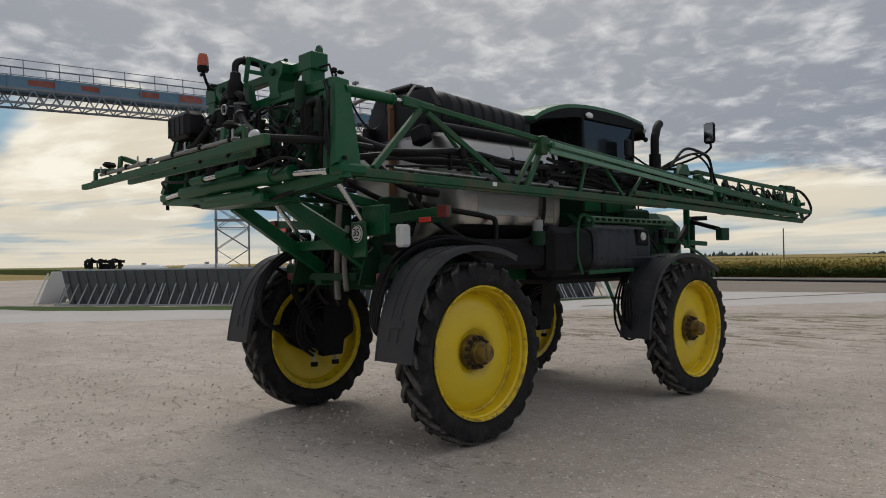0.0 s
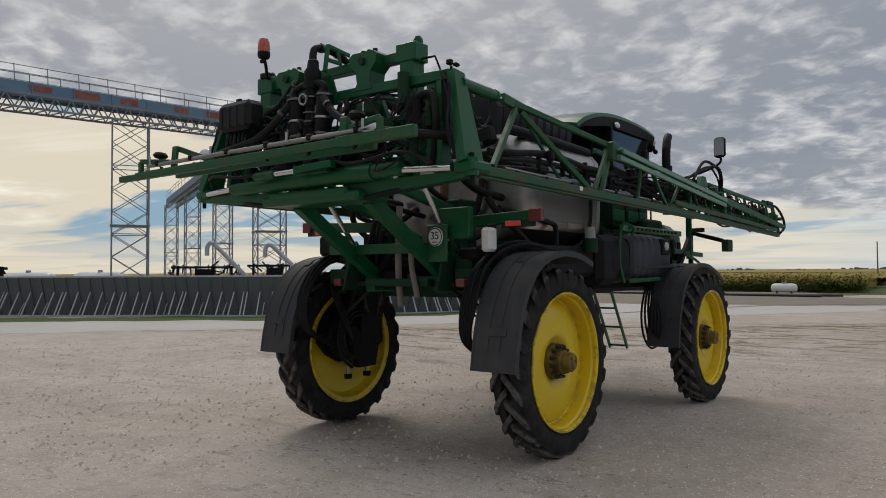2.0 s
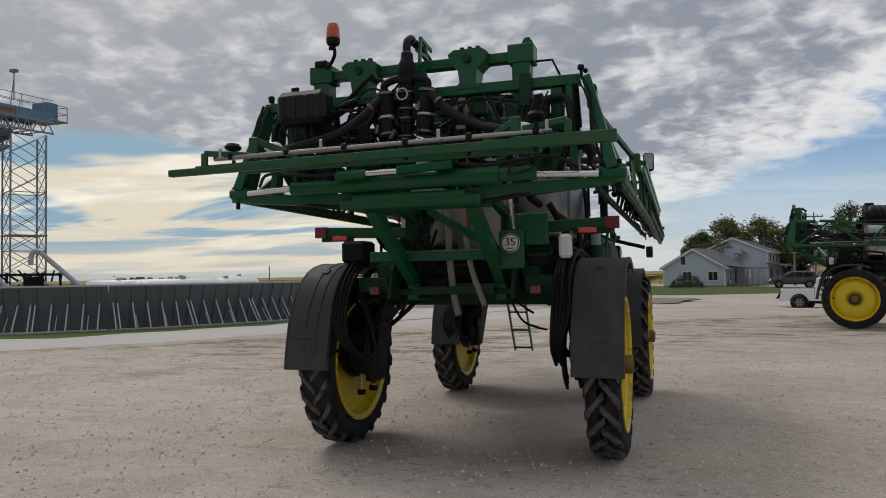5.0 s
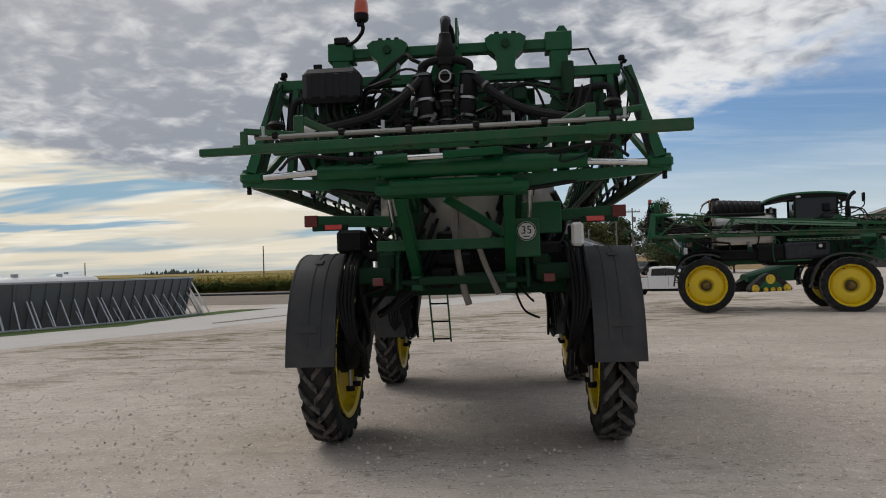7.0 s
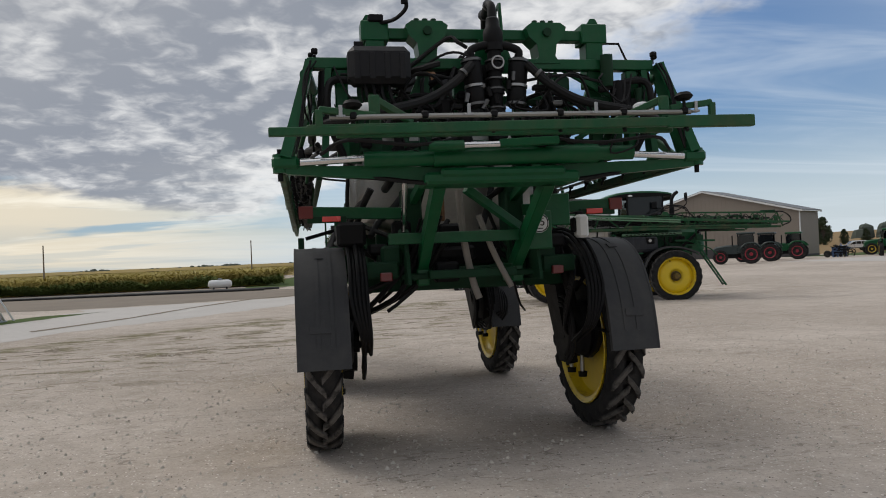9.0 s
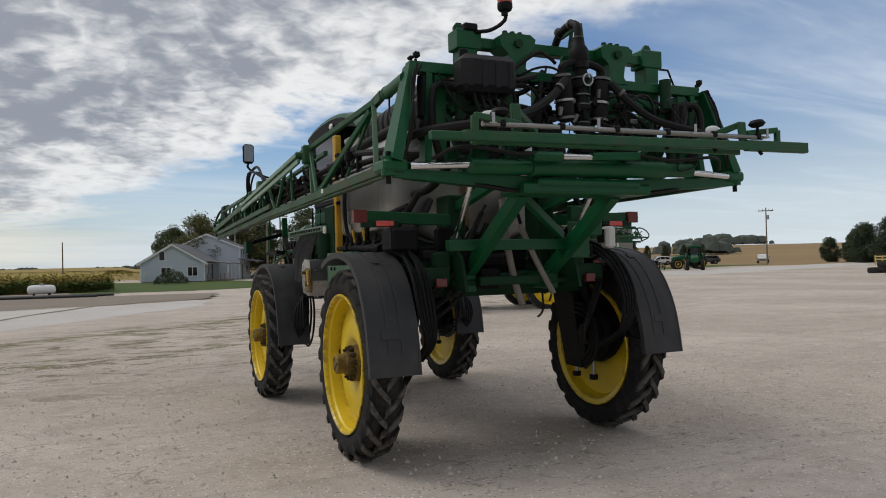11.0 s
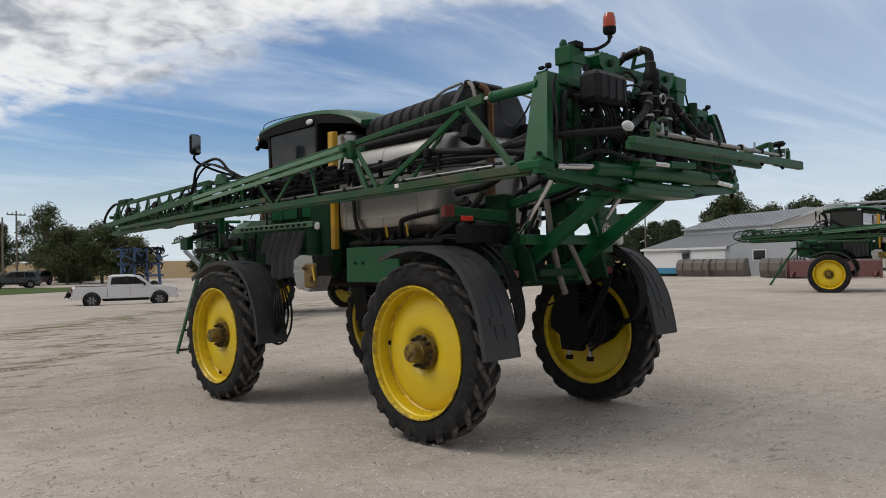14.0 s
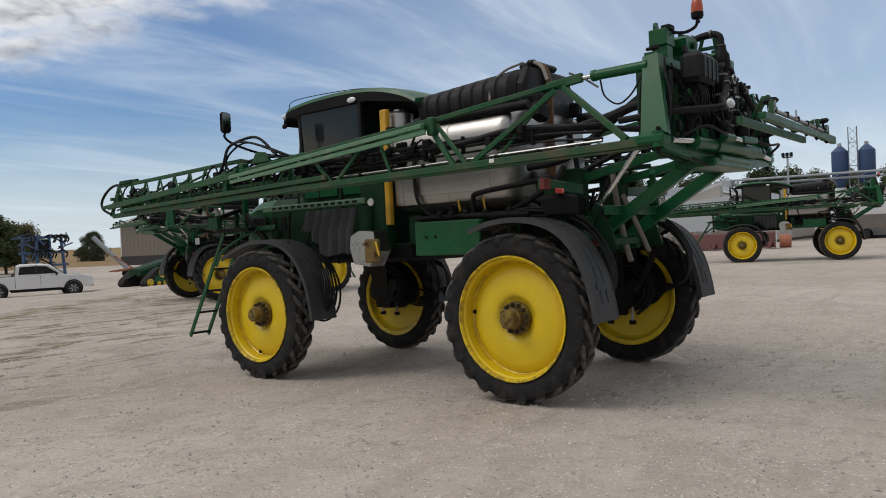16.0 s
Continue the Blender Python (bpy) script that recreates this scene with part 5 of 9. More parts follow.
    for k in range(16):
        sx = rf_.choice((-1, 1))
        a = Vector((sx * rf_.uniform(0.1, 0.5), rf_.uniform(-0.6, -0.2), rf_.uniform(1.7, 2.4)))
        b = Vector((sx * rf_.uniform(0.65, 1.05), rf_.uniform(-0.5, 0.3), rf_.uniform(1.2, 2.2)))
        part("hose", Shape().tube([a, a.lerp(b, 0.4) + Vector((0, -0.06, -0.15)), a.lerp(b, 0.75) + Vector((0, -0.04, -0.08)), b], rf_.choice((0.012, 0.018, 0.025)), n=6, smooth=4), HOSE, fr)
    for k in range(10):
        v = Shape()
        v.box((rf_.uniform(-0.9, 0.9), rf_.uniform(-0.45, -0.1), rf_.uniform(1.62, 2.1)), (rf_.uniform(0.1, 0.3), 0.15, rf_.uniform(0.1, 0.25)), None, 0.025)
        part("valve_block", v, BLACK, fr)
    for s in (-1, 1):
        h = Shape()
        for k in range(4):
            o = 0.02 * k
            h.tube([(s * 1.05, 3.60, 1.48 - o), (s * (1.26 - o), 3.24 - o * 0.6, 1.34 + o), (s * (1.34 - o * 2), 3.15 - o * 0.9, 1.10 - o), (s * (1.26 - o), 3.22 - o * 0.6, 0.86 + o * 2), (s * 1.1, 3.60, 0.78 + o)], 0.014, n=6)
        part("steer_hose", h, HOSE, fr)
    return fr


def tanks(root):
    # plan of the tank, from the rear face round one corner to the front
    plan = [(0.36, 0.62), (0.375, 0.76), (0.40, 0.87), (0.44, 0.935), (0.50, 0.965), (0.58, 0.97), (1.2, 0.97), (2.05, 0.97), (2.15, 0.955), (2.28, 0.84), (2.32, 0.78)]
    # section: height and share of the half width
    cut = [(2.03, 0.42), (2.05, 0.48), (2.185, 0.90), (2.215, 0.97), (2.26, 0.99), (2.55, 1.0), (2.98, 1.0), (3.10, 0.975), (3.19, 0.90), (3.24, 0.80), (3.25, 0.72)]
    rings = []
    for y, w in plan:
        ring = [(w * k, y, z) for z, k in cut] + [(-w * k, y, z) for z, k in reversed(cut)]
        rings.append(ring)
    t = part("solution_tank", Shape().loft(rings), STAINLESS, root, "brushed stainless steel solution tank")
    for y in (1.28, 2.02):
        rr = []
        outline = [(0.97 * k, z) for z, k in cut] + [(-0.97 * k, z) for z, k in reversed(cut)]
        for x, z in outline:
            rr.append([(x * k, yy, 2.6 + (z - 2.6) * k) for yy, k in ((y - 0.012, 1.0), (y - 0.012, 1.004), (y + 0.012, 1.004), (y + 0.012, 1.0))])
        part("tank_band", Shape().loft(rr, caps=False), STAINLESS_DARK, t)
    for s in (-1, 1):
        # folded sheet on the side, with its weld line
        q = Shape()
        q.span(sorted((s * 0.966, s * 0.974)), (0.66, 1.98), (2.32, 2.94), 0.003)
        part("side_sheet", q, STAINLESS, t, "bright steel side sheet")
        p = Shape()
        p.tube([(s * 0.86, 0.16, 3.25), (s * 0.88, 1.0, 3.235), (s * 0.86, 2.0, 3.22)], 0.055, n=12, smooth=3)
        part("side_pipe", p, BLACK, t, "dark plastic pipe")
        p = Shape()
        p.tube([(s * 0.97, 1.78, 3.0), (s * 1.01, 1.78, 2.6), (s * 1.0, 1.74, 2.25), (s * 0.95, 1.60, 2.08), (s * 0.9, 1.4, 2.02)], 0.024, n=8)
        p.tube([(s * 1.04, 0.86, 2.02), (s * 1.04, 0.86, 2.22), (s * 1.02, 0.78, 2.29), (s * 1.0, 0.1, 2.36), (s * 0.95, -0.15, 2.40)], 0.03, n=8)
        p.tube([(s * 0.9, -0.28, 2.5), (s * 0.98, -0.2, 2.34), (s * 1.02, 0.1, 2.16), (s * 0.95, 0.5, 2.02)], 0.034, n=8)
        part("tank_hose", p, HOSE, t)
        # rear corner hoses and valves of the tank
        v = Shape()
        v.lathe([(0.0, -0.08), (0.04, -0.08), (0.052, -0.04), (0.052, 0.04), (0.03, 0.08), (0.0, 0.08)], (s * 1.06, 0.22, 2.84), (0, 1, 0.1), 14)
        v.cyl((s * 1.06, 0.28, 2.76), (s * 1.06, 0.28, 2.96), 0.028, n=10)
        part("boom_valve", v, BLACK, t)
    part("tank_strap", Shape().beam((-0.10, 0.335, 2.2), (-0.10, 0.335, 3.62), 0.10, 0.035), WOODY, t, "rusty brown upright strap")
    part("tank_strap", Shape().tube([(-0.10, 0.32, 3.60), (-0.16, 0.34, 3.78), (-0.22, 0.42, 3.84)], 0.04, n=8), WOODY, t)
    sd = Shape()
    sd.span((-0.7, 0.7), (0.3, 2.0), (1.74, 2.02), 0.03)
    part("tank_saddle", sd, BLACK, t)
    part("tank_foot", Shape().span((-0.8, 0.8), (0.4, 0.56), (1.70, 2.1), 0.02), GREEN_DARK, t)
    part("tank_foot", Shape().span((-0.8, 0.8), (1.9, 2.1), (1.70, 2.1), 0.02), GREEN_DARK, t)
    # rear face: sump pipe and level hose
    p = Shape()
    p.tube([(0.42, 0.36, 3.05), (0.44, 0.28, 2.6), (0.30, 0.24, 2.1)], 0.035, n=8)
    p.tube([(-0.5, 0.36, 2.5), (-0.62, 0.22, 2.36), (-0.8, 0.1, 2.2), (-0.9, 0.0, 2.05)], 0.035, n=8)
    part("tank_hose", p, HOSE, t)
    for s in (-1, 1):
        p = Shape()
        p.tube([(s * 1.06, 0.6, 2.84), (s * 1.02, 0.1, 2.84), (s * 0.96, -0.3, 2.865), (s * 0.92, -0.8, 2.95), (s * 0.90, -1.16, 3.04), (s * 0.86, -1.4, 3.0)], 0.05, n=10)
        p.tube([(s * 0.7, 0.30, 2.55), (s * 0.68, -0.2, 2.62), (s * 0.6, -0.7, 2.95), (s * 0.55, -1.1, 3.22), (s * 0.5, -1.35, 3.3)], 0.042, n=10)
        p.tube([(s * 0.35, 0.30, 2.4), (s * 0.4, -0.3, 2.5), (s * 0.42, -0.9, 2.72), (s * 0.4, -1.35, 2.9)], 0.03, n=8)
        part("boom_hose", p, HOSE, t, "thick dusty black hoses between tank and rack")
    # black tank on top
    rings, prof, n = [], [], 8
    y0_, y1_ = 0.52, 1.95
    st = (y1_ - y0_) / n
    for k in range(n):
        y0 = y0_ + st * k
        prof += [(y0 + 0.012, 0.962), (y0 + 0.04, 1.0), (y0 + st - 0.035, 1.0), (y0 + st - 0.008, 0.962)]
    prof = [(0.44, 0.74), (0.47, 0.9)] + prof + [(2.0, 0.86), (2.04, 0.66), (2.05, 0.4)]
    for y, k in prof:
        top = 3.83 - 0.075 * max(0, y - 0.3)
        hz = (top - 3.18) / 2
        ring = []
        for i in range(32):
            a = 2 * math.pi * i / 32
            c, s = math.cos(a), math.sin(a)
            ring.append((0.70 * k * math.copysign(abs(c) ** 0.75, c), y, 3.18 + hz + hz * k * math.copysign(abs(s) ** 0.75, s)))
        rings.append(ring)
    b = part("rinse_tank", Shape().loft(rings), POLY, root, "ribbed black poly tank")
    # flat rear end with a moulded frame
    rings = []
    for y, k in ((0.36, 0.86), (0.39, 0.93), (0.46, 0.95)):
        rings.append([(-0.62 * k, y, 3.22), (0.62 * k, y, 3.22), (0.66 * k, y, 3.22 + 0.36 * k), (0.50 * k, y, 3.24 + 0.58 * k), (-0.50 * k, y, 3.24 + 0.58 * k), (-0.66 * k, y, 3.22 + 0.36 * k)])
    part("rear_cap", Shape().loft(rings), POLY, b, "smooth black end cap")
    for x in (-0.46, 0.46):
        part("cap_bracket", Shape().box((x, 0.28, 3.34), (0.12, 0.14, 0.18), None, 0.02), BLACK, b)
    c = Shape()
    c.box((-0.05, 0.50, 3.835), (0.52, 0.26, 0.08), None, 0.03)
    part("tank_cover", c, POLY, b)
    c = Shape()
    c.cyl((-0.42, 0.40, 3.83), (-0.50, 0.28, 3.80), 0.03, n=12)
    part("vent_fitting", c, BLACK, b)
    p = Shape()
    p.tube([(-0.36, 0.52, 3.86), (-0.52, 0.70, 3.76), (-0.66, 0.80, 3.58), (-0.70, 0.80, 3.40)], 0.016, n=8)
    p.tube([(-0.50, 0.28, 3.80), (-0.60, 0.12, 3.70), (-0.66, 0.02, 3.52)], 0.022, n=8)
    p.tube([(0.36, 0.3, 3.8), (0.48, 0.15, 3.72), (0.56, 0.0, 3.6)], 0.014, n=8)
    part("breather_hose", p, OLDHOSE, b)
    for s in (-1, 1):
        d = Shape()
        d.box((s * 0.56, 0.20, 3.20), (0.22, 0.16, 0.20), Matrix.Rotation(-0.25 * s, 3, "Y"), 0.03)
        part("filter_housing", d, BLACK, t)


def cab(root):
    roofp = arc([(4.62, 3.70), (4.58, 3.77), (4.40, 3.83), (3.9, 3.895), (3.2, 3.91), (2.6, 3.86), (2.15, 3.74), (1.90, 3.62)], 3)
    rings = []
    for y, z in roofp:
        ring = []
        w = 0.80 if y < 4.4 else 0.80 - (y - 4.4) * 0.5
        for x, dz in ((-1.0, -0.075), (-0.97, -0.025), (-0.8, 0.0), (-0.4, 0.02), (0.4, 0.02), (0.8, 0.0), (0.97, -0.025), (1.0, -0.075)):
            ring.append((x * w, y, z + dz))
        rings.append(ring + [(w * 0.98, y, z - 0.085), (-w * 0.98, y, z - 0.085)])
    c = part("cab", Shape().loft(rings), GREEN, root, "green cab roof over a dark glazed cab")
    rings = []
    for y, z in roofp:
        w = 0.81 if y < 4.4 else 0.81 - (y - 4.4) * 0.5
        zz = 3.69 if y > 2.8 else 3.69 - (2.8 - y) * 0.16
        rings.append([(-w * 0.985, y - 0.01, z - 0.078), (w * 0.985, y - 0.01, z - 0.078), (w * 0.97, y - 0.02, min(zz, z - 0.12)), (-w * 0.97, y - 0.02, min(zz, z - 0.12))])
    part("roof_lining", Shape().loft(rings), BLACK, c, "black lower edge of the roof")
    for s in (-1, 1):
        g = Shape()
        g.prism([(2.95, 2.72), (4.12, 2.72), (4.24, 3.1), (4.16, 3.70), (2.95, 3.70)], Matrix(((0, 0, 1, s * 0.74), (1, 0, 0, 0), (0, 1, 0, 0), (0, 0, 0, 1))), 0.012)
        w = part("side_window", g, GLASS, c, "dark tinted cab window")
        for a, b in (((0.75, 2.92, 2.7), (0.75, 2.92, 3.72)), ((0.74, 4.14, 2.7), (0.72, 4.20, 3.72)), ((0.75, 2.92, 2.72), (0.75, 4.14, 2.72))):
            p = Shape()
            p.beam(mirror(a, s), mirror(b, s), 0.06, 0.07)
            part("cab_pillar", p, BLACK, c)
        o = Shape()
        o.ball((s * 0.81, 3.03, 3.735), (0.02, 0.085, 0.04), 14, 8)
        part("roof_lamp", o, LENS, c, "oval white roof lamp")
        o = Shape()
        o.ball((s * 0.70, 4.56, 3.72), (0.05, 0.06, 0.045), 14, 8)
        part("roof_lamp", o, LENS, c)
        o = Shape()
        o.cyl((s * 0.74, 4.5, 3.66), (s * 0.74, 4.52, 3.58), 0.02, n=8)
        o.box((s * 0.76, 4.52, 3.565), (0.06, 0.08, 0.07), None, 0.02)
        part("front_lamp", o, BLACK, c)
        # mirror on its arm
        m = Shape()
        m.box((s * 1.64, 4.76, 3.57), (0.17, 0.07, 0.30), None, 0.035)
        mm = part("mirror", m, BLACK, root, "black wing mirror on a bent arm")
        m = Shape()
        m.box((s * 1.64, 4.722, 3.575), (0.135, 0.004, 0.25), None, 0.001)
        part("mirror_glass", m, MIRROR, mm)
        m = Shape()
        m.tube([(s * 1.64, 4.77, 3.44), (s * 1.64, 4.78, 3.36), (s * 1.52, 4.74, 3.27), (s * 1.2, 4.6, 3.15), (s * 0.8, 4.4, 3.08)], 0.018, n=8)
        part("mirror_arm", m, BLACK, mm)
    for y, z0, z1, w in ((2.93, 2.72, 3.72, 0.72), (4.18, 2.7, 3.72, 0.70)):
        g = Shape()
        g.span((-w, w), (y - 0.006, y + 0.006), (z0, z1), 0.002)
        part("cab_window", g, GLASS, c, "dark tinted cab glass")
    st = Shape()
    st.box((0.0, 3.5, 3.0), (0.5, 0.5, 0.14), None, 0.05)
    st.box((0.0, 3.25, 3.3), (0.48, 0.14, 0.6), None, 0.06)
    part("seat", st, BLACK, c, "dark cab seat")
    st = Shape()
    st.box((0.4, 3.0, 3.42), (0.22, 0.2, 0.22), None, 0.03)
    part("cab_unit", st, BLACK, c)
    b = Shape()
    b.span((-0.76, 0.76), (2.9, 4.2), (2.35, 2.72), 0.03)
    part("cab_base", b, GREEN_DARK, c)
    wr = Shape()
    wr.tube([(-0.68, 4.5, 3.80), (-0.66, 4.45, 3.93), (-0.6, 4.1, 3.97), (-0.5, 3.4, 3.97), (-0.45, 3.0, 3.94)], 0.006, n=5)
    part("antenna_wire", wr, BLACK, c)
    # hood in front and side panels
    h = Shape()
    rings = []
    for y, w, z0, z1 in ((2.75, 0.72, 1.70, 2.42), (3.8, 0.78, 1.68, 2.46), (4.8, 0.86, 1.62, 2.48), (5.2, 0.84, 1.60, 2.46), (5.42, 0.80, 1.62, 2.40), (5.55, 0.74, 1.68, 2.30), (5.62, 0.66, 1.78, 2.16)):
        rings.append([(-w, y, z0), (w, y, z0), (w, y, z1 - 0.12), (w - 0.12, y, z1), (-w + 0.12, y, z1), (-w, y, z1 - 0.12)])
    # The body carries the shade under cab and boom in its darker tone.
    hood = part("engine_body", h.loft(rings[:3]), GREEN_DARK, root, "green sheet metal engine body in a shaded tone")
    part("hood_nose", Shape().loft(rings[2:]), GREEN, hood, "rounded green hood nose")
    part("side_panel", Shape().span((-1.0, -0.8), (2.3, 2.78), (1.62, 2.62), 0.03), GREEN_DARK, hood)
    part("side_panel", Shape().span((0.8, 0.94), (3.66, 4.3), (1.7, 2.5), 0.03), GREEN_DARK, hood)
    for s in (-1, 1):
        p = Shape()
        p.span(sorted((s * 1.0, s * 1.06)), (2.62, 4.75), (2.28, 2.36), 0.01)
        pl = part("side_step", p, BOOM_PALE, hood, "pale green slotted step")
        for k in range(13):
            q = Shape()
            q.box((s * 1.063, 2.8 + 0.14 * k, 2.32), (0.006, 0.085, 0.035), None, 0.002)
            part("step_slot", q, BLACK, pl)
        for k in range(3):
            q = Shape()
            q.box((s * 1.0, 4.35 + 0.22 * k, 2.1), (0.03, 0.12, 0.2), None, 0.02)
            part("grille_slot", q, BLACK, hood)
        a = Shape()
        a.beam((s * 1.02, 4.75, 1.86), (s * 1.0, 5.40, 2.40), 0.06, 0.09)
        a.beam((s * 1.0, 5.36, 2.40), (s * 1.06, 5.75, 2.42), 0.06, 0.07)
        part("front_stay", a, BLACK, hood)
        a = Shape()
        a.beam((s * 1.52, 5.24, 2.22), (s * 1.0, 5.38, 2.36), 0.05, 0.06)
        part("lamp_arm", a, BLACK, hood)
        a = Shape()
        a.box((s * 1.60, 5.18, 2.14), (0.10, 0.24, 0.18), None, 0.01)
        part("front_marker", a, GREEN_DARK, hood)
        a = Shape()
        a.cyl((s * 1.05, 2.62, 1.72), (s * 1.02, 2.62, 2.25), 0.1, n=14)
        part("side_filter", a, GREEN_DARK, hood)
    rc = random.Random(61)
    for s in (-1, 1):
        for k in range(9):
            y0 = rc.uniform(2.5, 4.4)
            a = Vector((s * rc.uniform(0.86, 1.02), y0, rc.uniform(2.0, 2.3)))
            b = Vector((s * rc.uniform(0.80, 1.06), y0 + rc.uniform(-0.5, 0.9), rc.uniform(1.5, 1.8)))
            part("flank_hose", Shape().tube([a, a.lerp(b, 0.35) + Vector((s * 0.08, 0, -0.05)), a.lerp(b, 0.7) + Vector((s * 0.05, 0.05, -0.06)), b], rc.choice((0.012, 0.016, 0.022)), n=6, smooth=4), HOSE, hood)
        for k in range(7):
            v = Shape().box((s * rc.uniform(0.86, 0.96), rc.uniform(2.9, 5.2), rc.uniform(1.75, 2.2)), (0.1, rc.uniform(0.08, 0.3), rc.uniform(0.08, 0.2)), None, 0.02)
            part("flank_box", v, (BLACK, GREEN_DARK)[k % 2], hood)
        for k in range(4):
            y = 2.86 + 0.46 * k
            part("panel_seam", Shape().span(sorted((s * 0.77, s * 0.79)), (y, y + 0.025), (2.0, 2.66), 0.004), BLACK, hood)
        for y0, y1 in ((2.92, 3.3), (3.42, 4.1)):
            part("panel_rib", Shape().span(sorted((s * 0.765, s * 0.785)), (y0, y1), (2.44, 2.60), 0.008), GREEN, hood)
        # upright, rail and step irons before the front axle
        part("front_upright", Shape().beam((s * 1.0, 5.25, 1.95), (s * 1.0, 5.25, 2.62), 0.06, 0.08), GREEN, hood)
        part("front_upright", Shape().beam((s * 0.9, 5.62, 1.5), (s * 0.9, 5.62, 2.35), 0.05, 0.07), GREEN_DARK, hood)
        part("front_rail", Shape().beam((s * 1.02, 4.5, 2.06), (s * 0.98, 5.9, 2.02), 0.05, 0.07), GREEN, hood)
        part("front_hoop", Shape().tube([(s * 1.04, 4.9, 2.05), (s * 1.12, 5.3, 1.9), (s * 1.14, 5.7, 1.72), (s * 1.08, 5.95, 1.5)], 0.02, n=8), GREEN, hood)
    # small monitor mirror beside the door
    q = Shape()
    q.box((0.88, 3.85, 3.36), (0.06, 0.20, 0.26), Matrix.Rotation(0.2, 3, "Z"), 0.03)
    dm = part("door_mirror", q, BLACK, c, "small black mirror housing")
    part("door_mirror_arm", Shape().tube([(0.88, 3.92, 3.28), (0.94, 4.10, 3.18), (0.92, 4.36, 3.12), (0.80, 4.42, 3.10)], 0.014, n=6), BLACK, dm)
    # exhaust on the right
    e = Shape()
    e.tube([(0.95, 4.45, 2.6), (0.95, 4.45, 3.45), (0.94, 4.5, 3.62), (0.92, 4.58, 3.73), (0.9, 4.68, 3.80)], 0.062, n=14)
    part("exhaust_pipe", e, BLACK, hood, "black bent exhaust stack")
    e = Shape()
    e.cyl((0.95, 4.45, 2.9), (0.95, 4.45, 3.32), 0.085, n=16)
    part("exhaust_shield", e, BLACK, hood)
    # yellow column, canister and rails on the left
    y = Shape()
    y.span((-0.985, -0.90), (2.24, 2.36), (1.98, 3.48), 0.012)
    yc = part("yellow_post", y, POSTYELLOW, hood, "yellow painted steel post")
    q = Shape()
    q.span((-0.99, -0.90), (2.14, 2.25), (3.2, 3.24), 0.006)
    q.span((-0.99, -0.90), (2.16, 2.25), (2.6, 2.64), 0.006)
    part("post_bracket", q, BLACK, yc)
    q = Shape()
    q.lathe([(0.0, 0.0), (0.19, 0.0), (0.19, 0.46), (0.2, 0.46), (0.2, 0.5), (0.15, 0.53), (0.0, 0.54)], (-0.62, 2.35, 2.95), (0, 0, 1), 24)
    q.cyl((-0.62, 2.35, 3.48), (-0.62, 2.35, 3.52), 0.06, n=12)
    part("air_canister", q, STAINLESS, hood, "bright steel air canister")
    # left side: mud flap, inductor, tool plate, valves
    m = Shape()
    rings = []
    for i in range(49):
        u = i / 48
        yy = 2.70 + 1.02 * u
        off = 0.045 * math.sin(u * 36) + 0.015 * math.sin(u * 15)
        zb = 1.62 + 0.42 * max(0, u - 0.5) * 2 + 0.02 * math.sin(u * 9)
        rings.append([(-1.12 - off * 0.3, yy, 2.24), (-1.22 - off, yy, 1.95), (-1.25 - off, yy - 0.04 * u, zb), (-1.235 - off, yy - 0.04 * u, zb), (-1.205 - off, yy, 1.95), (-1.105 - off * 0.3, yy, 2.24)])
    part("mud_flap", m.loft(rings), FENDER, hood, "hanging wavy black rubber mud flap")
    q = Shape()
    q.prism([(-0.20, -0.05), (-0.08, -0.24), (0.2, -0.2), (0.27, 0.0), (0.25, 0.15), (0.1, 0.22), (-0.16, 0.20)], Matrix.Translation((-1.22, 2.36, 1.70)) @ Matrix.Rotation(math.pi / 2, 4, "Z") @ Matrix.Rotation(math.pi / 2, 4, "X"), 0.26)
    ind = part("chemical_inductor", q, INDUCTOR, hood, "battered stainless steel inductor box")
    q = Shape()
    q.box((-1.36, 2.22, 1.66), (0.04, 0.26, 0.3), None, 0.02)
    q.cyl((-1.38, 2.16, 1.62), (-1.42, 2.16, 1.62), 0.03, n=8)
    q.cyl((-1.38, 2.3, 1.75), (-1.43, 2.3, 1.75), 0.02, n=8)
    part("valve_plate", q, RUSTY, ind, "rusty brown valve plate")
    q = Shape()
    q.beam((-1.40, 2.12, 1.78), (-1.41, 2.06, 1.60), 0.02, 0.03)
    part("valve_handle", q, HANDLE, ind, "yellow valve handle")
    q = Shape()
    q.span((-1.30, -1.26), (0.60, 1.56), (1.58, 1.98), 0.01)
    q.span((-1.26, -0.9), (0.60, 1.56), (1.94, 1.98), 0.01)
    tp = part("tool_plate", q, GREEN, hood, "flat green side plate")
    q = Shape()
    for yy in (1.24, 1.38):
        q.cyl((-1.295, yy, 1.8), (-1.31, yy, 1.8), 0.02, n=8)
    part("plate_bolt", q, BLACK, tp)
    q = Shape()
    q.tube([(-1.12, 0.2, 2.03), (-1.12, 1.7, 2.03)], 0.028, smooth=0)
    q.tube([(-1.2, 0.0, 2.0), (-1.2, 0.9, 2.02)], 0.028, smooth=0)
    for yy in (0.3, 0.62, 0.9, 1.12, 1.3):
        q.box((-1.13, yy, 2.045), (0.07, 0.08, 0.09), None, 0.015)
        q.cyl((-1.13, yy, 2.05), (-1.13, yy, 2.16), 0.018, n=8)
    part("valve", q, BLACK, hood, "black plumbing valve")
    for yy in (0.62, 0.98):
        q = Shape()
        q.beam((-1.14, yy, 2.08), (-1.16, yy + 0.01, 2.22), 0.018, 0.028)
        part("valve_handle", q, HANDLE, hood, "yellow valve handle")
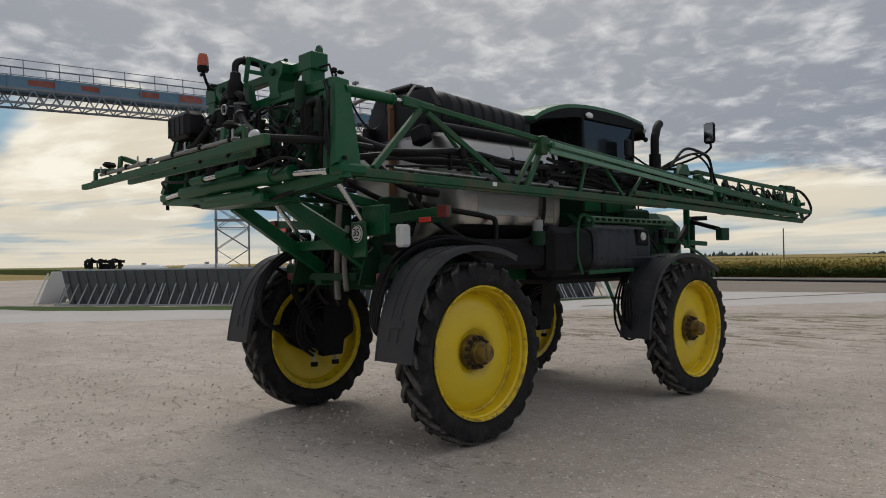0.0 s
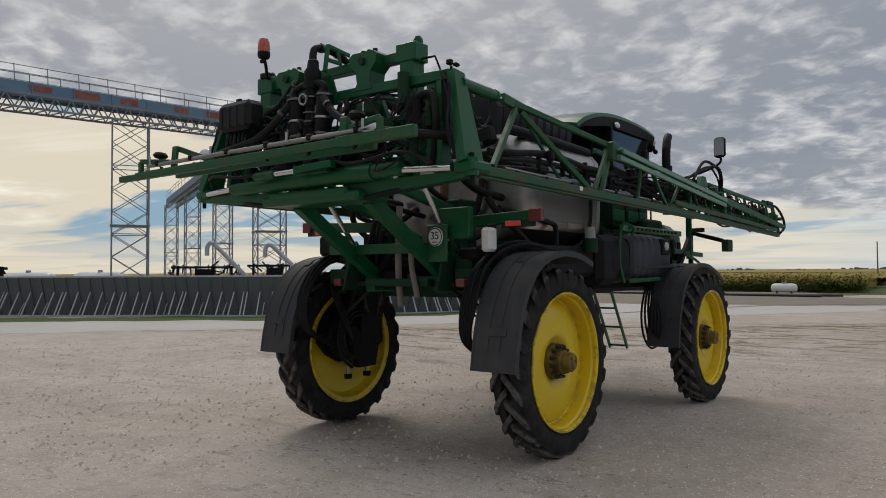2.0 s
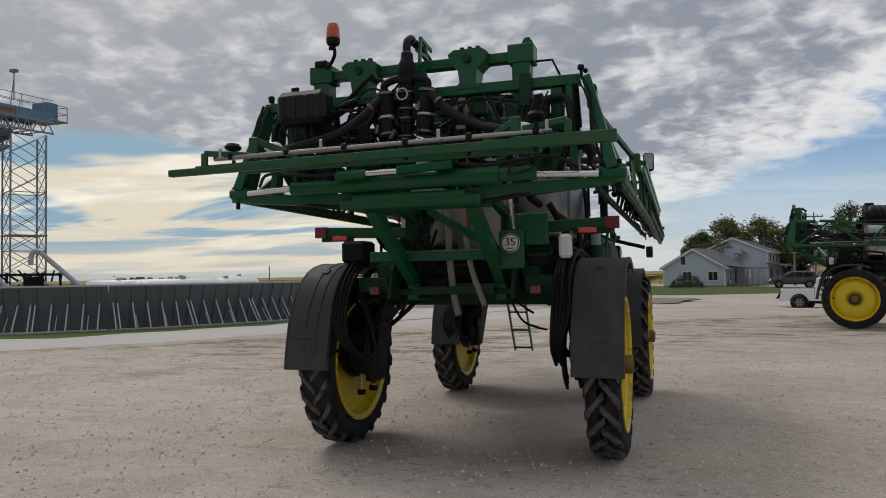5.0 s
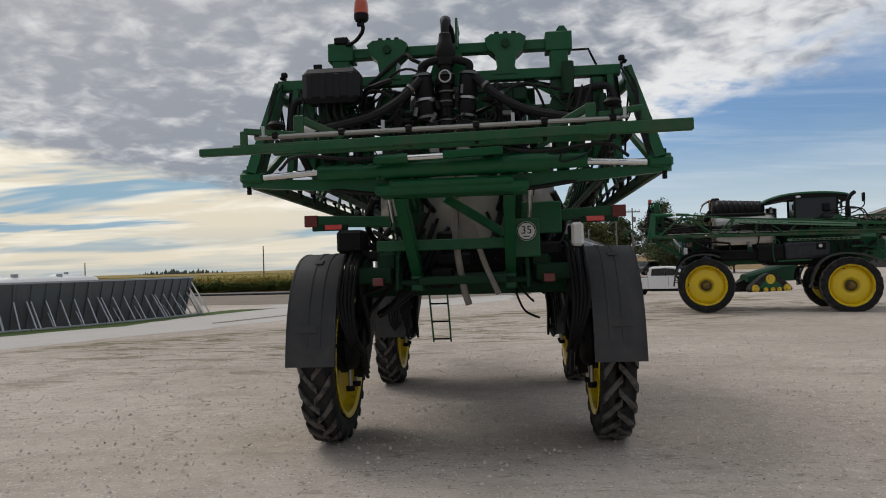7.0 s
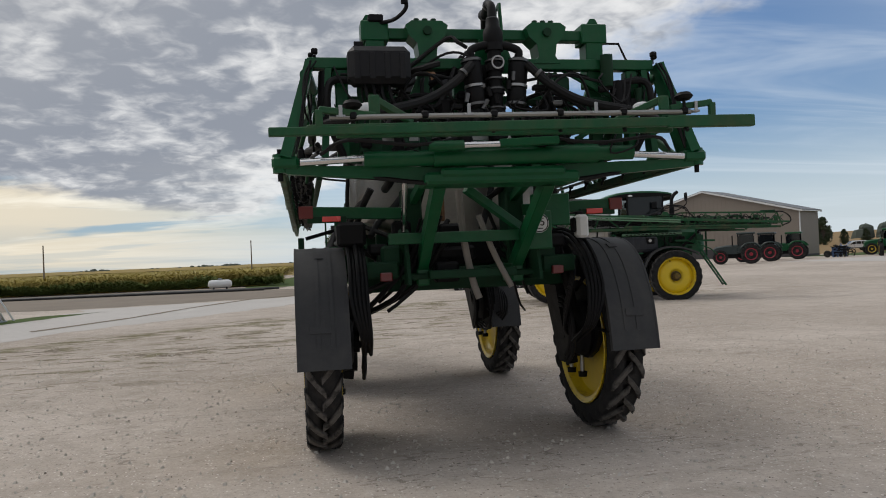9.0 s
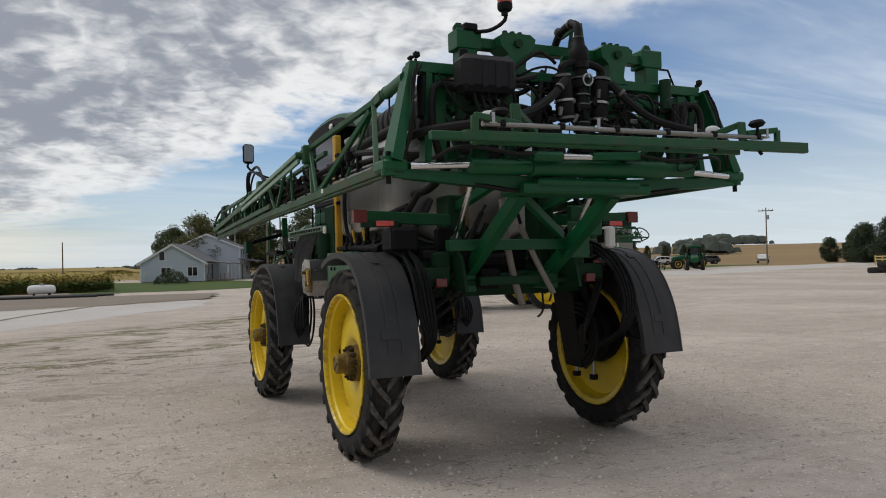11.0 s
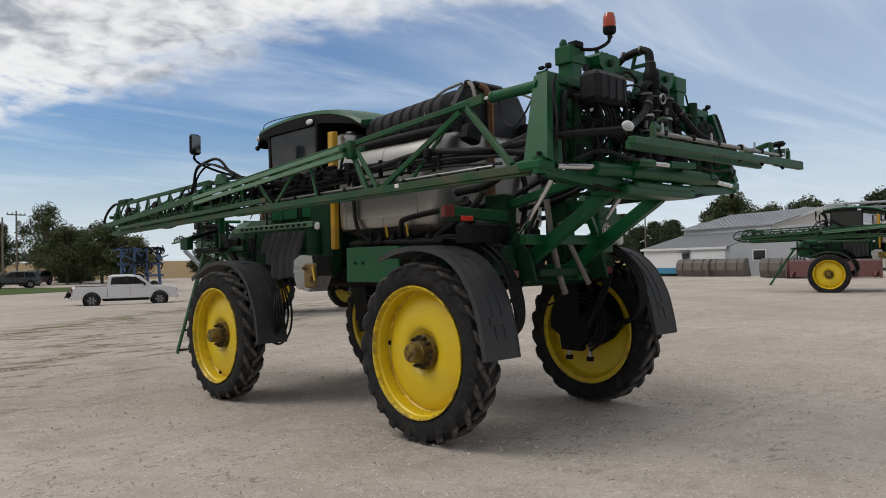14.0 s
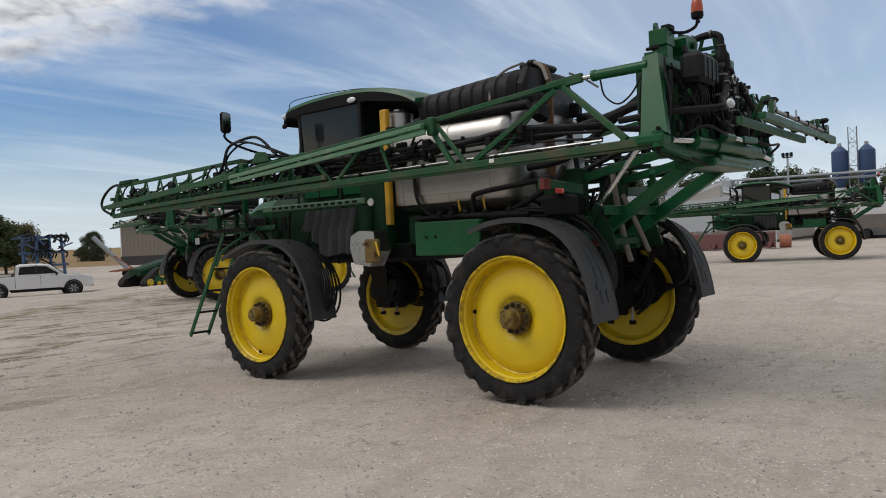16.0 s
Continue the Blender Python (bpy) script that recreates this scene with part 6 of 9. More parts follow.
    q = Shape()
    q.beam((-1.24, 0.52, 1.48), (-1.26, 0.86, 1.5), 0.03, 0.045)
    part("brass_lever", q, HANDLE, hood)
    q = Shape()
    q.lathe([(0.0, 0.025), (0.04, 0.025), (0.052, 0.01), (0.052, 0.0)], (-1.06, 2.5, 2.29), (-1, 0, 0), 18)
    part("side_lamp", q, LENS, hood, "round white side lamp")
    # hose bundles that run over the axle ends down to the wheel motors
    for sx in (-1, 1):
        for k in range(5):
            o, r = 0.034 * k, 0.026 * (k % 3)
            q = Shape().tube([(sx * (1.01 + o), 0.95, 1.90 + r), (sx * (1.02 + o), 0.45, 1.98 + r), (sx * (1.02 + o), 0.0, 2.01 + r), (sx * (1.02 + o), -0.42, 1.93 + r), (sx * (1.02 + o), -0.72, 1.74 + r), (sx * (1.02 + o), -0.88, 1.45), (sx * (1.0 + o * 0.6), -0.84, 1.15), (sx * (0.98 + o * 0.5), -0.5, 0.95 + r)], 0.019, n=7)
            part("wheel_hose", q, BLACK, hood)
        for k in range(4):
            o, r = 0.035 * k, 0.05 * k
            q = Shape().tube([(sx * (1.0 + o), 3.62, 1.72), (sx * (1.04 + o), 3.34, 1.50), (sx * (1.06 + o), 3.16 + r * 0.6, 1.20), (sx * (1.08 + o), 3.18 + r, 0.90 + r * 0.4), (sx * (1.08 + o), 3.42 + r * 0.8, 0.72 + r * 0.5), (sx * (1.06 + o * 0.6), 3.75, 0.74 + r * 0.6), (sx * 1.05, 4.08, 0.84)], 0.015, n=6)
            part("wheel_hose", q, BLACK, hood)
    # right side: fuel tank, pump canister
    def barrel(rows, x0, x1, z0, z1, ex=0.5):
        rings = []
        for y, k in rows:
            ring = []
            for i in range(28):
                a = 2 * math.pi * i / 28
                c, d = math.cos(a), math.sin(a)
                ring.append(((x0 + x1) / 2 + k * (x1 - x0) / 2 * math.copysign(abs(c) ** ex, c), y, (z0 + z1) / 2 + k * (z1 - z0) / 2 * math.copysign(abs(d) ** ex, d)))
            rings.append(ring)
        return Shape().loft(rings)
    rows = [(2.52, 0.80), (2.56, 0.93)]
    for k in range(4):
        y0 = 2.60 + 0.21 * k
        rows += [(y0, 0.955), (y0 + 0.03, 0.99), (y0 + 0.16, 0.99), (y0 + 0.19, 0.955)]
    rows += [(3.46, 0.95), (3.74, 0.95), (3.80, 0.92), (3.84, 0.82)]
    ft = part("fuel_tank", barrel(rows, 0.62, 1.25, 1.64, 2.26), FUELTANK, hood, "ribbed blue-black moulded fuel tank")
    part("tank_end", barrel([(1.86, 0.78), (1.90, 0.90), (1.98, 0.97), (2.40, 0.97), (2.47, 0.92), (2.50, 0.8)], 0.60, 1.22, 1.60, 2.22, 0.55), BLACK, ft, "black rounded filter cover")
    part("gauge_recess", Shape().span((1.10, 1.262), (3.44, 3.72), (1.98, 2.20), 0.02), BLACK, ft)
    part("tank_seam", Shape().span((1.2, 1.256), (2.62, 3.80), (1.80, 1.83), 0.006), FUELTANK, ft)
    q = Shape()
    q.lathe([(0.0, 0.025), (0.05, 0.025), (0.06, 0.0)], (1.258, 3.56, 2.10), (1, 0, 0), 16)
    part("tank_gauge", q, LENS, ft)
    q = Shape()
    q.tube([(1.28, 2.36, 2.2), (1.3, 2.34, 2.3), (1.22, 2.2, 2.32), (1.2, 2.16, 1.9), (1.24, 2.2, 1.62)], 0.02, n=8)
    q.beam((1.26, 2.3, 1.64), (1.26, 3.3, 1.66), 0.03, 0.05)
    part("tank_rail", q, GREEN, ft)
    q = Shape()
    q.cyl((1.15, 1.47, 1.98), (1.15, 1.47, 2.14), 0.085, n=16)
    part("pump_base", q, GREEN_DARK, hood)
    q = Shape()
    q.cyl((1.15, 1.47, 2.13), (1.15, 1.47, 2.27), 0.06, n=16)
    part("pump_cap", q, GREYPLASTIC, hood, "grey filter cap")
    q = Shape()
    q.span((0.5, 1.1), (0.5, 2.1), (1.7, 2.05), 0.05)
    q.span((0.85, 1.2), (1.65, 2.15), (1.6, 2.2), 0.08)
    part("pump_block", q, BLACK, hood)
    q = Shape()
    q.span((-0.9, 0.9), (2.0, 4.6), (1.5, 1.72), 0.05)
    part("belly_pan", q, BLACK, hood)
    # ladder at the front
    def rung_at(k):
        return 5.74 + 1.08 * k, 2.02 - 1.69 * k
    ld = part("ladder", Shape().beam((-1.06, 5.74, 2.02), (-0.72, 5.74, 2.02), 0.1, 0.03), GREEN, root, "green folding access ladder")
    for x in (-1.06, -0.72):
        part("ladder_rail", Shape().beam((x, 5.74, 2.02), (x, 6.82, 0.33), 0.03, 0.07), GREEN, ld)
    for k in range(5):
        y, z = rung_at(0.13 + 0.21 * k)
        part("ladder_rung", Shape().beam((-1.06, y, z), (-0.72, y, z), 0.10, 0.03), BLACK, ld)
    q = Shape()
    q.span((-1.2, -0.5), (4.95, 5.78), (2.02, 2.08), 0.01)
    part("ladder_platform", q, BLACK, ld)
    q = Shape()
    q.tube([(-1.18, 5.55, 2.05), (-1.18, 5.55, 2.6), (-1.18, 5.4, 2.7), (-1.1, 5.0, 2.7)], 0.016, n=6)
    part("hand_rail", q, GREEN, ld)


def sprayer():
    root = thing("crop_sprayer", "tall green self-propelled crop sprayer with yellow wheels and folded booms", "sprayer")
    for sx, y, z, spin in ((1, 0.055, 0.90, 0.2), (-1, 0.055, 0.90, 0.15), (1, 4.34, 0.825, -1.0), (-1, 4.30, 0.825, 1.6)):
        rear = y < 1
        wheel(root, (sx * (1.425 if rear else 1.46), y, z), sx, spin)
        fender(root, 0.0 if rear else 4.24, 0.0 if rear else -0.072, sx, REAR_FENDER if rear else FRONT_FENDER, 1.19 if rear else 1.12, 1.64 if rear else 1.54)
    rear_frame(root)
    tanks(root)
    cab(root)
    boom_wing(root, 1)
    boom_wing(root, -1)
    rack(root)
    return root


main_sprayer = sprayer()

# ---- outdoor materials ----
def gravel_material():
    """Crushed limestone: pale, worn brown in tracks, with pale chips, dark clods and weedy streaks."""
    m = bpy.data.materials.new("yard_gravel")
    m.use_nodes = True
    t = m.node_tree
    node, put, calc, mix, ramp, noise_tex = nodes_of(t)
    b = t.nodes["Principled BSDF"]
    tc = t.nodes.new("ShaderNodeTexCoord")
    co = tc.outputs["Object"]

    def stretched(turn, sx, sy):
        mp = t.nodes.new("ShaderNodeMapping")
        put(mp.inputs[0], co)
        mp.inputs["Rotation"].default_value = (0, 0, radians(turn))
        mp.inputs["Scale"].default_value = (sx, sy, 1)
        return mp.outputs[0]

    def cells(scale):
        v = t.nodes.new("ShaderNodeTexVoronoi")
        put(v.inputs["Vector"], co)
        v.inputs["Scale"].default_value = scale
        return v

    wide = noise_tex(co, 0.13, 4.0, 0.6, 0.4)
    mid = noise_tex(co, 1.1, 6.0, 0.7, 0.6)
    small = noise_tex(co, 6.0, 6.0, 0.75, 0.3)
    fine = noise_tex(co, 28.0, 4.0, 0.75)
    col = mix(ramp(wide, 0.35, 0.65), (0.44, 0.378, 0.326), (0.56, 0.49, 0.432))
    col = mix(calc("MULTIPLY", ramp(mid, 0.42, 0.68), 0.5), col, (0.35, 0.30, 0.255))
    col = mix(calc("MULTIPLY", ramp(small, 0.52, 0.72), 0.5), col, (0.72, 0.67, 0.61))
    col = mix(calc("MULTIPLY", ramp(small, 0.46, 0.28), 0.55), col, (0.26, 0.22, 0.185))
    col = mix(calc("MULTIPLY", ramp(fine, 0.54, 0.75), 0.6), col, (0.78, 0.73, 0.67))
    col = mix(calc("MULTIPLY", ramp(fine, 0.46, 0.27), 0.65), col, (0.20, 0.17, 0.145))
    # single pale chips and dark clods
    chip = cells(30.0)
    sep = t.nodes.new("ShaderNodeSeparateColor")
    put(sep.inputs[0], chip.outputs["Color"])
    near = ramp(chip.outputs["Distance"], 0.34, 0.22)
    col = mix(calc("MULTIPLY", near, ramp(sep.outputs[0], 0.81, 0.84)), col, (0.76, 0.72, 0.67))
    col = mix(calc("MULTIPLY", near, ramp(sep.outputs[1], 0.91, 0.94)), col, (0.20, 0.17, 0.145))
    lump = cells(11.0)
    sep2 = t.nodes.new("ShaderNodeSeparateColor")
    put(sep2.inputs[0], lump.outputs["Color"])
    near2 = calc("MULTIPLY", ramp(lump.outputs["Distance"], 0.26, 0.16), ramp(noise_tex(co, 0.5, 3.0), 0.40, 0.56))
    col = mix(calc("MULTIPLY", near2, calc("MULTIPLY", ramp(sep2.outputs[0], 0.84, 0.88), 0.75)), col, (0.17, 0.145, 0.12))
    # flat broken crusts, dark along their lower edge
    crust = noise_tex(stretched(-20, 0.7, 1.5), 4.2, 6.0, 0.72, 1.2)
    crust = calc("MULTIPLY", ramp(crust, 0.575, 0.62), ramp(noise_tex(co, 0.35, 3.0, 0.6), 0.42, 0.60))
    col = mix(calc("MULTIPLY", crust, 0.68), col, (0.24, 0.205, 0.17))
    # wheel tracks
    streak = noise_tex(stretched(24, 0.09, 1.1), 1.4, 5.0, 0.65, 0.5)
    col = mix(calc("MULTIPLY", ramp(streak, 0.52, 0.70), 0.42), col, (0.35, 0.30, 0.255))
    streak2 = noise_tex(stretched(-38, 0.07, 1.6), 1.6, 5.0, 0.65, 0.4)
    col = mix(calc("MULTIPLY", ramp(streak2, 0.56, 0.72), 0.3), col, (0.38, 0.33, 0.28))
    # weedy, damp streaks along the edge of the drive
    sp = t.nodes.new("ShaderNodeSeparateXYZ")
    put(sp.inputs[0], co)
    across = calc("ADD", calc("MULTIPLY", sp.outputs[0], -0.61), calc("MULTIPLY", sp.outputs[1], 0.79))
    along = calc("ADD", calc("MULTIPLY", sp.outputs[0], 0.79), calc("MULTIPLY", sp.outputs[1], 0.61))
    zone = calc("MULTIPLY", ramp(across, 3.5, 9.5), ramp(across, 17.5, 15.5))
    zone = calc("MULTIPLY", zone, calc("MULTIPLY", ramp(along, -9.0, 1.0), ramp(along, 34.0, 24.0)))
    patch = noise_tex(stretched(-38, 0.6, 1.5), 1.0, 8.0, 0.72, 0.8)
    patch = calc("MULTIPLY", ramp(calc("ADD", patch, calc("MULTIPLY", zone, 0.05)), 0.575, 0.615), calc("MULTIPLY", ramp(small, 0.36, 0.5), zone))
    col = mix(calc("MULTIPLY", zone, calc("MULTIPLY", ramp(mid, 0.42, 0.64), 0.4)), col, (0.31, 0.265, 0.215))
    # a weedy line along the edge of the drive
    edge = calc("ADD", calc("MULTIPLY", noise_tex(co, 0.35, 4.0, 0.6), 3.0), calc("SUBTRACT", across, 16.6))
    line = calc("MULTIPLY", calc("MULTIPLY", ramp(edge, -0.9, -0.35), ramp(edge, 0.55, 0.1)), calc("MULTIPLY", ramp(noise_tex(stretched(-38, 0.5, 2.0), 1.8, 6.0, 0.7, 0.5), 0.44, 0.56), calc("MULTIPLY", ramp(along, -12.0, -4.0), ramp(along, 34.0, 24.0))))
    col = mix(calc("MULTIPLY", line, 0.8), col, (0.15, 0.14, 0.06))
    col = mix(calc("MULTIPLY", patch, 0.85), col, mix(ramp(mid, 0.4, 0.6), (0.125, 0.10, 0.065), (0.165, 0.15, 0.07)))
    put(b.inputs["Base Color"], col)
    b.inputs["Roughness"].default_value = 0.95
    b.inputs["Specular IOR Level"].default_value = 0.15
    bp = t.nodes.new("ShaderNodeBump")
    bp.inputs["Strength"].default_value = 1.0
    bp.inputs["Distance"].default_value = 0.035
    h = calc("ADD", calc("MULTIPLY", small, 0.8), calc("ADD", calc("MULTIPLY", mid, 1.2), calc("MULTIPLY", fine, 0.25)))
    put(bp.inputs["Height"], h)
    put(b.inputs["Normal"], bp.outputs[0])
    return m


GRAVEL = gravel_material()
ROAD = material("pale_limestone", (0.50, 0.475, 0.45), 0.9, vary=0.16, scale=0.25, grain=5, bump=0.2, fine=0.12, spec=0.2)
DIRT = material("bare_dirt", (0.235, 0.20, 0.165), 0.95, vary=0.25, scale=0.3, grain=6, bump=0.3, fine=0.15, spec=0.2)
MUD = material("damp_patch", (0.20, 0.165, 0.12), 0.85, vary=0.3, scale=0.8, grain=9, bump=0.3, fine=0.2, spec=0.25)
GRASS = material("grass", (0.070, 0.105, 0.030), 0.9, vary=0.35, scale=0.5, grain=8, bump=0.5, fine=0.2, spec=0.15)
CORN = material("corn_leaves", (0.27, 0.215, 0.055), 0.8, vary=0.4, scale=0.10, grain=1.5, bump=0.0, fine=0.2, spec=0.15)
WEED = material("green_weeds", (0.095, 0.125, 0.032), 0.8, vary=0.4, scale=0.35, grain=2.5, bump=0.0, fine=0.2, spec=0.15)
CORN_DRY = material("ripe_field", (0.30, 0.225, 0.085), 0.9, vary=0.3, scale=0.02, grain=0.4, bump=0.0, fine=0.2, spec=0.1)
STUBBLE = material("stubble_field", (0.27, 0.19, 0.10), 0.95, vary=0.25, scale=0.01, grain=0.3, bump=0.0, fine=0.12, spec=0.1)
LEAF = material("tree_leaves", (0.092, 0.113, 0.052), 0.7, vary=0.4, scale=0.5, grain=4, bump=0.0, fine=0.25, spec=0.2)
# Greyed, lightened green: distance haze put into the leaf colour.
LEAF_HAZED = material("hazed_far_leaves", (0.10, 0.115, 0.10), 0.9, vary=0.3, scale=0.1, grain=1, bump=0.0, spec=0.1)
LEAF_DARK = material("dark_leaves", (0.060, 0.080, 0.045), 0.75, vary=0.4, scale=0.5, grain=4, bump=0.0, fine=0.25, spec=0.2)
LEAF_GOLD = material("turning_leaves", (0.135, 0.135, 0.05), 0.7, vary=0.4, scale=0.5, grain=4, bump=0.0, fine=0.25, spec=0.2)
BARK = material("bark", (0.11, 0.085, 0.065), 0.9, vary=0.3, scale=3, grain=20, bump=0.3)
PANEL = material("galvanised_panel", (0.125, 0.135, 0.145), 0.6, metal=0.35, vary=0.25, scale=1.2, grain=12, bump=0.03, dust=0.3, dust_col=(0.15, 0.145, 0.14))
GALV = material("galvanised_steel", (0.36, 0.38, 0.40), 0.5, metal=0.5, vary=0.2, scale=2, grain=20)
LATTICE = material("tower_steel", (0.20, 0.22, 0.25), 0.55, metal=0.4, vary=0.25, scale=1.0, dust=0.3, dust_col=(0.18, 0.11, 0.08))
BLUEPAINT = material("faded_blue_paint", (0.085, 0.17, 0.25), 0.6, vary=0.3, scale=0.6, dust=0.3, dust_col=(0.22, 0.27, 0.31))
PEEL = material("peeled_rust_panel", (0.22, 0.055, 0.04), 0.75, vary=0.35, scale=1.5, dust=0.25, dust_col=(0.35, 0.33, 0.30))
TANKWHITE = material("tank_white", (0.78, 0.78, 0.77), 0.4, vary=0.07, scale=1.0, dust=0.15, dust_col=(0.45, 0.42, 0.38))
CARWHITE = material("car_white", (0.76, 0.77, 0.79), 0.25, vary=0.02, bump=0.0, coat=0.8, fine=0.01)
CARGREY = material("car_grey", (0.055, 0.058, 0.065), 0.28, vary=0.05, bump=0.0, coat=0.8, fine=0.01)
SIDING = material("pale_blue_siding", (0.46, 0.51, 0.57), 0.6, vary=0.05, scale=0.4, grain=3, bump=0.02, fine=0.03)
TRIM = material("white_trim", (0.74, 0.75, 0.76), 0.5, vary=0.04)
ROOFING = material("grey_shingles", (0.115, 0.115, 0.125), 0.85, vary=0.2, scale=1.0, grain=14, bump=0.1)
TAN = material("tan_sheet_metal", (0.23, 0.195, 0.165), 0.55, vary=0.08, scale=0.3, grain=4, bump=0.0, fine=0.03)
TANDARK = material("brown_wainscot", (0.045, 0.042, 0.045), 0.6, vary=0.1)
SHEDWHITE = material("shed_white", (0.72, 0.74, 0.78), 0.55, vary=0.06, scale=0.4, fine=0.03)
SHEDGREY = material("shed_grey", (0.40, 0.42, 0.45), 0.6, vary=0.07, scale=0.4, fine=0.03)
TIN = material("tin_roof", (0.30, 0.315, 0.34), 0.5, metal=0.3, vary=0.12, scale=0.4, dust=0.2)
TINDARK = material("dark_tin_roof", (0.15, 0.155, 0.165), 0.6, vary=0.15, scale=0.4)
RUSTBUCKET = material("worn_bucket_steel", (0.15, 0.135, 0.125), 0.7, metal=0.2, vary=0.3, scale=1.2, dust=0.4, dust_col=(0.17, 0.10, 0.07))
REDPAINT = material("dull_red_paint", (0.085, 0.014, 0.013), 0.5, vary=0.25, scale=1.0, dust=0.1, dust_col=(0.16, 0.08, 0.06))
REDRIM = material("red_rim", (0.28, 0.012, 0.03), 0.45, vary=0.15)
DEEPBLUE = material("implement_blue", (0.035, 0.085, 0.19), 0.5, vary=0.25, scale=1.2, dust=0.3, dust_col=(0.09, 0.10, 0.12))
SILOBLUE = material("silo_blue", (0.035, 0.07, 0.16), 0.5, vary=0.15, scale=0.5)
SKYBLUE = material("bright_blue", (0.06, 0.28, 0.46), 0.45, vary=0.12)
FENCEWOOD = material("yellow_fence", (0.50, 0.38, 0.14), 0.7, vary=0.15)
POLEWOOD = material("pole_wood", (0.20, 0.165, 0.135), 0.85, vary=0.2, scale=2, stretch=(6, 6, 0.5))
ORANGE = material("rusty_orange", (0.32, 0.115, 0.06), 0.65, vary=0.3, scale=2)
CARGLASS = material("car_glass", (0.008, 0.010, 0.012), 0.10, vary=0.02, fine=0.0, bump=0.0)
PIPEBLACK = material("black_pipe", (0.025, 0.026, 0.028), 0.55, vary=0.2)


# ---- ground: one sheet, with sheets of other cover laid on it ----
def hills(x, y):
    """Height of the land: a level yard with shallow hollows, and far hills."""
    r = math.hypot(x, y)
    k = max(0.0, min(1.0, (r - 130) / 420))
    a = math.atan2(x, y)
    h = 1.5 + 9.5 * max(0, math.sin(a * 0.9 + 0.1)) + 1.2 * math.sin(a * 5 + 0.6) + 0.8 * math.sin(a * 11)
    if a < 0.15:
        h = 0.3 + 0.5 * math.sin(a * 7)
    dip = -0.085 * math.exp(-((y - 4.6) / 2.4) ** 2 - (x / 5.0) ** 2)
    dip -= 0.53 * math.exp(-((x - 10.5) / 6.5) ** 2 - ((y - 40.8) / 6.0) ** 2)
    return k * k * (3 - 2 * k) * h + dip


g = Shape()
NR, NA = 82, 192
radii = [0.0] + [0.7 * i for i in range(1, 15)] + [10.5 * 1.082 ** i for i in range(NR - 14)]
vs = [(0, 0, 0)]
for r in radii[1:]:
    for i in range(NA):
        a = 2 * math.pi * i / NA
        x, y = r * math.sin(a), r * math.cos(a) + 2
        vs.append((x, y, hills(x, y)))
fs = [(0, 1 + (i + 1) % NA, 1 + i) for i in range(NA)]
for j in range(NR - 1):
    fs += [(1 + j * NA + i, 1 + j * NA + (i + 1) % NA, 1 + (j + 1) * NA + (i + 1) % NA, 1 + (j + 1) * NA + i) for i in range(NA)]
g.add(vs, fs)
land = solid("ground", g, [GRAVEL, STUBBLE, CORN_DRY], "pale compacted gravel yard with wheel tracks", "ground", kind="structure", angle=60)
for p in land.data.polygons:
    if p.center.xy.length > 112:
        p.material_index = 1 if p.center.x > 20 else 2


def sheet(name, outline, z, mat_, label, rag=0.25, kind="structure", step=0.6):
    """A flat cover with a ragged edge."""
    pts = []
    n = len(outline)
    for i in range(n):
        a, b = Vector(outline[i]), Vector(outline[(i + 1) % n])
        k = max(1, int((b - a).length / step))
        nr = Vector((-(b - a).y, (b - a).x)).normalized()
        for j in range(k):
            p = a.lerp(b, j / k)
            q = noise.noise(Vector((p.x * 0.5, p.y * 0.5, z * 50))) + 0.6 * noise.noise(Vector((p.x * 1.7, p.y * 1.7, 3)))
            p = p + nr * q * rag * 1.6
            pts.append((p.x, p.y, z))
    bm = bmesh.new()
    vv = [bm.verts.new(p) for p in pts]
    es = [bm.edges.new((vv[i], vv[(i + 1) % len(vv)])) for i in range(len(vv))]
    bmesh.ops.triangle_fill(bm, use_beauty=True, edges=es)
    me = bpy.data.meshes.new(name)
    bm.to_mesh(me)
    bm.free()
    me.materials.append(mat_)
    for p in me.polygons:
        if p.normal.z < 0:
            p.flip()
    return tagged(new(name, me), label, name.replace("_", " "), "", kind)


sheet("road", [(-62, -22), (-40, -12.5), (-23, -1.0), (-12.5, 10.5), (-7.5, 18.5), (-2.5, 25.5), (0.6, 30.5), (0.8, 36.5), (-3, 33.5), (-12.0, 31.0), (-12.2, 25.5), (-13.4, 19.0), (-17.5, 12.2), (-25, 6.2), (-33, 1.6), (-46, -6), (-66, -16)],
      0.004, ROAD, "pale crushed limestone driveway", 0.35)
sheet("dirt", [(-70, 20), (-40, 40), (-13.5, 31.5), (-3, 34.0), (1.5, 38.2), (3, 46), (-4, 47.5), (-2.5, 55), (-30, 58), (-75, 62)], 0.006, DIRT, "bare brown dirt strip beside the field", 0.4)
sheet("grass", [(-34, 0.8), (-25, 5.4), (-17.4, 11.4), (-13.4, 17.6), (-12.2, 24.0), (-10.2, 28.2), (-12.6, 27.0), (-14.2, 20.5), (-18.2, 14.0), (-25.5, 8.2), (-33.5, 3.4), (-48, -1.5), (-47, -3.2)], 0.010, GRASS, "narrow strip of short grass", 0.35)
sheet("lawn", [(-6.5, 53.5), (2, 52.5), (14, 58), (20, 66), (14, 74), (10, 84), (-3, 92), (-7, 72)], 0.012, GRASS, "mown lawn before the house", 0.3)
sheet("far_road", [(45, 46), (140, 78), (140, 88), (44, 57)], 0.008, ROAD, "pale gravel track", 0.3)
sheet("far_lawn", [(62, 70), (96, 83), (90, 92), (58, 78)], 0.012, GRASS, "strip of grass", 0.3)
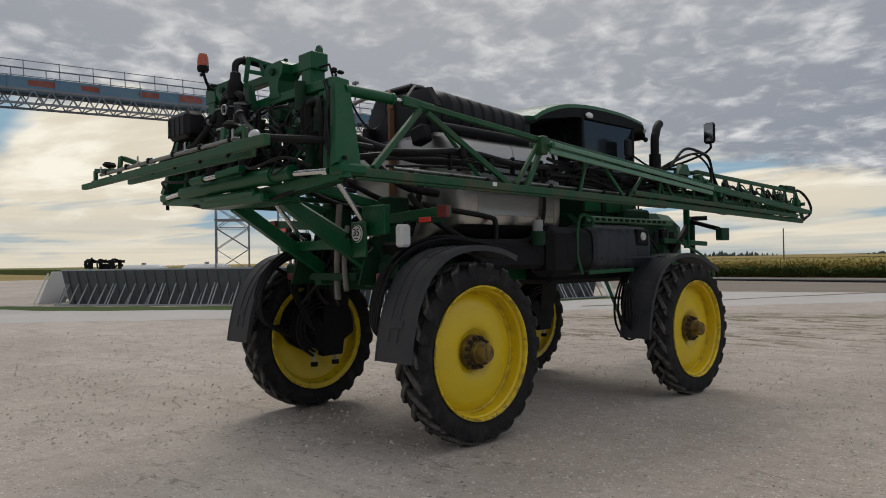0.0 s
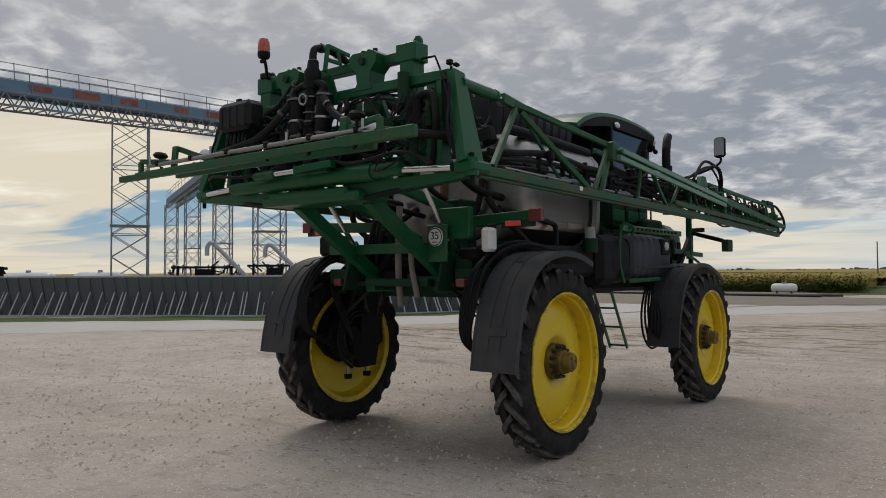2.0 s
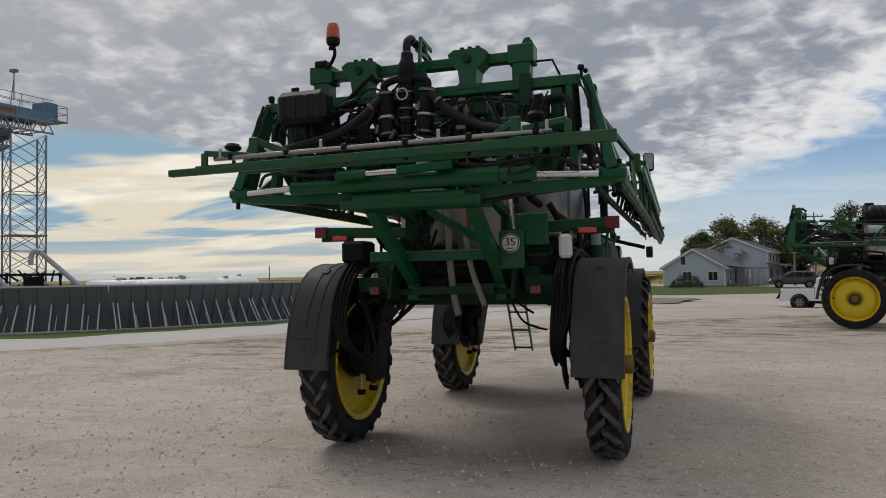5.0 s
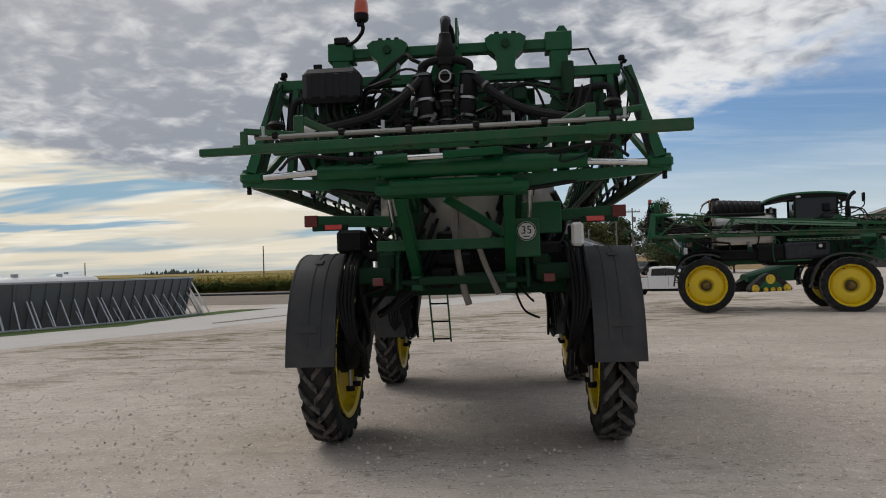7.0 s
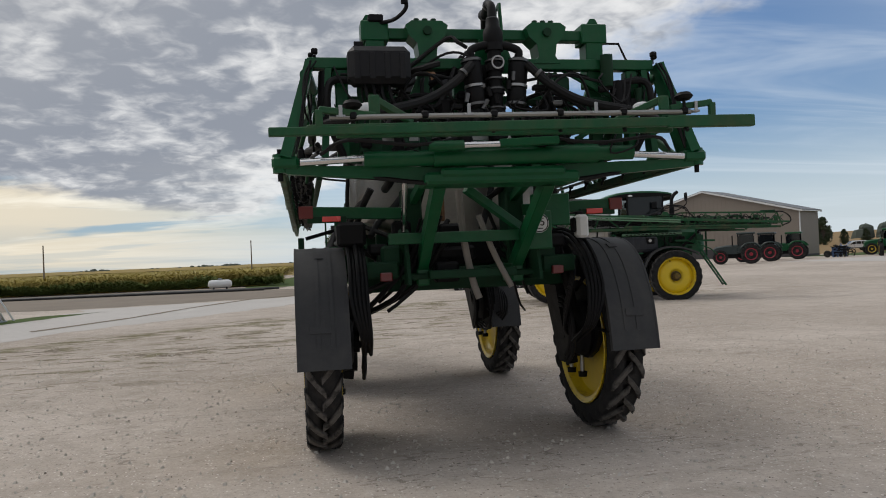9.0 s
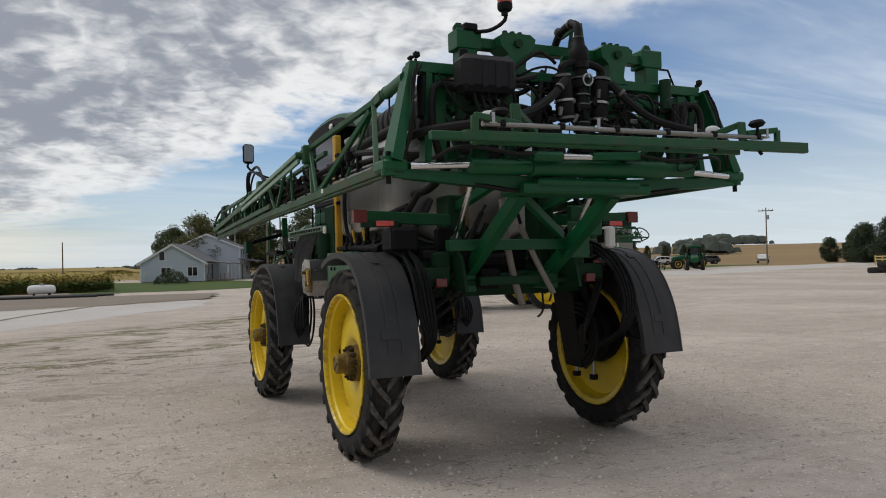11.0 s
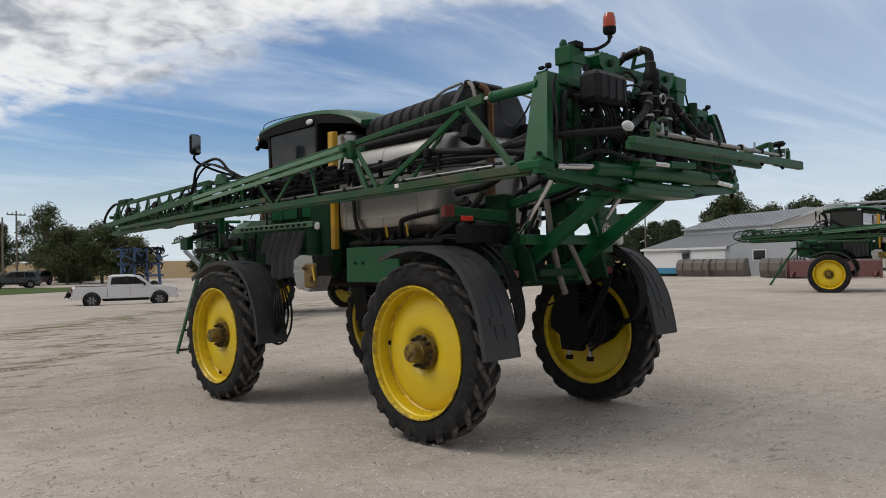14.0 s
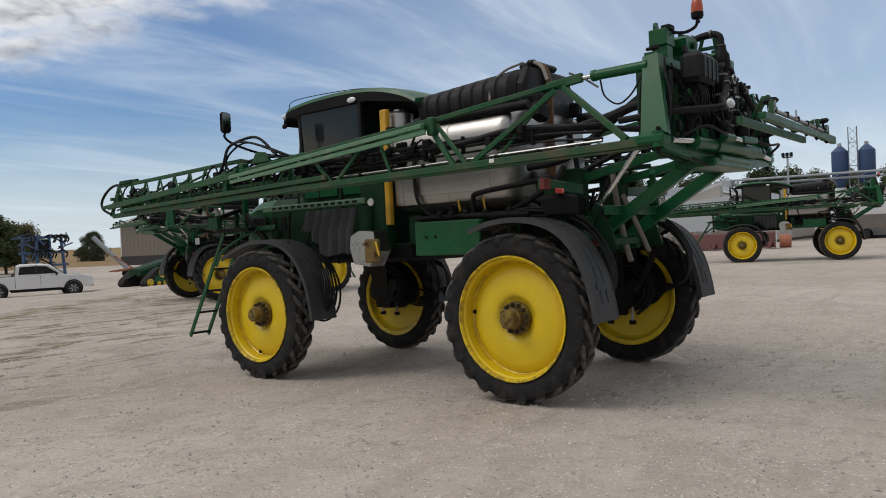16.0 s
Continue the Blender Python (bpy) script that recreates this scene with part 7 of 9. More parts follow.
sheet("stubble", [(60, 120), (20, 112), (-2, 160), (-2, 420), (460, 330), (440, 120), (150, 95), (100, 100)], 0.016, STUBBLE, "harvested brown field", 0.4, step=4)
sheet("rut", [(-10.2, 18.2), (-9.2, 20.5), (-8.2, 22.8), (-6.9, 27.6), (-4.6, 33.6), (-0.4, 37.6), (-0.1, 37.3), (-4.3, 33.4), (-6.65, 27.5), (-8.0, 22.6), (-9.0, 20.2), (-10.0, 17.9)], 0.012, MUD, "thin damp rut along the driveway", 0.06, step=0.5)
# loose stones
def stones(count, lo, hi, power, seed):
    r_ = random.Random(seed)
    st = Shape()
    for k in range(count):
        a, r = r_.uniform(0, 2 * math.pi), 2.0 + 15 * r_.random() ** 0.7
        x, y = r * math.sin(a), -4 + r * math.cos(a) * 0.9
        s = lo + (hi - lo) * r_.random() ** power
        h = s * r_.uniform(0.6, 1.1)
        th = r_.uniform(0, 3)
        c, d = math.cos(th) * s, math.sin(th) * s
        z = hills(x, y) - 0.002
        e = r_.uniform(0.5, 0.9)
        st.add([(x + c, y + d, z), (x - d * e, y + c * e, z), (x - c, y - d, z), (x + d * e, y - c * e, z), (x + c * 0.35, y + d * 0.35, z + h), (x - c * 0.3 - d * 0.2, y - d * 0.3 + c * 0.2, z + h * 0.85)],
               [(0, 1, 4), (1, 5, 4), (1, 2, 5), (2, 3, 5), (3, 4, 5), (3, 0, 4)])
    return st


STONE = material("loose_stone", (0.52, 0.48, 0.43), 0.95, vary=0.5, scale=9, grain=40, fine=0.2, spec=0.15)
CLOD = material("dark_stone", (0.24, 0.205, 0.175), 0.95, vary=0.4, scale=9, grain=40, fine=0.2, spec=0.15)
solid("loose_gravel", stones(34000, 0.005, 0.030, 2.8, 5), STONE, "loose pale stones scattered over the yard", "gravel", kind="stuff", angle=0)
solid("dark_gravel", stones(5000, 0.004, 0.018, 2.4, 8), CLOD, "dark stones and clods scattered over the yard", "gravel", kind="stuff", angle=0)


# ---- the round grain bunker ----
def bunker():
    line = arc([(-31.6, 6.5), (-27.6, 8.9), (-23.4, 11.7), (-18.4, 14.9), (-15.2, 20.0), (-13.6, 26.2)], 40)
    pts = [Vector((*p, 0)) for p in line]
    run, acc = [0.0], 0.0
    for a, b in zip(pts, pts[1:]):
        acc += (b - a).length
        run.append(acc)

    def at(d):
        for i in range(len(run) - 1):
            if run[i + 1] >= d:
                return pts[i].lerp(pts[i + 1], (d - run[i]) / (run[i + 1] - run[i]))
        return pts[-1]
    W = 2.62
    n = int(acc // W)
    sheet_s = Shape()
    hw = W / 2 + 0.05
    sheet_s.prism([(-hw, 0), (hw, 0), (hw, 1.70), (-hw, 1.70)], Matrix.Rotation(math.pi / 2 + 0.30, 4, "X"), 0.02)
    rim_s = Shape()
    rim_s.beam((-hw, -0.50, 1.64), (hw, -0.50, 1.64), 0.09, 0.07)
    rib_s = Shape()
    rib_s.beam((0, -0.05, 0.02), (0, -0.53, 1.60), 0.05, 0.09, up=(1, 0, 0))
    strut_s = Shape()
    strut_s.beam((0, -0.34, 1.0), (0, -0.98, 0.05), 0.05, 0.05)
    short_s = Shape()
    short_s.beam((0, -0.20, 0.55), (0, -0.60, 0.05), 0.04, 0.04)
    foot_s = Shape()
    foot_s.beam((-hw, -0.98, 0.04), (hw, -0.98, 0.04), 0.06, 0.06)
    meshes = [s.mesh(nm, mt) for s, nm, mt in ((sheet_s, "steel_sheet", PANEL), (rim_s, "top_rail", GALV), (rib_s, "rib", PANEL), (strut_s, "strut", GALV), (short_s, "short_strut", GALV), (foot_s, "foot_rail", GALV))]
    whole = thing("grain_bunker", "round grain bunker of leaning ribbed grey steel panels", "bunker", Matrix.Translation(pts[0]))
    for k in range(n):
        a, b = at(k * W) - pts[0], at((k + 1) * W) - pts[0]
        d = (b - a).normalized()
        m = Matrix.Translation((a + b) / 2) @ Matrix.Rotation(math.atan2(d.y, d.x), 4, "Z")
        panel = part("bunker_panel", meshes[0], None, whole, "leaning grey steel panel with ribs and struts", m)
        part("top_rail", meshes[1], None, panel)
        for x in (-1.05, -0.525, 0.0, 0.525, 1.05):
            part("rib", meshes[2], None, panel, "", Matrix.Translation((x, 0, 0)))
            part("strut", meshes[3], None, panel, "", Matrix.Translation((x, 0, 0)))
            if x in (-0.525, 0.525):
                part("short_strut", meshes[4], None, panel, "", Matrix.Translation((x + 0.14, 0, 0)))
        part("strut", meshes[3], None, panel, "", Matrix.Translation((-1.20, 0, 0)))
        part("foot_rail", meshes[5], None, panel)
    # pale end panels of the far side
    for c, dr in ((at(n * W), 0.55), (at(0.0) + Vector((-1.9, -1.1, 0)), -2.5)):
        e = Shape()
        e.prism([(-1.0, 0), (1.0, 0), (1.0, 1.75), (-1.0, 1.75)], Matrix.Rotation(math.pi / 2 - 0.45, 4, "X"), 0.03)
        e.beam((-0.9, -0.3, 0.0), (-0.9, 0.5, 1.5), 0.06, 0.06)
        e.beam((0.9, -0.3, 0.0), (0.9, 0.5, 1.5), 0.06, 0.06)
        part("end_panel", e, TANKWHITE, whole, "white leaning end panel", Matrix.Translation(c - pts[0] + Vector((0.4 * math.cos(dr), 0.9, 0))) @ Matrix.Rotation(dr + math.pi / 2, 4, "Z"))


bunker()


def nurse_tank(pos, turn, length=3.2, r=0.55, z=0.95):
    t = thing("nurse_tank", "white steel nurse tank lying on a low frame", "tank", Matrix.Translation(pos) @ Matrix.Rotation(turn, 4, "Z"), "white tanks behind the bunker")
    b = Shape()
    h = length / 2
    b.lathe([(0, -h - r * 0.5), (r * 0.5, -h - r * 0.4), (r * 0.85, -h - r * 0.15), (r, -h + 0.15), (r, h - 0.15), (r * 0.85, h + r * 0.15), (r * 0.5, h + r * 0.4), (0, h + r * 0.5)], (0, 0, z), (1, 0, 0), 24)
    part("shell", b, TANKWHITE, t)
    c = Shape()
    c.cyl((0, 0, z + r - 0.03), (0, 0, z + r + 0.12), 0.14, n=14)
    part("dome_cap", c, GALV, t)
    for x in (-h * 0.65, h * 0.65):
        f = Shape()
        f.span((x - 0.06, x + 0.06), (-r * 0.8, r * 0.8), (0, z - r * 0.75), 0.01)
        part("stand", f, BLACK, t)
    return t


for p, a in (((-28.9, 27.3, 0), 0.5), ((-26.4, 29.2, 0), 0.5), ((-21.8, 27.4, 0), 0.7), ((-19.4, 20.6, 0), 0.85), ((-41.5, 14.0, 0), 0.4), ((-39.6, 17.4, 0), 0.4), ((-24.0, 25.6, 0), 0.6), ((-33.6, 8.6, -0.5), 1.2)):
    nurse_tank(p, a, z=1.25, r=0.62)
for p, a, l, r in (((-55.5, 56.4, 0), 2.36, 3.0, 0.95), ((-33.4, 38.6, 0), 2.0, 2.2, 0.80), ((-29.3, 40.0, 0), 1.1, 2.2, 0.80)):
    nurse_tank(p, a, l, r, 1.24)


# ---- lattice towers and conveyors ----
def lattice_tower(x, y, w, h, turn, bay=1.25):
    t = thing("lattice_tower", "tall galvanised lattice tower carrying the conveyor", "tower", Matrix.Translation((x, y, 0)) @ Matrix.Rotation(turn, 4, "Z"), "conveyor towers")
    q = w / 2
    legs = [(-q, -q), (q, -q), (q, q), (-q, q)]
    lg = Shape().beam((0, 0, 0), (0, 0, h), 0.10, 0.10).mesh("leg", LATTICE)
    for a, b in legs:
        part("leg", lg, None, t, "", Matrix.Translation((a, b, 0)))
    n = int(h / bay)
    bz = h / n
    dg = Shape().beam((-q, 0, 0), (q, 0, bz), 0.045, 0.045).mesh("diagonal", LATTICE)
    hz = Shape().beam((-q, 0, 0), (q, 0, 0), 0.05, 0.05).mesh("tie", LATTICE)
    for k in range(n):
        for f in range(4):
            m = Matrix.Rotation(math.pi / 2 * f, 4, "Z") @ Matrix.Translation((0, -q, k * bz))
            part("diagonal", dg, None, t, "", m @ Matrix.Scale(-1 if k % 2 else 1, 4, (1, 0, 0)))
            if w > 1.2:
                part("diagonal", dg, None, t, "", m @ Matrix.Scale(1 if k % 2 else -1, 4, (1, 0, 0)))
            if k % 3 == 0:
                part("tie", hz, None, t, "", m)
    p = Shape()
    p.span((-q - 0.1, q + 0.1), (-q - 0.1, q + 0.1), (h * 0.42, h * 0.42 + 0.06), 0.01)
    part("landing", p, LATTICE, t)
    return t


def conveyor(a, b, z, z2, width=1.7, tall=0.75, bay=0.9, peel=True, name_label="long blue conveyor bridge on a steel truss with a walkway rail"):
    a, b = Vector((*a, z)), Vector((*b, z2))
    L = (b - a).length
    d = (b - a).normalized()
    t = thing("conveyor_bridge", name_label, "conveyor", Matrix.Translation(a) @ Matrix.Rotation(math.atan2(d.y, d.x), 4, "Z") @ Matrix.Rotation(-math.asin(d.z), 4, "Y"))
    q = width / 2
    for y in (-q, q):
        for zz in (0.0, tall):
            c = Shape()
            c.beam((0, y, zz), (L, y, zz), 0.10, 0.12)
            part("chord", c, LATTICE, t)
    n = int(L / bay)
    bx = L / n
    dg = Shape().beam((0, 0, 0), (bx / 2, 0, tall), 0.06, 0.06).mesh("truss_bar", LATTICE)
    dn = Shape().beam((bx / 2, 0, tall), (bx, 0, 0), 0.06, 0.06).mesh("truss_bar", LATTICE)
    cr = Shape().beam((0, -q, 0), (0, q, 0), 0.06, 0.06).mesh("cross_tie", LATTICE)
    pp = Shape().beam((0, 0, 0), (0, 0, 0.95), 0.04, 0.04).mesh("rail_post", LATTICE)
    for k in range(n):
        for y in (-q, q):
            part("truss_bar", dg, None, t, "", Matrix.Translation((k * bx, y, 0)))
            part("truss_bar", dn, None, t, "", Matrix.Translation((k * bx, y, 0)))
        part("cross_tie", cr, None, t, "", Matrix.Translation((k * bx, 0, 0)))
        if k % 2 == 0:
            for y in (-q - 0.1, q + 0.1):
                part("rail_post", pp, None, t, "", Matrix.Translation((k * bx, y, tall + 0.6)))
    for y, s in ((-q, -1), (q, 1)):
        m = Shape()
        m.span((0, L), (y - 0.03, y + 0.03), (tall + 0.05, tall + 0.65), 0.01)
        part("side_board", m, BLUEPAINT, t, "faded sky-blue side board")
        for zz in (1.1, 1.5):
            r = Shape()
            r.beam((0, y + s * 0.1, tall + zz), (L, y + s * 0.1, tall + zz), 0.04, 0.04)
            part("hand_rail", r, LATTICE, t)
        rr = random.Random(int(abs(s * 7 + L)))
        if peel:
            x = 1.0
            while x < L - 3:
                w = rr.uniform(0.9, 2.2)
                pz = Shape()
                hw, hh = w / 2, rr.uniform(0.14, 0.24)
                poly = [(max(-1, min(1, 1.5 * math.cos(th))) * hw * rr.uniform(0.88, 1.05), max(-1, min(1, 1.7 * math.sin(th))) * hh * rr.uniform(0.82, 1.08)) for th in [2 * math.pi * i / 14 for i in range(14)]]
                pz.prism(poly, Matrix.Translation((x + hw, y + s * 0.037, tall + 0.35)) @ Matrix.Rotation(math.pi / 2, 4, "X"), 0.006)
                part("peeled_patch", pz, PEEL, t, "rust red patch of peeled paint")
                x += w + rr.uniform(1.2, 2.8)
            for k in range(int(L / 2.4)):
                sb = Shape()
                sb.span((k * 2.4 - 0.04, k * 2.4 + 0.04), sorted((y + s * 0.03, y + s * 0.07)), (tall + 0.03, tall + 0.67), 0.005)
                part("board_stay", sb, BLUEPAINT, t)
    rf = Shape()
    rf.span((0, L), (-q + 0.1, q - 0.1), (tall + 0.12, tall + 0.55), 0.02)
    part("conveyor_trough", rf, BLUEPAINT, t)
    return t


conveyor((-36.6, -14.0), (-39.7, 32.2), 9.5, 11.95)
conveyor((-40.5, 29.6), (-82.5, 49.8), 10.9, 10.3, 1.2, 0.6, 1.2, False, "lower blue conveyor bridge running away over slim towers")
lattice_tower(-38.7, 18.8, 2.1, 11.2, -0.5)
lattice_tower(-39.6, 30.6, 2.1, 11.6, -0.5)
lattice_tower(-37.6, 2.0, 2.1, 10.3, -0.5)
for x, y in ((-52.7, 36.0), (-66.7, 42.3), (-81.5, 49.2)):
    lattice_tower(x, y, 1.5, 10.7, -0.45, 1.2)
hd = thing("head_drive", "steel drive head platform at the conveyor end", "conveyor drive", Matrix.Translation((-39.9, 32.6, 12.9)))
s_ = Shape()
s_.span((-1.1, 1.1), (-0.7, 0.9), (0, 0.08), 0.01)
part("platform", s_, LATTICE, hd)
s_ = Shape()
s_.span((-0.7, 0.7), (-0.5, 0.4), (0.08, 1.3), 0.05)
part("drive_housing", s_, BLUEPAINT, hd)
for x, y in ((-1.05, 0.85), (1.05, 0.85), (0, 0.85), (1.05, 0), (-1.05, 0)):
    s_ = Shape()
    s_.beam((x, y, 0), (x, y, 1.1), 0.05, 0.05)
    part("rail_post", s_, LATTICE, hd)
s_ = Shape()
for z in (0.6, 1.1):
    s_.beam((-1.05, 0.85, z), (1.05, 0.85, z), 0.04, 0.04).beam((1.05, -0.6, z), (1.05, 0.85, z), 0.04, 0.04)
part("rail", s_, LATTICE, hd)
s_ = Shape()
s_.beam((-0.4, -2.2, 1.2), (-0.4, -2.2, 3.1), 0.06, 0.06).beam((-0.7, -2.2, 0.8), (-0.4, -2.2, 2.6), 0.05, 0.05).box((-0.4, -2.2, 3.1), (0.5, 0.3, 0.2))
part("hoist_arm", s_, LATTICE, hd)


def auger(base, top, r=0.13):
    t = thing("grain_auger", "sloping grey steel grain auger with a bent spout", "auger")
    s = Shape()
    s.cyl(base, top, r, n=12)
    part("tube", s, GALV, t)
    s = Shape()
    s.tube([top, (top[0] - 0.2, top[1] - 0.1, top[2] + 0.05), (top[0] - 0.35, top[1] - 0.2, top[2] - 0.2), (top[0] - 0.38, top[1] - 0.2, top[2] - 0.7)], r, n=10)
    part("spout", s, GALV, t)
    s = Shape()
    mid = [(a + b) / 2 for a, b in zip(base, top)]
    s.beam((mid[0] + 0.7, mid[1], 0), mid, 0.06, 0.06).beam((mid[0] - 0.7, mid[1], 0), mid, 0.06, 0.06)
    part("stand", s, LATTICE, t)
    part("hopper", Shape().taper((base[0], base[1], 0.0), (base[0], base[1], base[2] + 0.3), (0.5, 0.5), (0.9, 0.9)), GALV, t)


auger((-30.3, 22.6, 0.4), (-32.3, 20.4, 3.5))
auger((-28.0, 25.2, 0.4), (-30.2, 23.0, 3.4))


def scrap_implement(pos, turn, w, h, paint, label):
    """A folded field implement: toolbars, posts, small wheels and tines."""
    t = thing("field_implement", label, "implement", Matrix.Translation(pos) @ Matrix.Rotation(turn, 4, "Z"))
    r = random.Random(int(w * 10 + h * 7))
    for k in range(4):
        x = -w / 2 + w * k / 3
        part("post", Shape().beam((x, 0, 0), (x * 0.9, 0.1, h), 0.16, 0.16), paint, t)
    for z in (0.35, 0.62, 0.95):
        part("toolbar", Shape().beam((-w / 2 - 0.3, 0, h * z), (w / 2 + 0.3, 0, h * z), 0.16, 0.16), paint, t)
    for k in range(int(w * 5)):
        x, z = r.uniform(-w * 0.6, w * 0.6), h * r.uniform(0.4, 1.05)
        u = Vector((r.uniform(-0.5, 0.5), r.uniform(-0.4, 0.4), r.uniform(-0.35, 0.35)))
        part("link_arm", Shape().beam(Vector((x, 0, z)) - u, Vector((x, 0, z)) + u, 0.09, 0.09), paint if k % 3 else BLACK, t)
    for k in range(int(w * 4)):
        x, z = r.uniform(-w * 0.65, w * 0.65), h * r.choice((0.35, 0.62, 0.95))
        s = Shape()
        s.tube([(x, 0, z), (x, -0.5, z + 0.15), (x + 0.05, -0.8, z - 0.1), (x, -0.7, z - 0.4)], 0.05, n=6)
        part("tine", s, BLACK, t)
    for k in range(3):
        x = -w / 2 + w * k / 2
        s = Shape()
        s.lathe([(0.0, -0.12), (0.32, -0.12), (0.38, -0.06), (0.38, 0.06), (0.32, 0.12), (0.0, 0.12)], (x, 0.6, 0.38), (1, 0, 0), 18)
        part("gauge_wheel", s, RUBBER, t)
    part("gearbox", Shape().box((0, 0.3, h * 0.75), (w * 0.35, 0.5, h * 0.3), None, 0.08), BLACK, t)
    return t


scrap_implement((-40.6, 25.6, 0), 0.8, 4.0, 2.3, BLACK, "dark folded field implement behind the bunker")
scrap_implement((-36.5, 28.5, 0), 0.8, 3.2, 2.4, BLACK, "dark folded field implement behind the bunker")
scrap_implement((-41.4, 11.5, 0), 0.5, 2.4, 2.2, BLACK, "dark folded field implement behind the bunker")


# ---- field, pipes and poles ----
def corn():
    r = random.Random(11)
    s = Shape()
    def stalk(x, y, h, blades, wd):
        for k in range(blades):
            z = h * (1 - 0.75 * r.random() ** 1.3)
            a, tilt, L = r.uniform(0, 6.28), r.uniform(-0.5, 0.9), r.uniform(0.10, 0.30)
            dx, dy, dz = math.cos(a) * L, math.sin(a) * L, tilt * L
            px, py = x + r.uniform(-0.15, 0.15), y + r.uniform(-0.15, 0.15)
            nx, ny = -math.sin(a) * wd, math.cos(a) * wd
            s.add([(px - nx, py - ny, z - 0.03), (px + nx, py + ny, z), (px + dx, py + dy, z + dz)], [(0, 1, 2)])
    for k in range(12000):
        y = 58.0 + 8 * r.random() ** 1.6
        x = r.uniform(-95, -3.6)
        stalk(x, y, 1.08 + 0.22 * r.random() + 0.10 * noise.noise(Vector((x * 0.2, y * 0.2, 5))), 9, 0.05)
    for k in range(9000):
        y = 66 + 150 * r.random() ** 1.5
        x = r.uniform(-160, -4 if y < 84 else 0)
        stalk(x, y, 1.12 + 0.2 * r.random(), 4, 0.12)
    solid("corn_field", s, CORN, "dense standing corn turning yellow-green", "corn", kind="stuff", angle=0)
    # green weeds along the edge of the field
    s = Shape()
    for k in range(9000):
        x = r.uniform(-95, -3.6)
        u = noise.noise(Vector((x * 0.45, 0, 2))) + 0.5 * noise.noise(Vector((x * 1.6, 0, 7)))
        h = max(0.35, 0.80 + 0.5 * u) * r.uniform(0.6, 1.1)
        stalk(x, 57.2 + 1.0 * r.random(), h, 9, 0.06)
    solid("weeds", s, WEED, "tall green weeds along the edge of the corn", "weeds", kind="stuff", angle=0)
    c = Shape()
    n = 60
    vs = []
    for j in range(n + 1):
        for i in range(n + 1):
            x, y = -170 + 165 * i / n, 59 + 190 * (j / n) ** 1.5
            vs.append((x, y, (0.98 if 0 < j else 0.0) + 0.12 * noise.noise(Vector((x * 0.15, y * 0.15, 0))) + 0.1 * noise.noise(Vector((x, y, 1)))))
    c.add(vs, [(j * (n + 1) + i, j * (n + 1) + i + 1, (j + 1) * (n + 1) + i + 1, (j + 1) * (n + 1) + i) for j in range(n) for i in range(n)])
    solid("corn_canopy", c, CORN, "close standing corn tops", "corn", kind="stuff", angle=0)
    f = Shape()
    f.add([(-620, 110, 1.1), (-172, 70, 1.1), (-172, 248, 1.15), (4, 248, 1.15), (4, 900, 3.0), (-700, 900, 3.0)], [(0, 1, 2, 3, 4, 5)])
    solid("ripe_field", f, CORN_DRY, "wide ripe golden field to the horizon", "field", kind="structure")
    e = Shape()
    e.add([(-620, 60, 1.2), (-100, 42, 1.2), (-100, 70, 1.2), (-620, 110, 1.2), (-620, 60, 0), (-100, 42, 0)], [(0, 1, 2, 3), (4, 5, 1, 0)])
    solid("low_crop", e, WEED, "low green crop beyond the bunker", "crop", kind="stuff")


corn()
for k, (y, a) in enumerate(((48.4, 0.03), (47.6, 0.035), (49.0, 0.02))):
    s_ = Shape()
    s_.tube([(-42 + 2 * k, y + 3.6, 0.1), (-22, y + 1.0, 0.1), (-5.5 + k, y - 1.2, 0.1)], 0.085, n=8)
    solid("drain_pipe", s_, PIPEBLACK, "long black drain pipe lying on the dirt", "pipe", group="drain pipes")
nurse_tank((-8.2, 53.0, 0), 0.15, 1.5, 0.33, 0.45)


def power_pole(x, y, h, arm=True, turn=0.0):
    t = thing("power_pole", "grey weathered wooden power pole", "pole", Matrix.Translation((x, y, hills(x, y) - 0.05)) @ Matrix.Rotation(turn, 4, "Z"), "power poles")
    part("post", Shape().cyl((0, 0, 0), (0, 0, h), 0.13, 0.085, n=10), POLEWOOD, t)
    if arm:
        part("cross_arm", Shape().beam((-1.1, 0, h - 0.5), (1.1, 0, h - 0.5), 0.12, 0.14), POLEWOOD, t)
        for x_ in (-1.0, -0.45, 0.45, 1.0):
            part("insulator", Shape().cyl((x_, 0, h - 0.43), (x_, 0, h - 0.2), 0.05, n=8), GREYPLASTIC, t)
        part("transformer", Shape().cyl((0.25, -0.1, h - 1.9), (0.25, -0.1, h - 1.2), 0.2, n=12), GREYPLASTIC, t)


for x, y, h, arm in ((-81.4, 129.8, 4.6, False), (-41.0, 115.5, 6.2, False), (-10.8, 125.8, 6.2, False), (14.0, 86.0, 7.6, False), (17.5, 95.0, 9.0, True), (92.3, 80.6, 9.2, True), (97.2, 57.8, 10.8, True), (111.8, 72.0, 8.6, True)):
    power_pole(x, y, h, arm, -0.75 if x > 60 else 0.2)


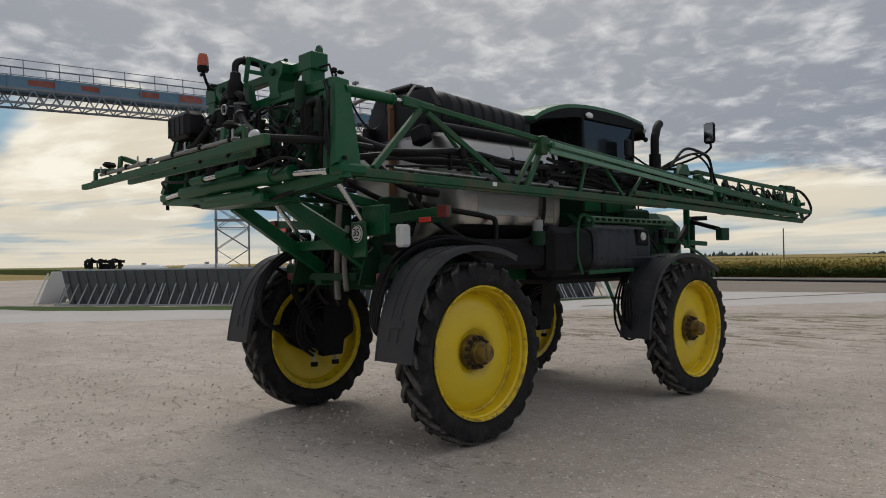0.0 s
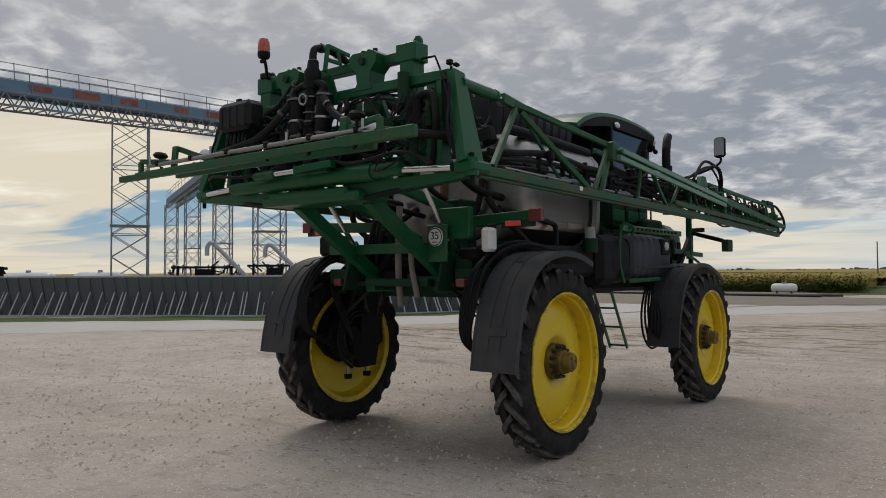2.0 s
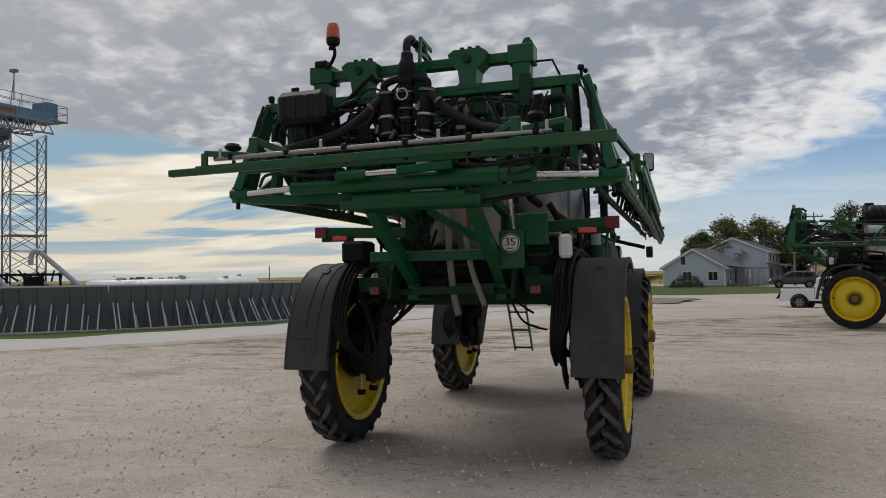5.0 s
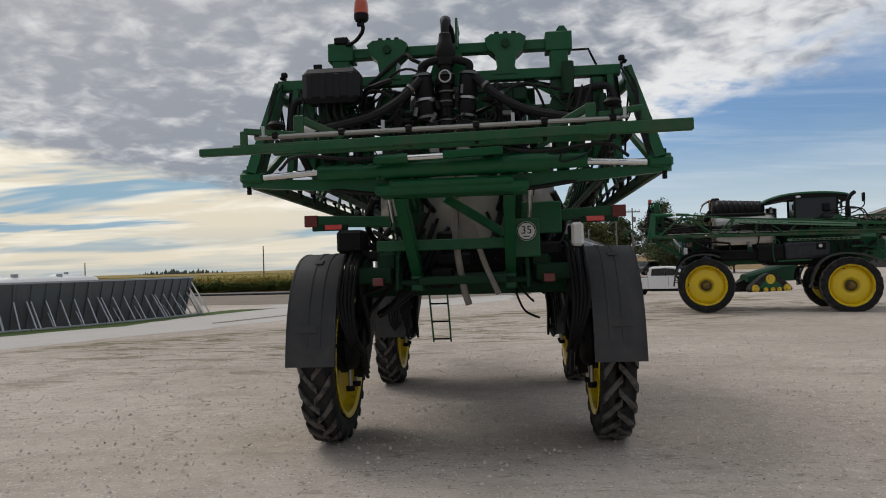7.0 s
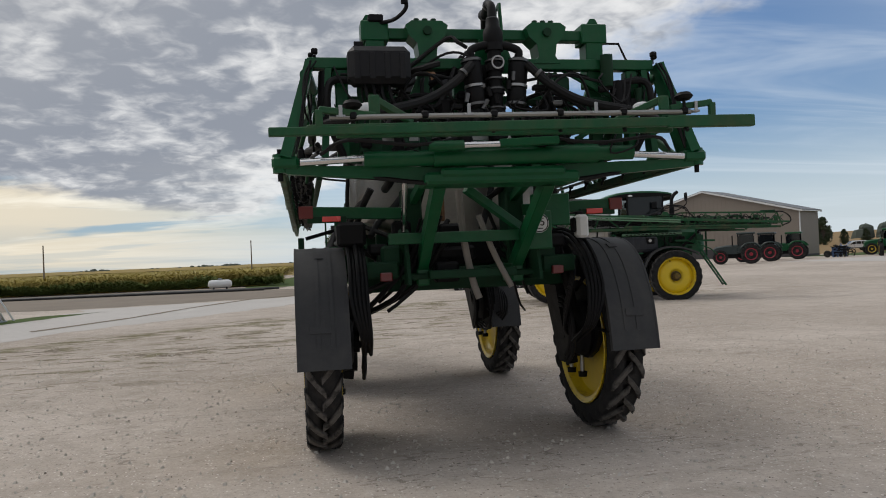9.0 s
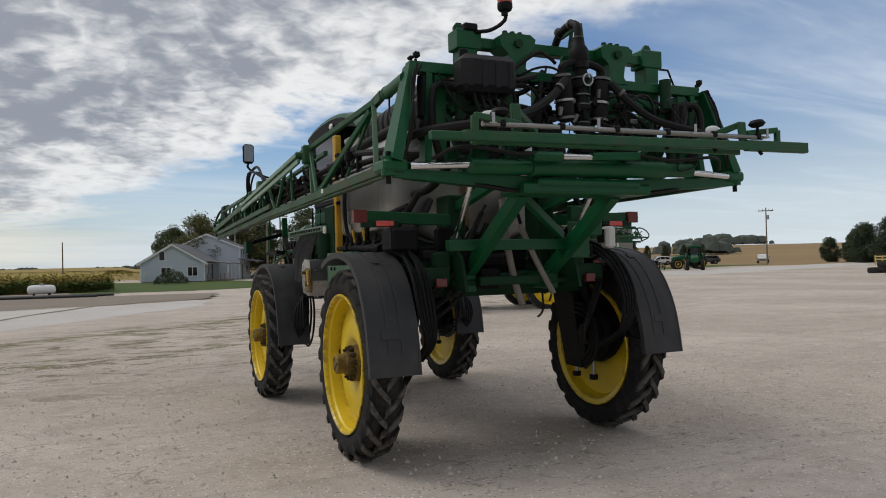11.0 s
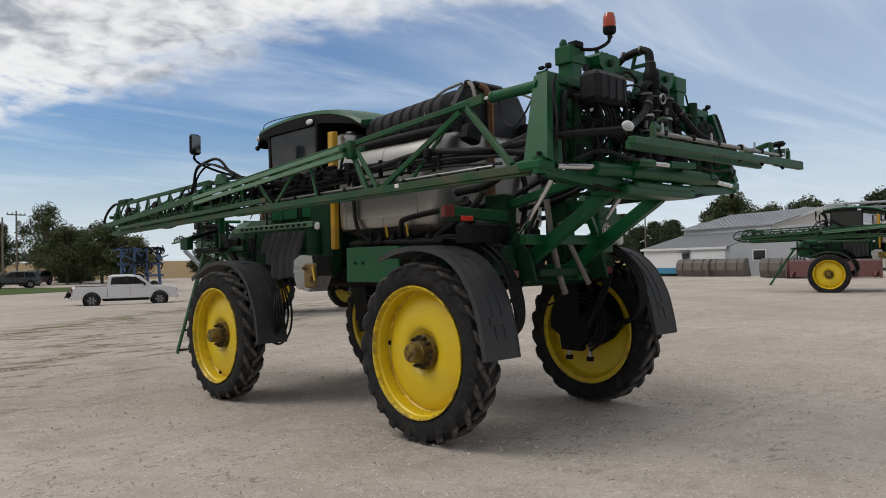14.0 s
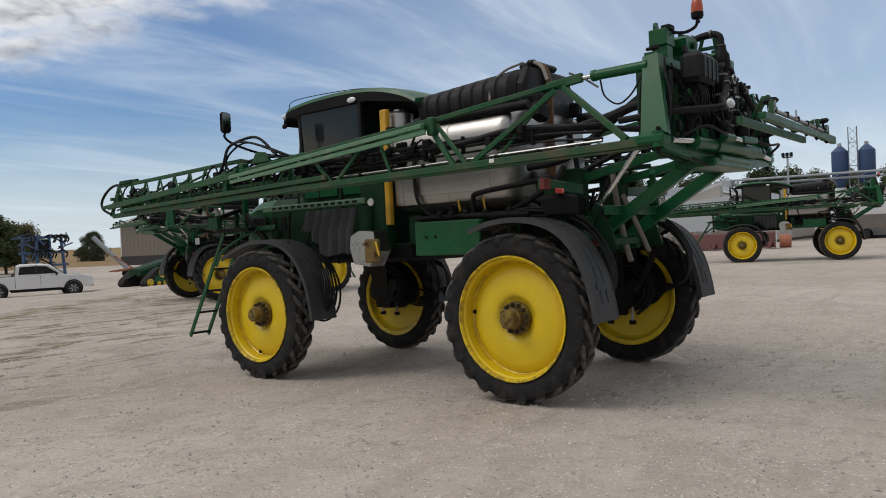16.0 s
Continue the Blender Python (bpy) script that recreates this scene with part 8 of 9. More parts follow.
# ---- trees ----
def tree_mesh(seed, h, w, leaf, leaves=2600, trunk=0.3, dens=0.34, lumps=40):
    r = random.Random(seed)
    tr = Shape()
    tr.tube([(0, 0, -0.1), (r.uniform(-.1, .1), 0, h * 0.25), (r.uniform(-.2, .2), r.uniform(-.2, .2), h * 0.55), (r.uniform(-.3, .3), 0, h * 0.85)], 0.16 * h / 8, n=8, smooth=3)
    clumps = []
    for k in range(lumps):
        a, u = r.uniform(0, 6.28), r.random()
        z = h * (trunk + (1 - trunk) * u * 0.95)
        rad = w / 2 * math.sin(math.pi * min(0.93, 0.18 + 0.78 * u)) * r.uniform(0.35, 0.95)
        p = Vector((rad * math.cos(a), rad * math.sin(a), z))
        clumps.append((p, r.uniform(0.5, 1.0) * w * 0.2))
        tr.tube([(0, 0, h * (trunk * 0.6 + 0.4 * u * 0.7)), tuple(p * 0.6 + Vector((0, 0, z * 0.36))), tuple(p)], 0.045 * h / 8, n=5, smooth=2)
    cr = Shape()
    per = leaves // len(clumps)
    for p, rad in clumps:
        for k in range(per):
            d = Vector((r.gauss(0, 1), r.gauss(0, 1), r.gauss(0, 0.8))).normalized() * rad * r.random() ** 0.45
            q = p + d
            s = dens * r.uniform(0.5, 1.2)
            n = Vector((r.gauss(0, 1), r.gauss(0, 1), r.gauss(0.4, 1))).normalized()
            u_ = n.orthogonal().normalized() * s
            v_ = n.cross(u_).normalized() * s * 0.6
            cr.add([q - u_, q + v_, q + u_, q - v_], [(0, 1, 2, 3)])
    return tr.mesh("trunk", BARK, 40), cr.mesh("crown", leaf, 0)


TREES = {"green": tree_mesh(1, 9, 7, LEAF, 15000, 0.2, 0.155, 64), "gold": tree_mesh(2, 9, 7.5, LEAF_GOLD, 13000, 0.22, 0.15, 58), "dark": tree_mesh(3, 8, 7, LEAF_DARK, 16000, 0.03, 0.16, 70), "airy": tree_mesh(4, 11, 7, LEAF, 9000, 0.25, 0.14, 52), "dark_tall": tree_mesh(5, 10, 6, LEAF_DARK, 16000, 0.03, 0.16, 74)}


def tree(kind, x, y, h, spread=1.0, turn=0.0, label="broad leafy tree in early autumn"):
    base = {"green": 9, "gold": 9, "dark": 8, "airy": 11, "dark_tall": 10}[kind]
    k = h / base
    t = thing("tree", label, "tree", Matrix.Translation((x, y, hills(x, y))) @ Matrix.Rotation(turn, 4, "Z") @ Matrix.Diagonal((k * spread, k * spread, k, 1)))
    part("trunk", TREES[kind][0], None, t)
    part("crown", TREES[kind][1], None, t)


for kind, x, y, h, sp in (("gold", 7.6, 100, 8.6, 1.2), ("gold", 12.5, 104, 8.8, 1.2), ("green", 17, 106, 8.4, 1.1), ("green", 4.2, 104, 7.4, 1.0), ("airy", 22.5, 101, 10.2, 1.0), ("airy", 20.2, 92, 8.0, 0.9), ("dark", 24.0, 96, 5.5, 1.0), ("dark", 27.5, 104, 4.6, 1.3),
                          ("green", 20.5, 86, 6.6, 1.2), ("green", 24.0, 85, 7.0, 1.3), ("gold", 27.6, 84.5, 5.4, 1.2), ("green", 26.5, 87, 6.0, 1.3), ("green", 22.5, 88, 6.4, 1.2)):
    tree(kind, x, y, h, sp, x, "turning tree behind the house" if kind == "gold" else "broad leafy tree in early autumn")
rt = random.Random(9)
for k in range(2, 16):
    u = k / 15
    tree("dark_tall" if k % 2 else "dark", 117 - 21 * u + rt.uniform(-2, 2), 92 - 38 * u + rt.uniform(-2, 2), 3.9 + 3.4 * u ** 0.8 + rt.uniform(-0.5, 0.6), 1.1, k, "dark evergreen in a long windbreak row")
for k in range(13):
    tree("green" if k % 3 else "dark", 108 + 3 * k * 0.6 + rt.uniform(-2, 2), 52 - 3.4 * k + rt.uniform(-1.5, 1.5), 10.8 + rt.uniform(-1.6, 1.2), 1.1, k, "leafy green tree behind the sheds")
tree("dark", 75, 166, 6.6, 1.25, 1.0, "lone dark tree beyond the stubble field")
for k in range(5):
    tree("dark_tall", 133.8 + 4 * k, 168 - 3 * k, 7.5 if k == 0 else 4.0, 1.0, k, "lone dark tree far off")


def far_wood(points, h, label, conifer=False):
    r = random.Random(len(points))
    s = Shape()
    for x, y, n, w in points:
        for k in range(n * 2):
            px, py = x + r.uniform(-1, 1) * w, y + r.uniform(-6, 6)
            hh = h * r.uniform(0.35, 1.0) * (1 - 0.4 * abs(px - x) / w)
            z0 = hills(px, py)
            rad = hh * (r.uniform(0.14, 0.26) if conifer else r.uniform(0.45, 0.9))
            m = 7
            ring = [(px + rad * math.cos(6.28 * i / m) * r.uniform(.7, 1.2), py + rad * math.sin(6.28 * i / m), z0 + hh * r.uniform(0.05, 0.3)) for i in range(m)]
            ring2 = [(px + rad * 0.8 * math.cos(6.28 * i / m) * r.uniform(.7, 1.2), py + rad * 0.8 * math.sin(6.28 * i / m), z0 + hh * r.uniform(0.55, 0.8)) for i in range(m)]
            k2 = 0.35 if conifer else 0.8
            ring3 = [(px + (a - px) * k2, py + (b - py) * k2, z0 + hh * r.uniform(0.8, 0.96)) for a, b, c in ring2]
            s.loft([ring, ring2, ring3], caps=False)
            s.add(ring3 + [(px, py, z0 + hh)], [(i, (i + 1) % m, m) for i in range(m)])
    solid("far_wood", s, LEAF_HAZED, label, "woodland", kind="stuff", angle=0)


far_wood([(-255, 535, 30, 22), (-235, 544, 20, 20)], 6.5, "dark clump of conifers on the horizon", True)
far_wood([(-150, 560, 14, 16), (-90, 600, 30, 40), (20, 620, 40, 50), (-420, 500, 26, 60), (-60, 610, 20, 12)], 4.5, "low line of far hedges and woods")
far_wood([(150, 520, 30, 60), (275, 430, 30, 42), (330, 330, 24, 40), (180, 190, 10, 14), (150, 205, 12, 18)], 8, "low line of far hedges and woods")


# ---- house ----
def gable_house(name, label, w, d, eave, ridge, walls, roof, at, over=0.35, parts=True):
    """A block with a pitched roof: width along x, ridge along y; the front gable looks to -y."""
    t = thing(name, label, "house", at)
    q = w / 2
    m = Matrix.Rotation(math.pi / 2, 4, "X")
    for y, nm in ((0.0, "gable_wall"), (d, "gable_wall")):
        part(nm, Shape().prism([(-q, 0), (q, 0), (q, eave), (0, ridge), (-q, eave)], Matrix.Translation((0, y, 0)) @ m, 0.2), walls, t)
    for s in (-1, 1):
        part("side_wall", Shape().span(sorted((s * q, s * (q - 0.2))), (0.1, d - 0.1), (0, eave), 0.005), walls, t)
        sl = (ridge - eave) / q
        ang = math.atan(sl)
        L = math.hypot(q + over, (q + over) * sl)
        c = Vector((s * (q + over) / 2, d / 2, ridge + 0.08 - (q + over) / 2 * sl))
        part("roof", Shape().box(c, (L, d + 2 * over, 0.14), Matrix.Rotation(s * ang, 3, "Y"), 0.01), roof, t)
        for y in (-over, d + over):
            f = Shape()
            f.beam((s * (q + over), y, ridge - 0.04 - (q + over) * sl), (0, y, ridge - 0.02), 0.05, 0.22)
            part("barge_board", f, TRIM, t)
        f = Shape()
        f.beam((s * (q + over), -over, eave - over * sl - 0.02), (s * (q + over), d + over, eave - over * sl - 0.02), 0.1, 0.14)
        part("gutter", f, TRIM, t)
        part("corner_board", Shape().span(sorted((s * (q - 0.12), s * (q + 0.012))), (-0.115, 0.0), (0, eave), 0.003), TRIM, t)
    part("base_course", Shape().span((-q - 0.01, q + 0.01), (-0.112, d + 0.11), (0, 0.28), 0.005), TANDARK, t)
    return t


def window(parent, c, w, h, face, split=True):
    """A window on a wall that looks to -y (face 'y') or +x (face 'x')."""
    def sp(a, b, z0, z1, out0, out1):
        if face == "y":
            return Shape().span((c[0] + a, c[0] + b), (c[1] - out1, c[1] - out0), (c[2] + z0, c[2] + z1), 0.004)
        return Shape().span((c[0] + out0, c[0] + out1), (c[1] + a, c[1] + b), (c[2] + z0, c[2] + z1), 0.004)
    f = part("window", sp(-w / 2 - 0.09, w / 2 + 0.09, -0.09, h + 0.09, 0.0, 0.05), TRIM, parent)
    half = [(-w / 2, -0.03), (0.03, w / 2)] if split else [(-w / 2, w / 2)]
    for a, b in half:
        part("pane", sp(a, b, 0, h, 0.03, 0.056), CARGLASS, f)


HT = Matrix.Translation((3.0, 87.0, -0.2)) @ Matrix.Rotation(-0.30, 4, "Z")
h1 = gable_house("farm_house", "pale blue-grey farm house with white trim and a shingled roof", 7.4, 9.0, 2.55, 4.7, SIDING, ROOFING, HT)
window(h1, (-0.75, -0.1, 0.95), 1.05, 1.0, "y")
window(h1, (2.3, -0.1, 0.95), 1.05, 1.0, "y")
window(h1, (-1.2, -0.1, 2.85), 0.6, 1.0, "y", False)
for k in range(18):
    part("siding_board", Shape().span((-3.68, 3.68), (-0.108, -0.1), (0.3 + 0.125 * k, 0.31 + 0.125 * k), 0.001), SIDING, h1)
window(h1, (3.7, 2.0, 0.9), 0.7, 1.1, "x", False)
part("porch_door", Shape().span((3.7, 3.74), (4.2, 5.1), (0.3, 2.3), 0.01), TANDARK, h1)
part("porch_roof", Shape().box((5.0, 4.6, 2.5), (3.2, 8.6, 0.12), Matrix.Rotation(0.12, 3, "Y"), 0.01), ROOFING, h1)
for y in (0.6, 3.2, 6.0):
    part("porch_post", Shape().beam((6.3, y, 0), (6.3, y, 2.3), 0.12, 0.12), TRIM, h1)
part("porch_deck", Shape().span((3.75, 6.5), (0.4, 4.0), (0.3, 0.42), 0.01), POLEWOOD, h1)
for k in range(6):
    part("deck_post", Shape().beam((3.9 + 0.5 * k, 0.45, 0), (3.9 + 0.5 * k, 0.45, 1.2), 0.08, 0.08), POLEWOOD, h1)
HT2 = Matrix.Translation((8.0, 96.5, -0.2)) @ Matrix.Rotation(-0.30, 4, "Z")
h2 = gable_house("farm_house", "two-storey pale blue-grey house wing with a shingled roof", 8.6, 9.5, 4.5, 6.3, SIDING, ROOFING, HT2)
for k in range(4):
    window(h2, (4.3, 1.2 + 1.7 * k, 3.1), 0.55, 1.0, "x", False)
for y, h_ in ((5.2, 1.0), (6.2, 1.0)):
    window(h2, (4.3, y, 1.0), 0.5, h_, "x", False)
part("house_door", Shape().span((4.3, 4.34), (1.2, 2.2), (0.1, 2.2), 0.01), TANDARK, h2)
part("lean_to_roof", Shape().box((5.3, 4.6, 2.75), (2.4, 10.4, 0.12), Matrix.Rotation(0.15, 3, "Y"), 0.01), ROOFING, h2)
part("flue", Shape().cyl((3.2, 3.0, 4.8), (3.2, 3.0, 6.6), 0.08, n=8), GREYPLASTIC, h2)


def bush(x, y, w, h, leaf):
    r = random.Random(int(x * 10))
    s = Shape()
    for k in range(1500):
        a, u = r.uniform(0, 6.28), r.random() ** 0.5
        p = Vector((w / 2 * u * math.cos(a), w / 2 * u * math.sin(a), 0))
        p.z = h * (1 - u * u * 0.8) * r.uniform(0.15, 1.0) + 0.08 * noise.noise(p * 2)
        q = r.uniform(0.05, 0.12)
        n = Vector((r.gauss(0, 1), r.gauss(0, 1), r.gauss(0.3, 1))).normalized()
        u_ = n.orthogonal().normalized() * q
        v_ = n.cross(u_).normalized() * q * 0.7
        s.add([p - u_, p + v_, p + u_, p - v_], [(0, 1, 2, 3)])
    t = thing("shrub", "round dark green shrub before the house", "shrub", Matrix.Translation((x, y, 0)))
    part("foliage", s, leaf, t)
    st_ = Shape()
    for k in range(5):
        st_.tube([(0, 0, 0), (0.2 * math.cos(k * 1.3), 0.2 * math.sin(k * 1.3), h * 0.4), (w * 0.3 * math.cos(k * 1.3), w * 0.3 * math.sin(k * 1.3), h * 0.7)], 0.03, n=5, smooth=2)
    part("stems", st_, BARK, t)


bush(2.2, 78.0, 3.6, 1.7, LEAF_DARK)


# ---- cars ----
RIMSILVER = material("silver_rim", (0.42, 0.43, 0.44), 0.45, metal=0.2, vary=0.05, bump=0.0)

def car_wheel(parent, x, y, r, w=0.25):
    s = Shape()
    s.lathe([(r * 0.62, -w / 2), (r * 0.95, -w / 2), (r, -w / 3), (r, w / 3), (r * 0.95, w / 2), (r * 0.62, w / 2), (r * 0.62, -w / 2)], (x, y, r), (0, 1, 0), 24, False)
    wh = part("wheel", s, RUBBER, parent)
    s = Shape()
    sd = math.copysign(1, y)
    s.lathe([(0.0, 0.02), (r * 0.2, 0.04), (r * 0.6, 0.02), (r * 0.63, 0.05), (r * 0.64, 0.0)], (x, y + sd * (w / 2 - 0.04), r), (0, sd, 0), 20)
    part("rim", s, TANDARK, wh, "dark wheel dish")
    for k in range(6):
        a = 2 * math.pi * k / 6
        part("spoke", Shape().beam((x + 0.06 * math.cos(a), y + sd * w / 2, r + 0.06 * math.sin(a)), (x + r * 0.58 * math.cos(a), y + sd * (w / 2 - 0.01), r + r * 0.58 * math.sin(a)), 0.02, 0.05), RIMSILVER, wh)
    s = Shape()
    s.lathe([(r * 1.0, 0.0), (r * 1.16, 0.0), (r * 1.18, 0.03), (r * 1.0, 0.03)], (x, y + sd * (w / 2 - 0.02), r * 1.03), (0, sd, 0), 24, False)
    part("wheel_arch", s, BLACK, parent)


def car(kind, at, paint, label):
    t = thing("pickup_truck" if kind == "pickup" else "car", label, "pickup" if kind == "pickup" else "car", at)
    if kind == "pickup":
        L, W, r, wb = 5.85, 2.0, 0.42, 3.75
        low = [(-2.92, 0.62), (-2.9, 1.18), (-2.8, 1.24), (-0.72, 1.24), (-0.7, 1.24), (1.0, 1.26), (2.45, 1.2), (2.85, 1.08), (2.92, 0.72), (2.88, 0.48), (-2.86, 0.5)]
        top = [(-1.02, 1.2), (-0.94, 1.84), (-0.7, 1.92), (0.4, 1.92), (0.75, 1.84), (1.5, 1.24)]
        wins = [[(-0.84, 1.34), (-0.76, 1.76), (0.02, 1.79), (0.02, 1.34)], [(0.09, 1.34), (0.09, 1.79), (0.56, 1.76), (1.16, 1.34)]]
        axles = (-1.85, 1.9)
    else:
        L, W, r, wb = 4.7, 1.85, 0.36, 2.8
        low = [(-2.35, 0.5), (-2.36, 0.95), (-2.2, 1.05), (0.9, 1.05), (2.1, 0.95), (2.34, 0.75), (2.3, 0.38), (-2.3, 0.36)]
        top = [(-2.25, 1.0), (-1.95, 1.58), (-1.5, 1.68), (0.0, 1.68), (0.4, 1.58), (1.15, 1.05)]
        wins = [[(-1.85, 1.1), (-1.7, 1.5), (-0.95, 1.55), (-0.95, 1.1)], [(-0.88, 1.1), (-0.88, 1.56), (-0.1, 1.56), (-0.1, 1.1)], [(-0.03, 1.1), (-0.03, 1.56), (0.28, 1.5), (0.85, 1.1)]]
        axles = (-1.4, 1.4)
    m = Matrix.Rotation(math.pi / 2, 4, "X")
    b = Shape()
    rings = []
    for y, k in ((-W / 2, 0.97), (-W / 2 + 0.06, 1.0), (W / 2 - 0.06, 1.0), (W / 2, 0.97)):
        rings.append([(x * k, y, 0.8 + (z - 0.8) * k) for x, z in low])
    part("body", b.loft(rings), paint, t)
    c = Shape()
    rings = []
    for y, k in ((-W / 2 + 0.1, 0.0), (-W / 2 + 0.22, 1.0), (W / 2 - 0.22, 1.0), (W / 2 - 0.1, 0.0)):
        rings.append([(x, y, 1.2 + (z - 1.2) * (1.0 if k else 0.9)) for x, z in top])
    part("cabin", c.loft(rings), paint, t)
    for s in (-1, 1):
        for wn in wins:
            part("window", Shape().prism(wn, Matrix.Translation((0, s * (W / 2 - 0.112), 0)) @ m, 0.06), CARGLASS, t)
        for ax in axles:
            car_wheel(t, ax, s * (W / 2 - 0.085), r)
        part("headlight", Shape().box((L / 2 - 0.14, s * (W / 2 - 0.2), 0.98 if kind == "pickup" else 0.78), (0.12, 0.3, 0.14), None, 0.03), LENS, t)
        part("tail_light", Shape().box((-L / 2 + 0.04, s * (W / 2 - 0.1), 1.05 if kind == "pickup" else 0.9), (0.1, 0.16, 0.3), None, 0.03), REDDARK, t)
        part("wing_mirror", Shape().box((1.05 if kind == "pickup" else 0.7, s * (W / 2 + 0.1), 1.3 if kind == "pickup" else 1.1), (0.1, 0.2, 0.18), None, 0.04), BLACK, t)
        part("door_seam", Shape().span((0.235, 0.25), sorted((s * (W / 2 - 0.01), s * (W / 2 + 0.003))), (0.6, 1.24), 0.001), BLACK, t)
        part("door_handle", Shape().box((0.0, s * (W / 2 + 0.01), 1.1 if kind == "pickup" else 0.95), (0.2, 0.03, 0.04), None, 0.01), paint, t)
        part("sill", Shape().span((-1.3, 1.3), sorted((s * (W / 2 - 0.02), s * (W / 2 + 0.01))), (0.42, 0.52), 0.01), BLACK, t)
    part("bumper", Shape().box((L / 2 - 0.03, 0, 0.58), (0.2, W * 0.96, 0.26), None, 0.06), paint if kind != "pickup" else CHROME, t)
    part("bumper", Shape().box((-L / 2 + 0.02, 0, 0.6), (0.2, W * 0.94, 0.2), None, 0.05), CHROME if kind == "pickup" else BLACK, t)
    part("grille", Shape().box((L / 2 - 0.01, 0, 0.88), (0.06, W * 0.6, 0.26), None, 0.03), BLACK, t)
    if kind == "pickup":
        for s in (-1, 1):
            part("body_crease", Shape().span((-2.8, 2.5), sorted((s * (W / 2 - 0.005), s * (W / 2 + 0.006))), (0.98, 1.0), 0.003), paint, t)
            part("bed_seam", Shape().span((-1.02, -1.0), sorted((s * (W / 2 - 0.01), s * (W / 2 + 0.003))), (0.6, 1.24), 0.001), BLACK, t)
            part("running_board", Shape().span((-1.25, 1.3), sorted((s * (W / 2 - 0.08), s * (W / 2 + 0.03))), (0.36, 0.42), 0.015), BLACK, t)
            part("door_pillar", Shape().span((0.03, 0.08), sorted((s * (W / 2 - 0.10), s * (W / 2 - 0.075))), (1.3, 1.82), 0.005), BLACK, t)
        part("roof_antenna", Shape().cyl((-0.6, 0.0, 1.9), (-0.66, 0.0, 2.05), 0.03, 0.01, n=6), BLACK, t)
        part("bed_cover", Shape().span((-2.78, -1.05), (-0.85, 0.85), (1.235, 1.262), 0.005), BLACK, t)
        h = Shape()
        h.box((-3.1, 0.1, 0.75), (0.25, 0.5, 0.35), None, 0.05)
        h.beam((-3.3, -0.2, 0.6), (-3.1, 0.3, 1.0), 0.06, 0.06)
        part("hitch", h, BLACK, t)
    part("windscreen", Shape().prism([(-W / 2 + 0.3, 0), (W / 2 - 0.3, 0), (W / 2 - 0.36, 0.8), (-W / 2 + 0.36, 0.8)], Matrix.Translation(((1.46 if kind == "pickup" else 1.1), 0, 1.28 if kind == "pickup" else 1.08)) @ Matrix.Rotation(math.pi / 2, 4, "Z") @ Matrix.Rotation(math.radians(42 if kind == "pickup" else 50), 4, "X"), 0.03), CARGLASS, t)
    return t


car("pickup", Matrix.Translation((10.5, 40.8, hills(10.5, 40.8))) @ Matrix.Rotation(-0.33, 4, "Z"), CARWHITE, "white crew cab pickup truck parked on gravel")
car("suv", Matrix.Translation((12.6, 76.0, 0)) @ Matrix.Rotation(math.pi - 0.1, 4, "Z"), CARGREY, "dark grey sport utility car parked by the house")
car("suv", Matrix.Translation((17.2, 86.0, 0)) @ Matrix.Rotation(math.pi + 0.9, 4, "Z"), CARGREY, "dark sport utility car parked behind the house")
car("suv", Matrix.Translation((107, 95, hills(107, 95))) @ Matrix.Rotation(0.7, 4, "Z"), CARWHITE, "white car on the far road")
car("suv", Matrix.Translation((100, 102, hills(100, 102))) @ Matrix.Rotation(2.7, 4, "Z"), CARGREY, "dark car on the far road")
car("suv", Matrix.Translation((92, 106, hills(92, 106))) @ Matrix.Rotation(2.7, 4, "Z"), CARWHITE, "white car on the far road")

# ---- the other machines in the yard ----
def again(m, label):
    ob = copy_thing(main_sprayer, m)
    return tagged(ob, label, "sprayer")


again(Matrix.Translation((7.22, 19.01, 0.0)) @ Matrix.Rotation(-1.787, 4, "Z"), "second green crop sprayer with yellow wheels parked on gravel")
again(Matrix.Translation((32.0, 3.3, 0)) @ Matrix.Rotation(0.30, 4, "Z"), "third green crop sprayer with yellow wheels before the sheds")


def big_wheel(parent, x, y, r, w, rimmat, tyre_name="tyre"):
    """Wheel with its axle along y."""
    s = Shape()
    s.lathe([(r * 0.6, -w * 0.42), (r * 0.8, -w / 2), (r * 0.95, -w * 0.48), (r * 0.97, 0), (r * 0.95, w * 0.48), (r * 0.8, w / 2), (r * 0.6, w * 0.42)], (x, y, r), (0, 1, 0), 32)
    n = 20
    for k in range(n):
        for sd in (-1, 1):
            a = 2 * math.pi * (k + (0.5 if sd > 0 else 0)) / n
            c, d = math.cos(a), math.sin(a)
            p = Vector((x + c * r * 0.97, y + sd * w * 0.24, r + d * r * 0.97))
            rot = Matrix.Rotation(-a, 3, "Y") @ Matrix.Rotation(sd * 0.6, 3, "X")
            s.box(p, (r * 0.07, w * 0.5, r * 0.09), rot, 0.01)
    wh = part("wheel", s, RUBBER, parent)
    sd = math.copysign(1, y) if y else 1
    s = Shape()
    s.lathe([(0.0, 0.06), (r * 0.18, 0.06), (r * 0.2, 0.0), (r * 0.45, -0.02), (r * 0.55, 0.06), (r * 0.63, 0.1), (r * 0.64, -0.1)], (x, y + sd * w * 0.34, r), (0, sd, 0), 28)
    part("rim", s, rimmat, wh)


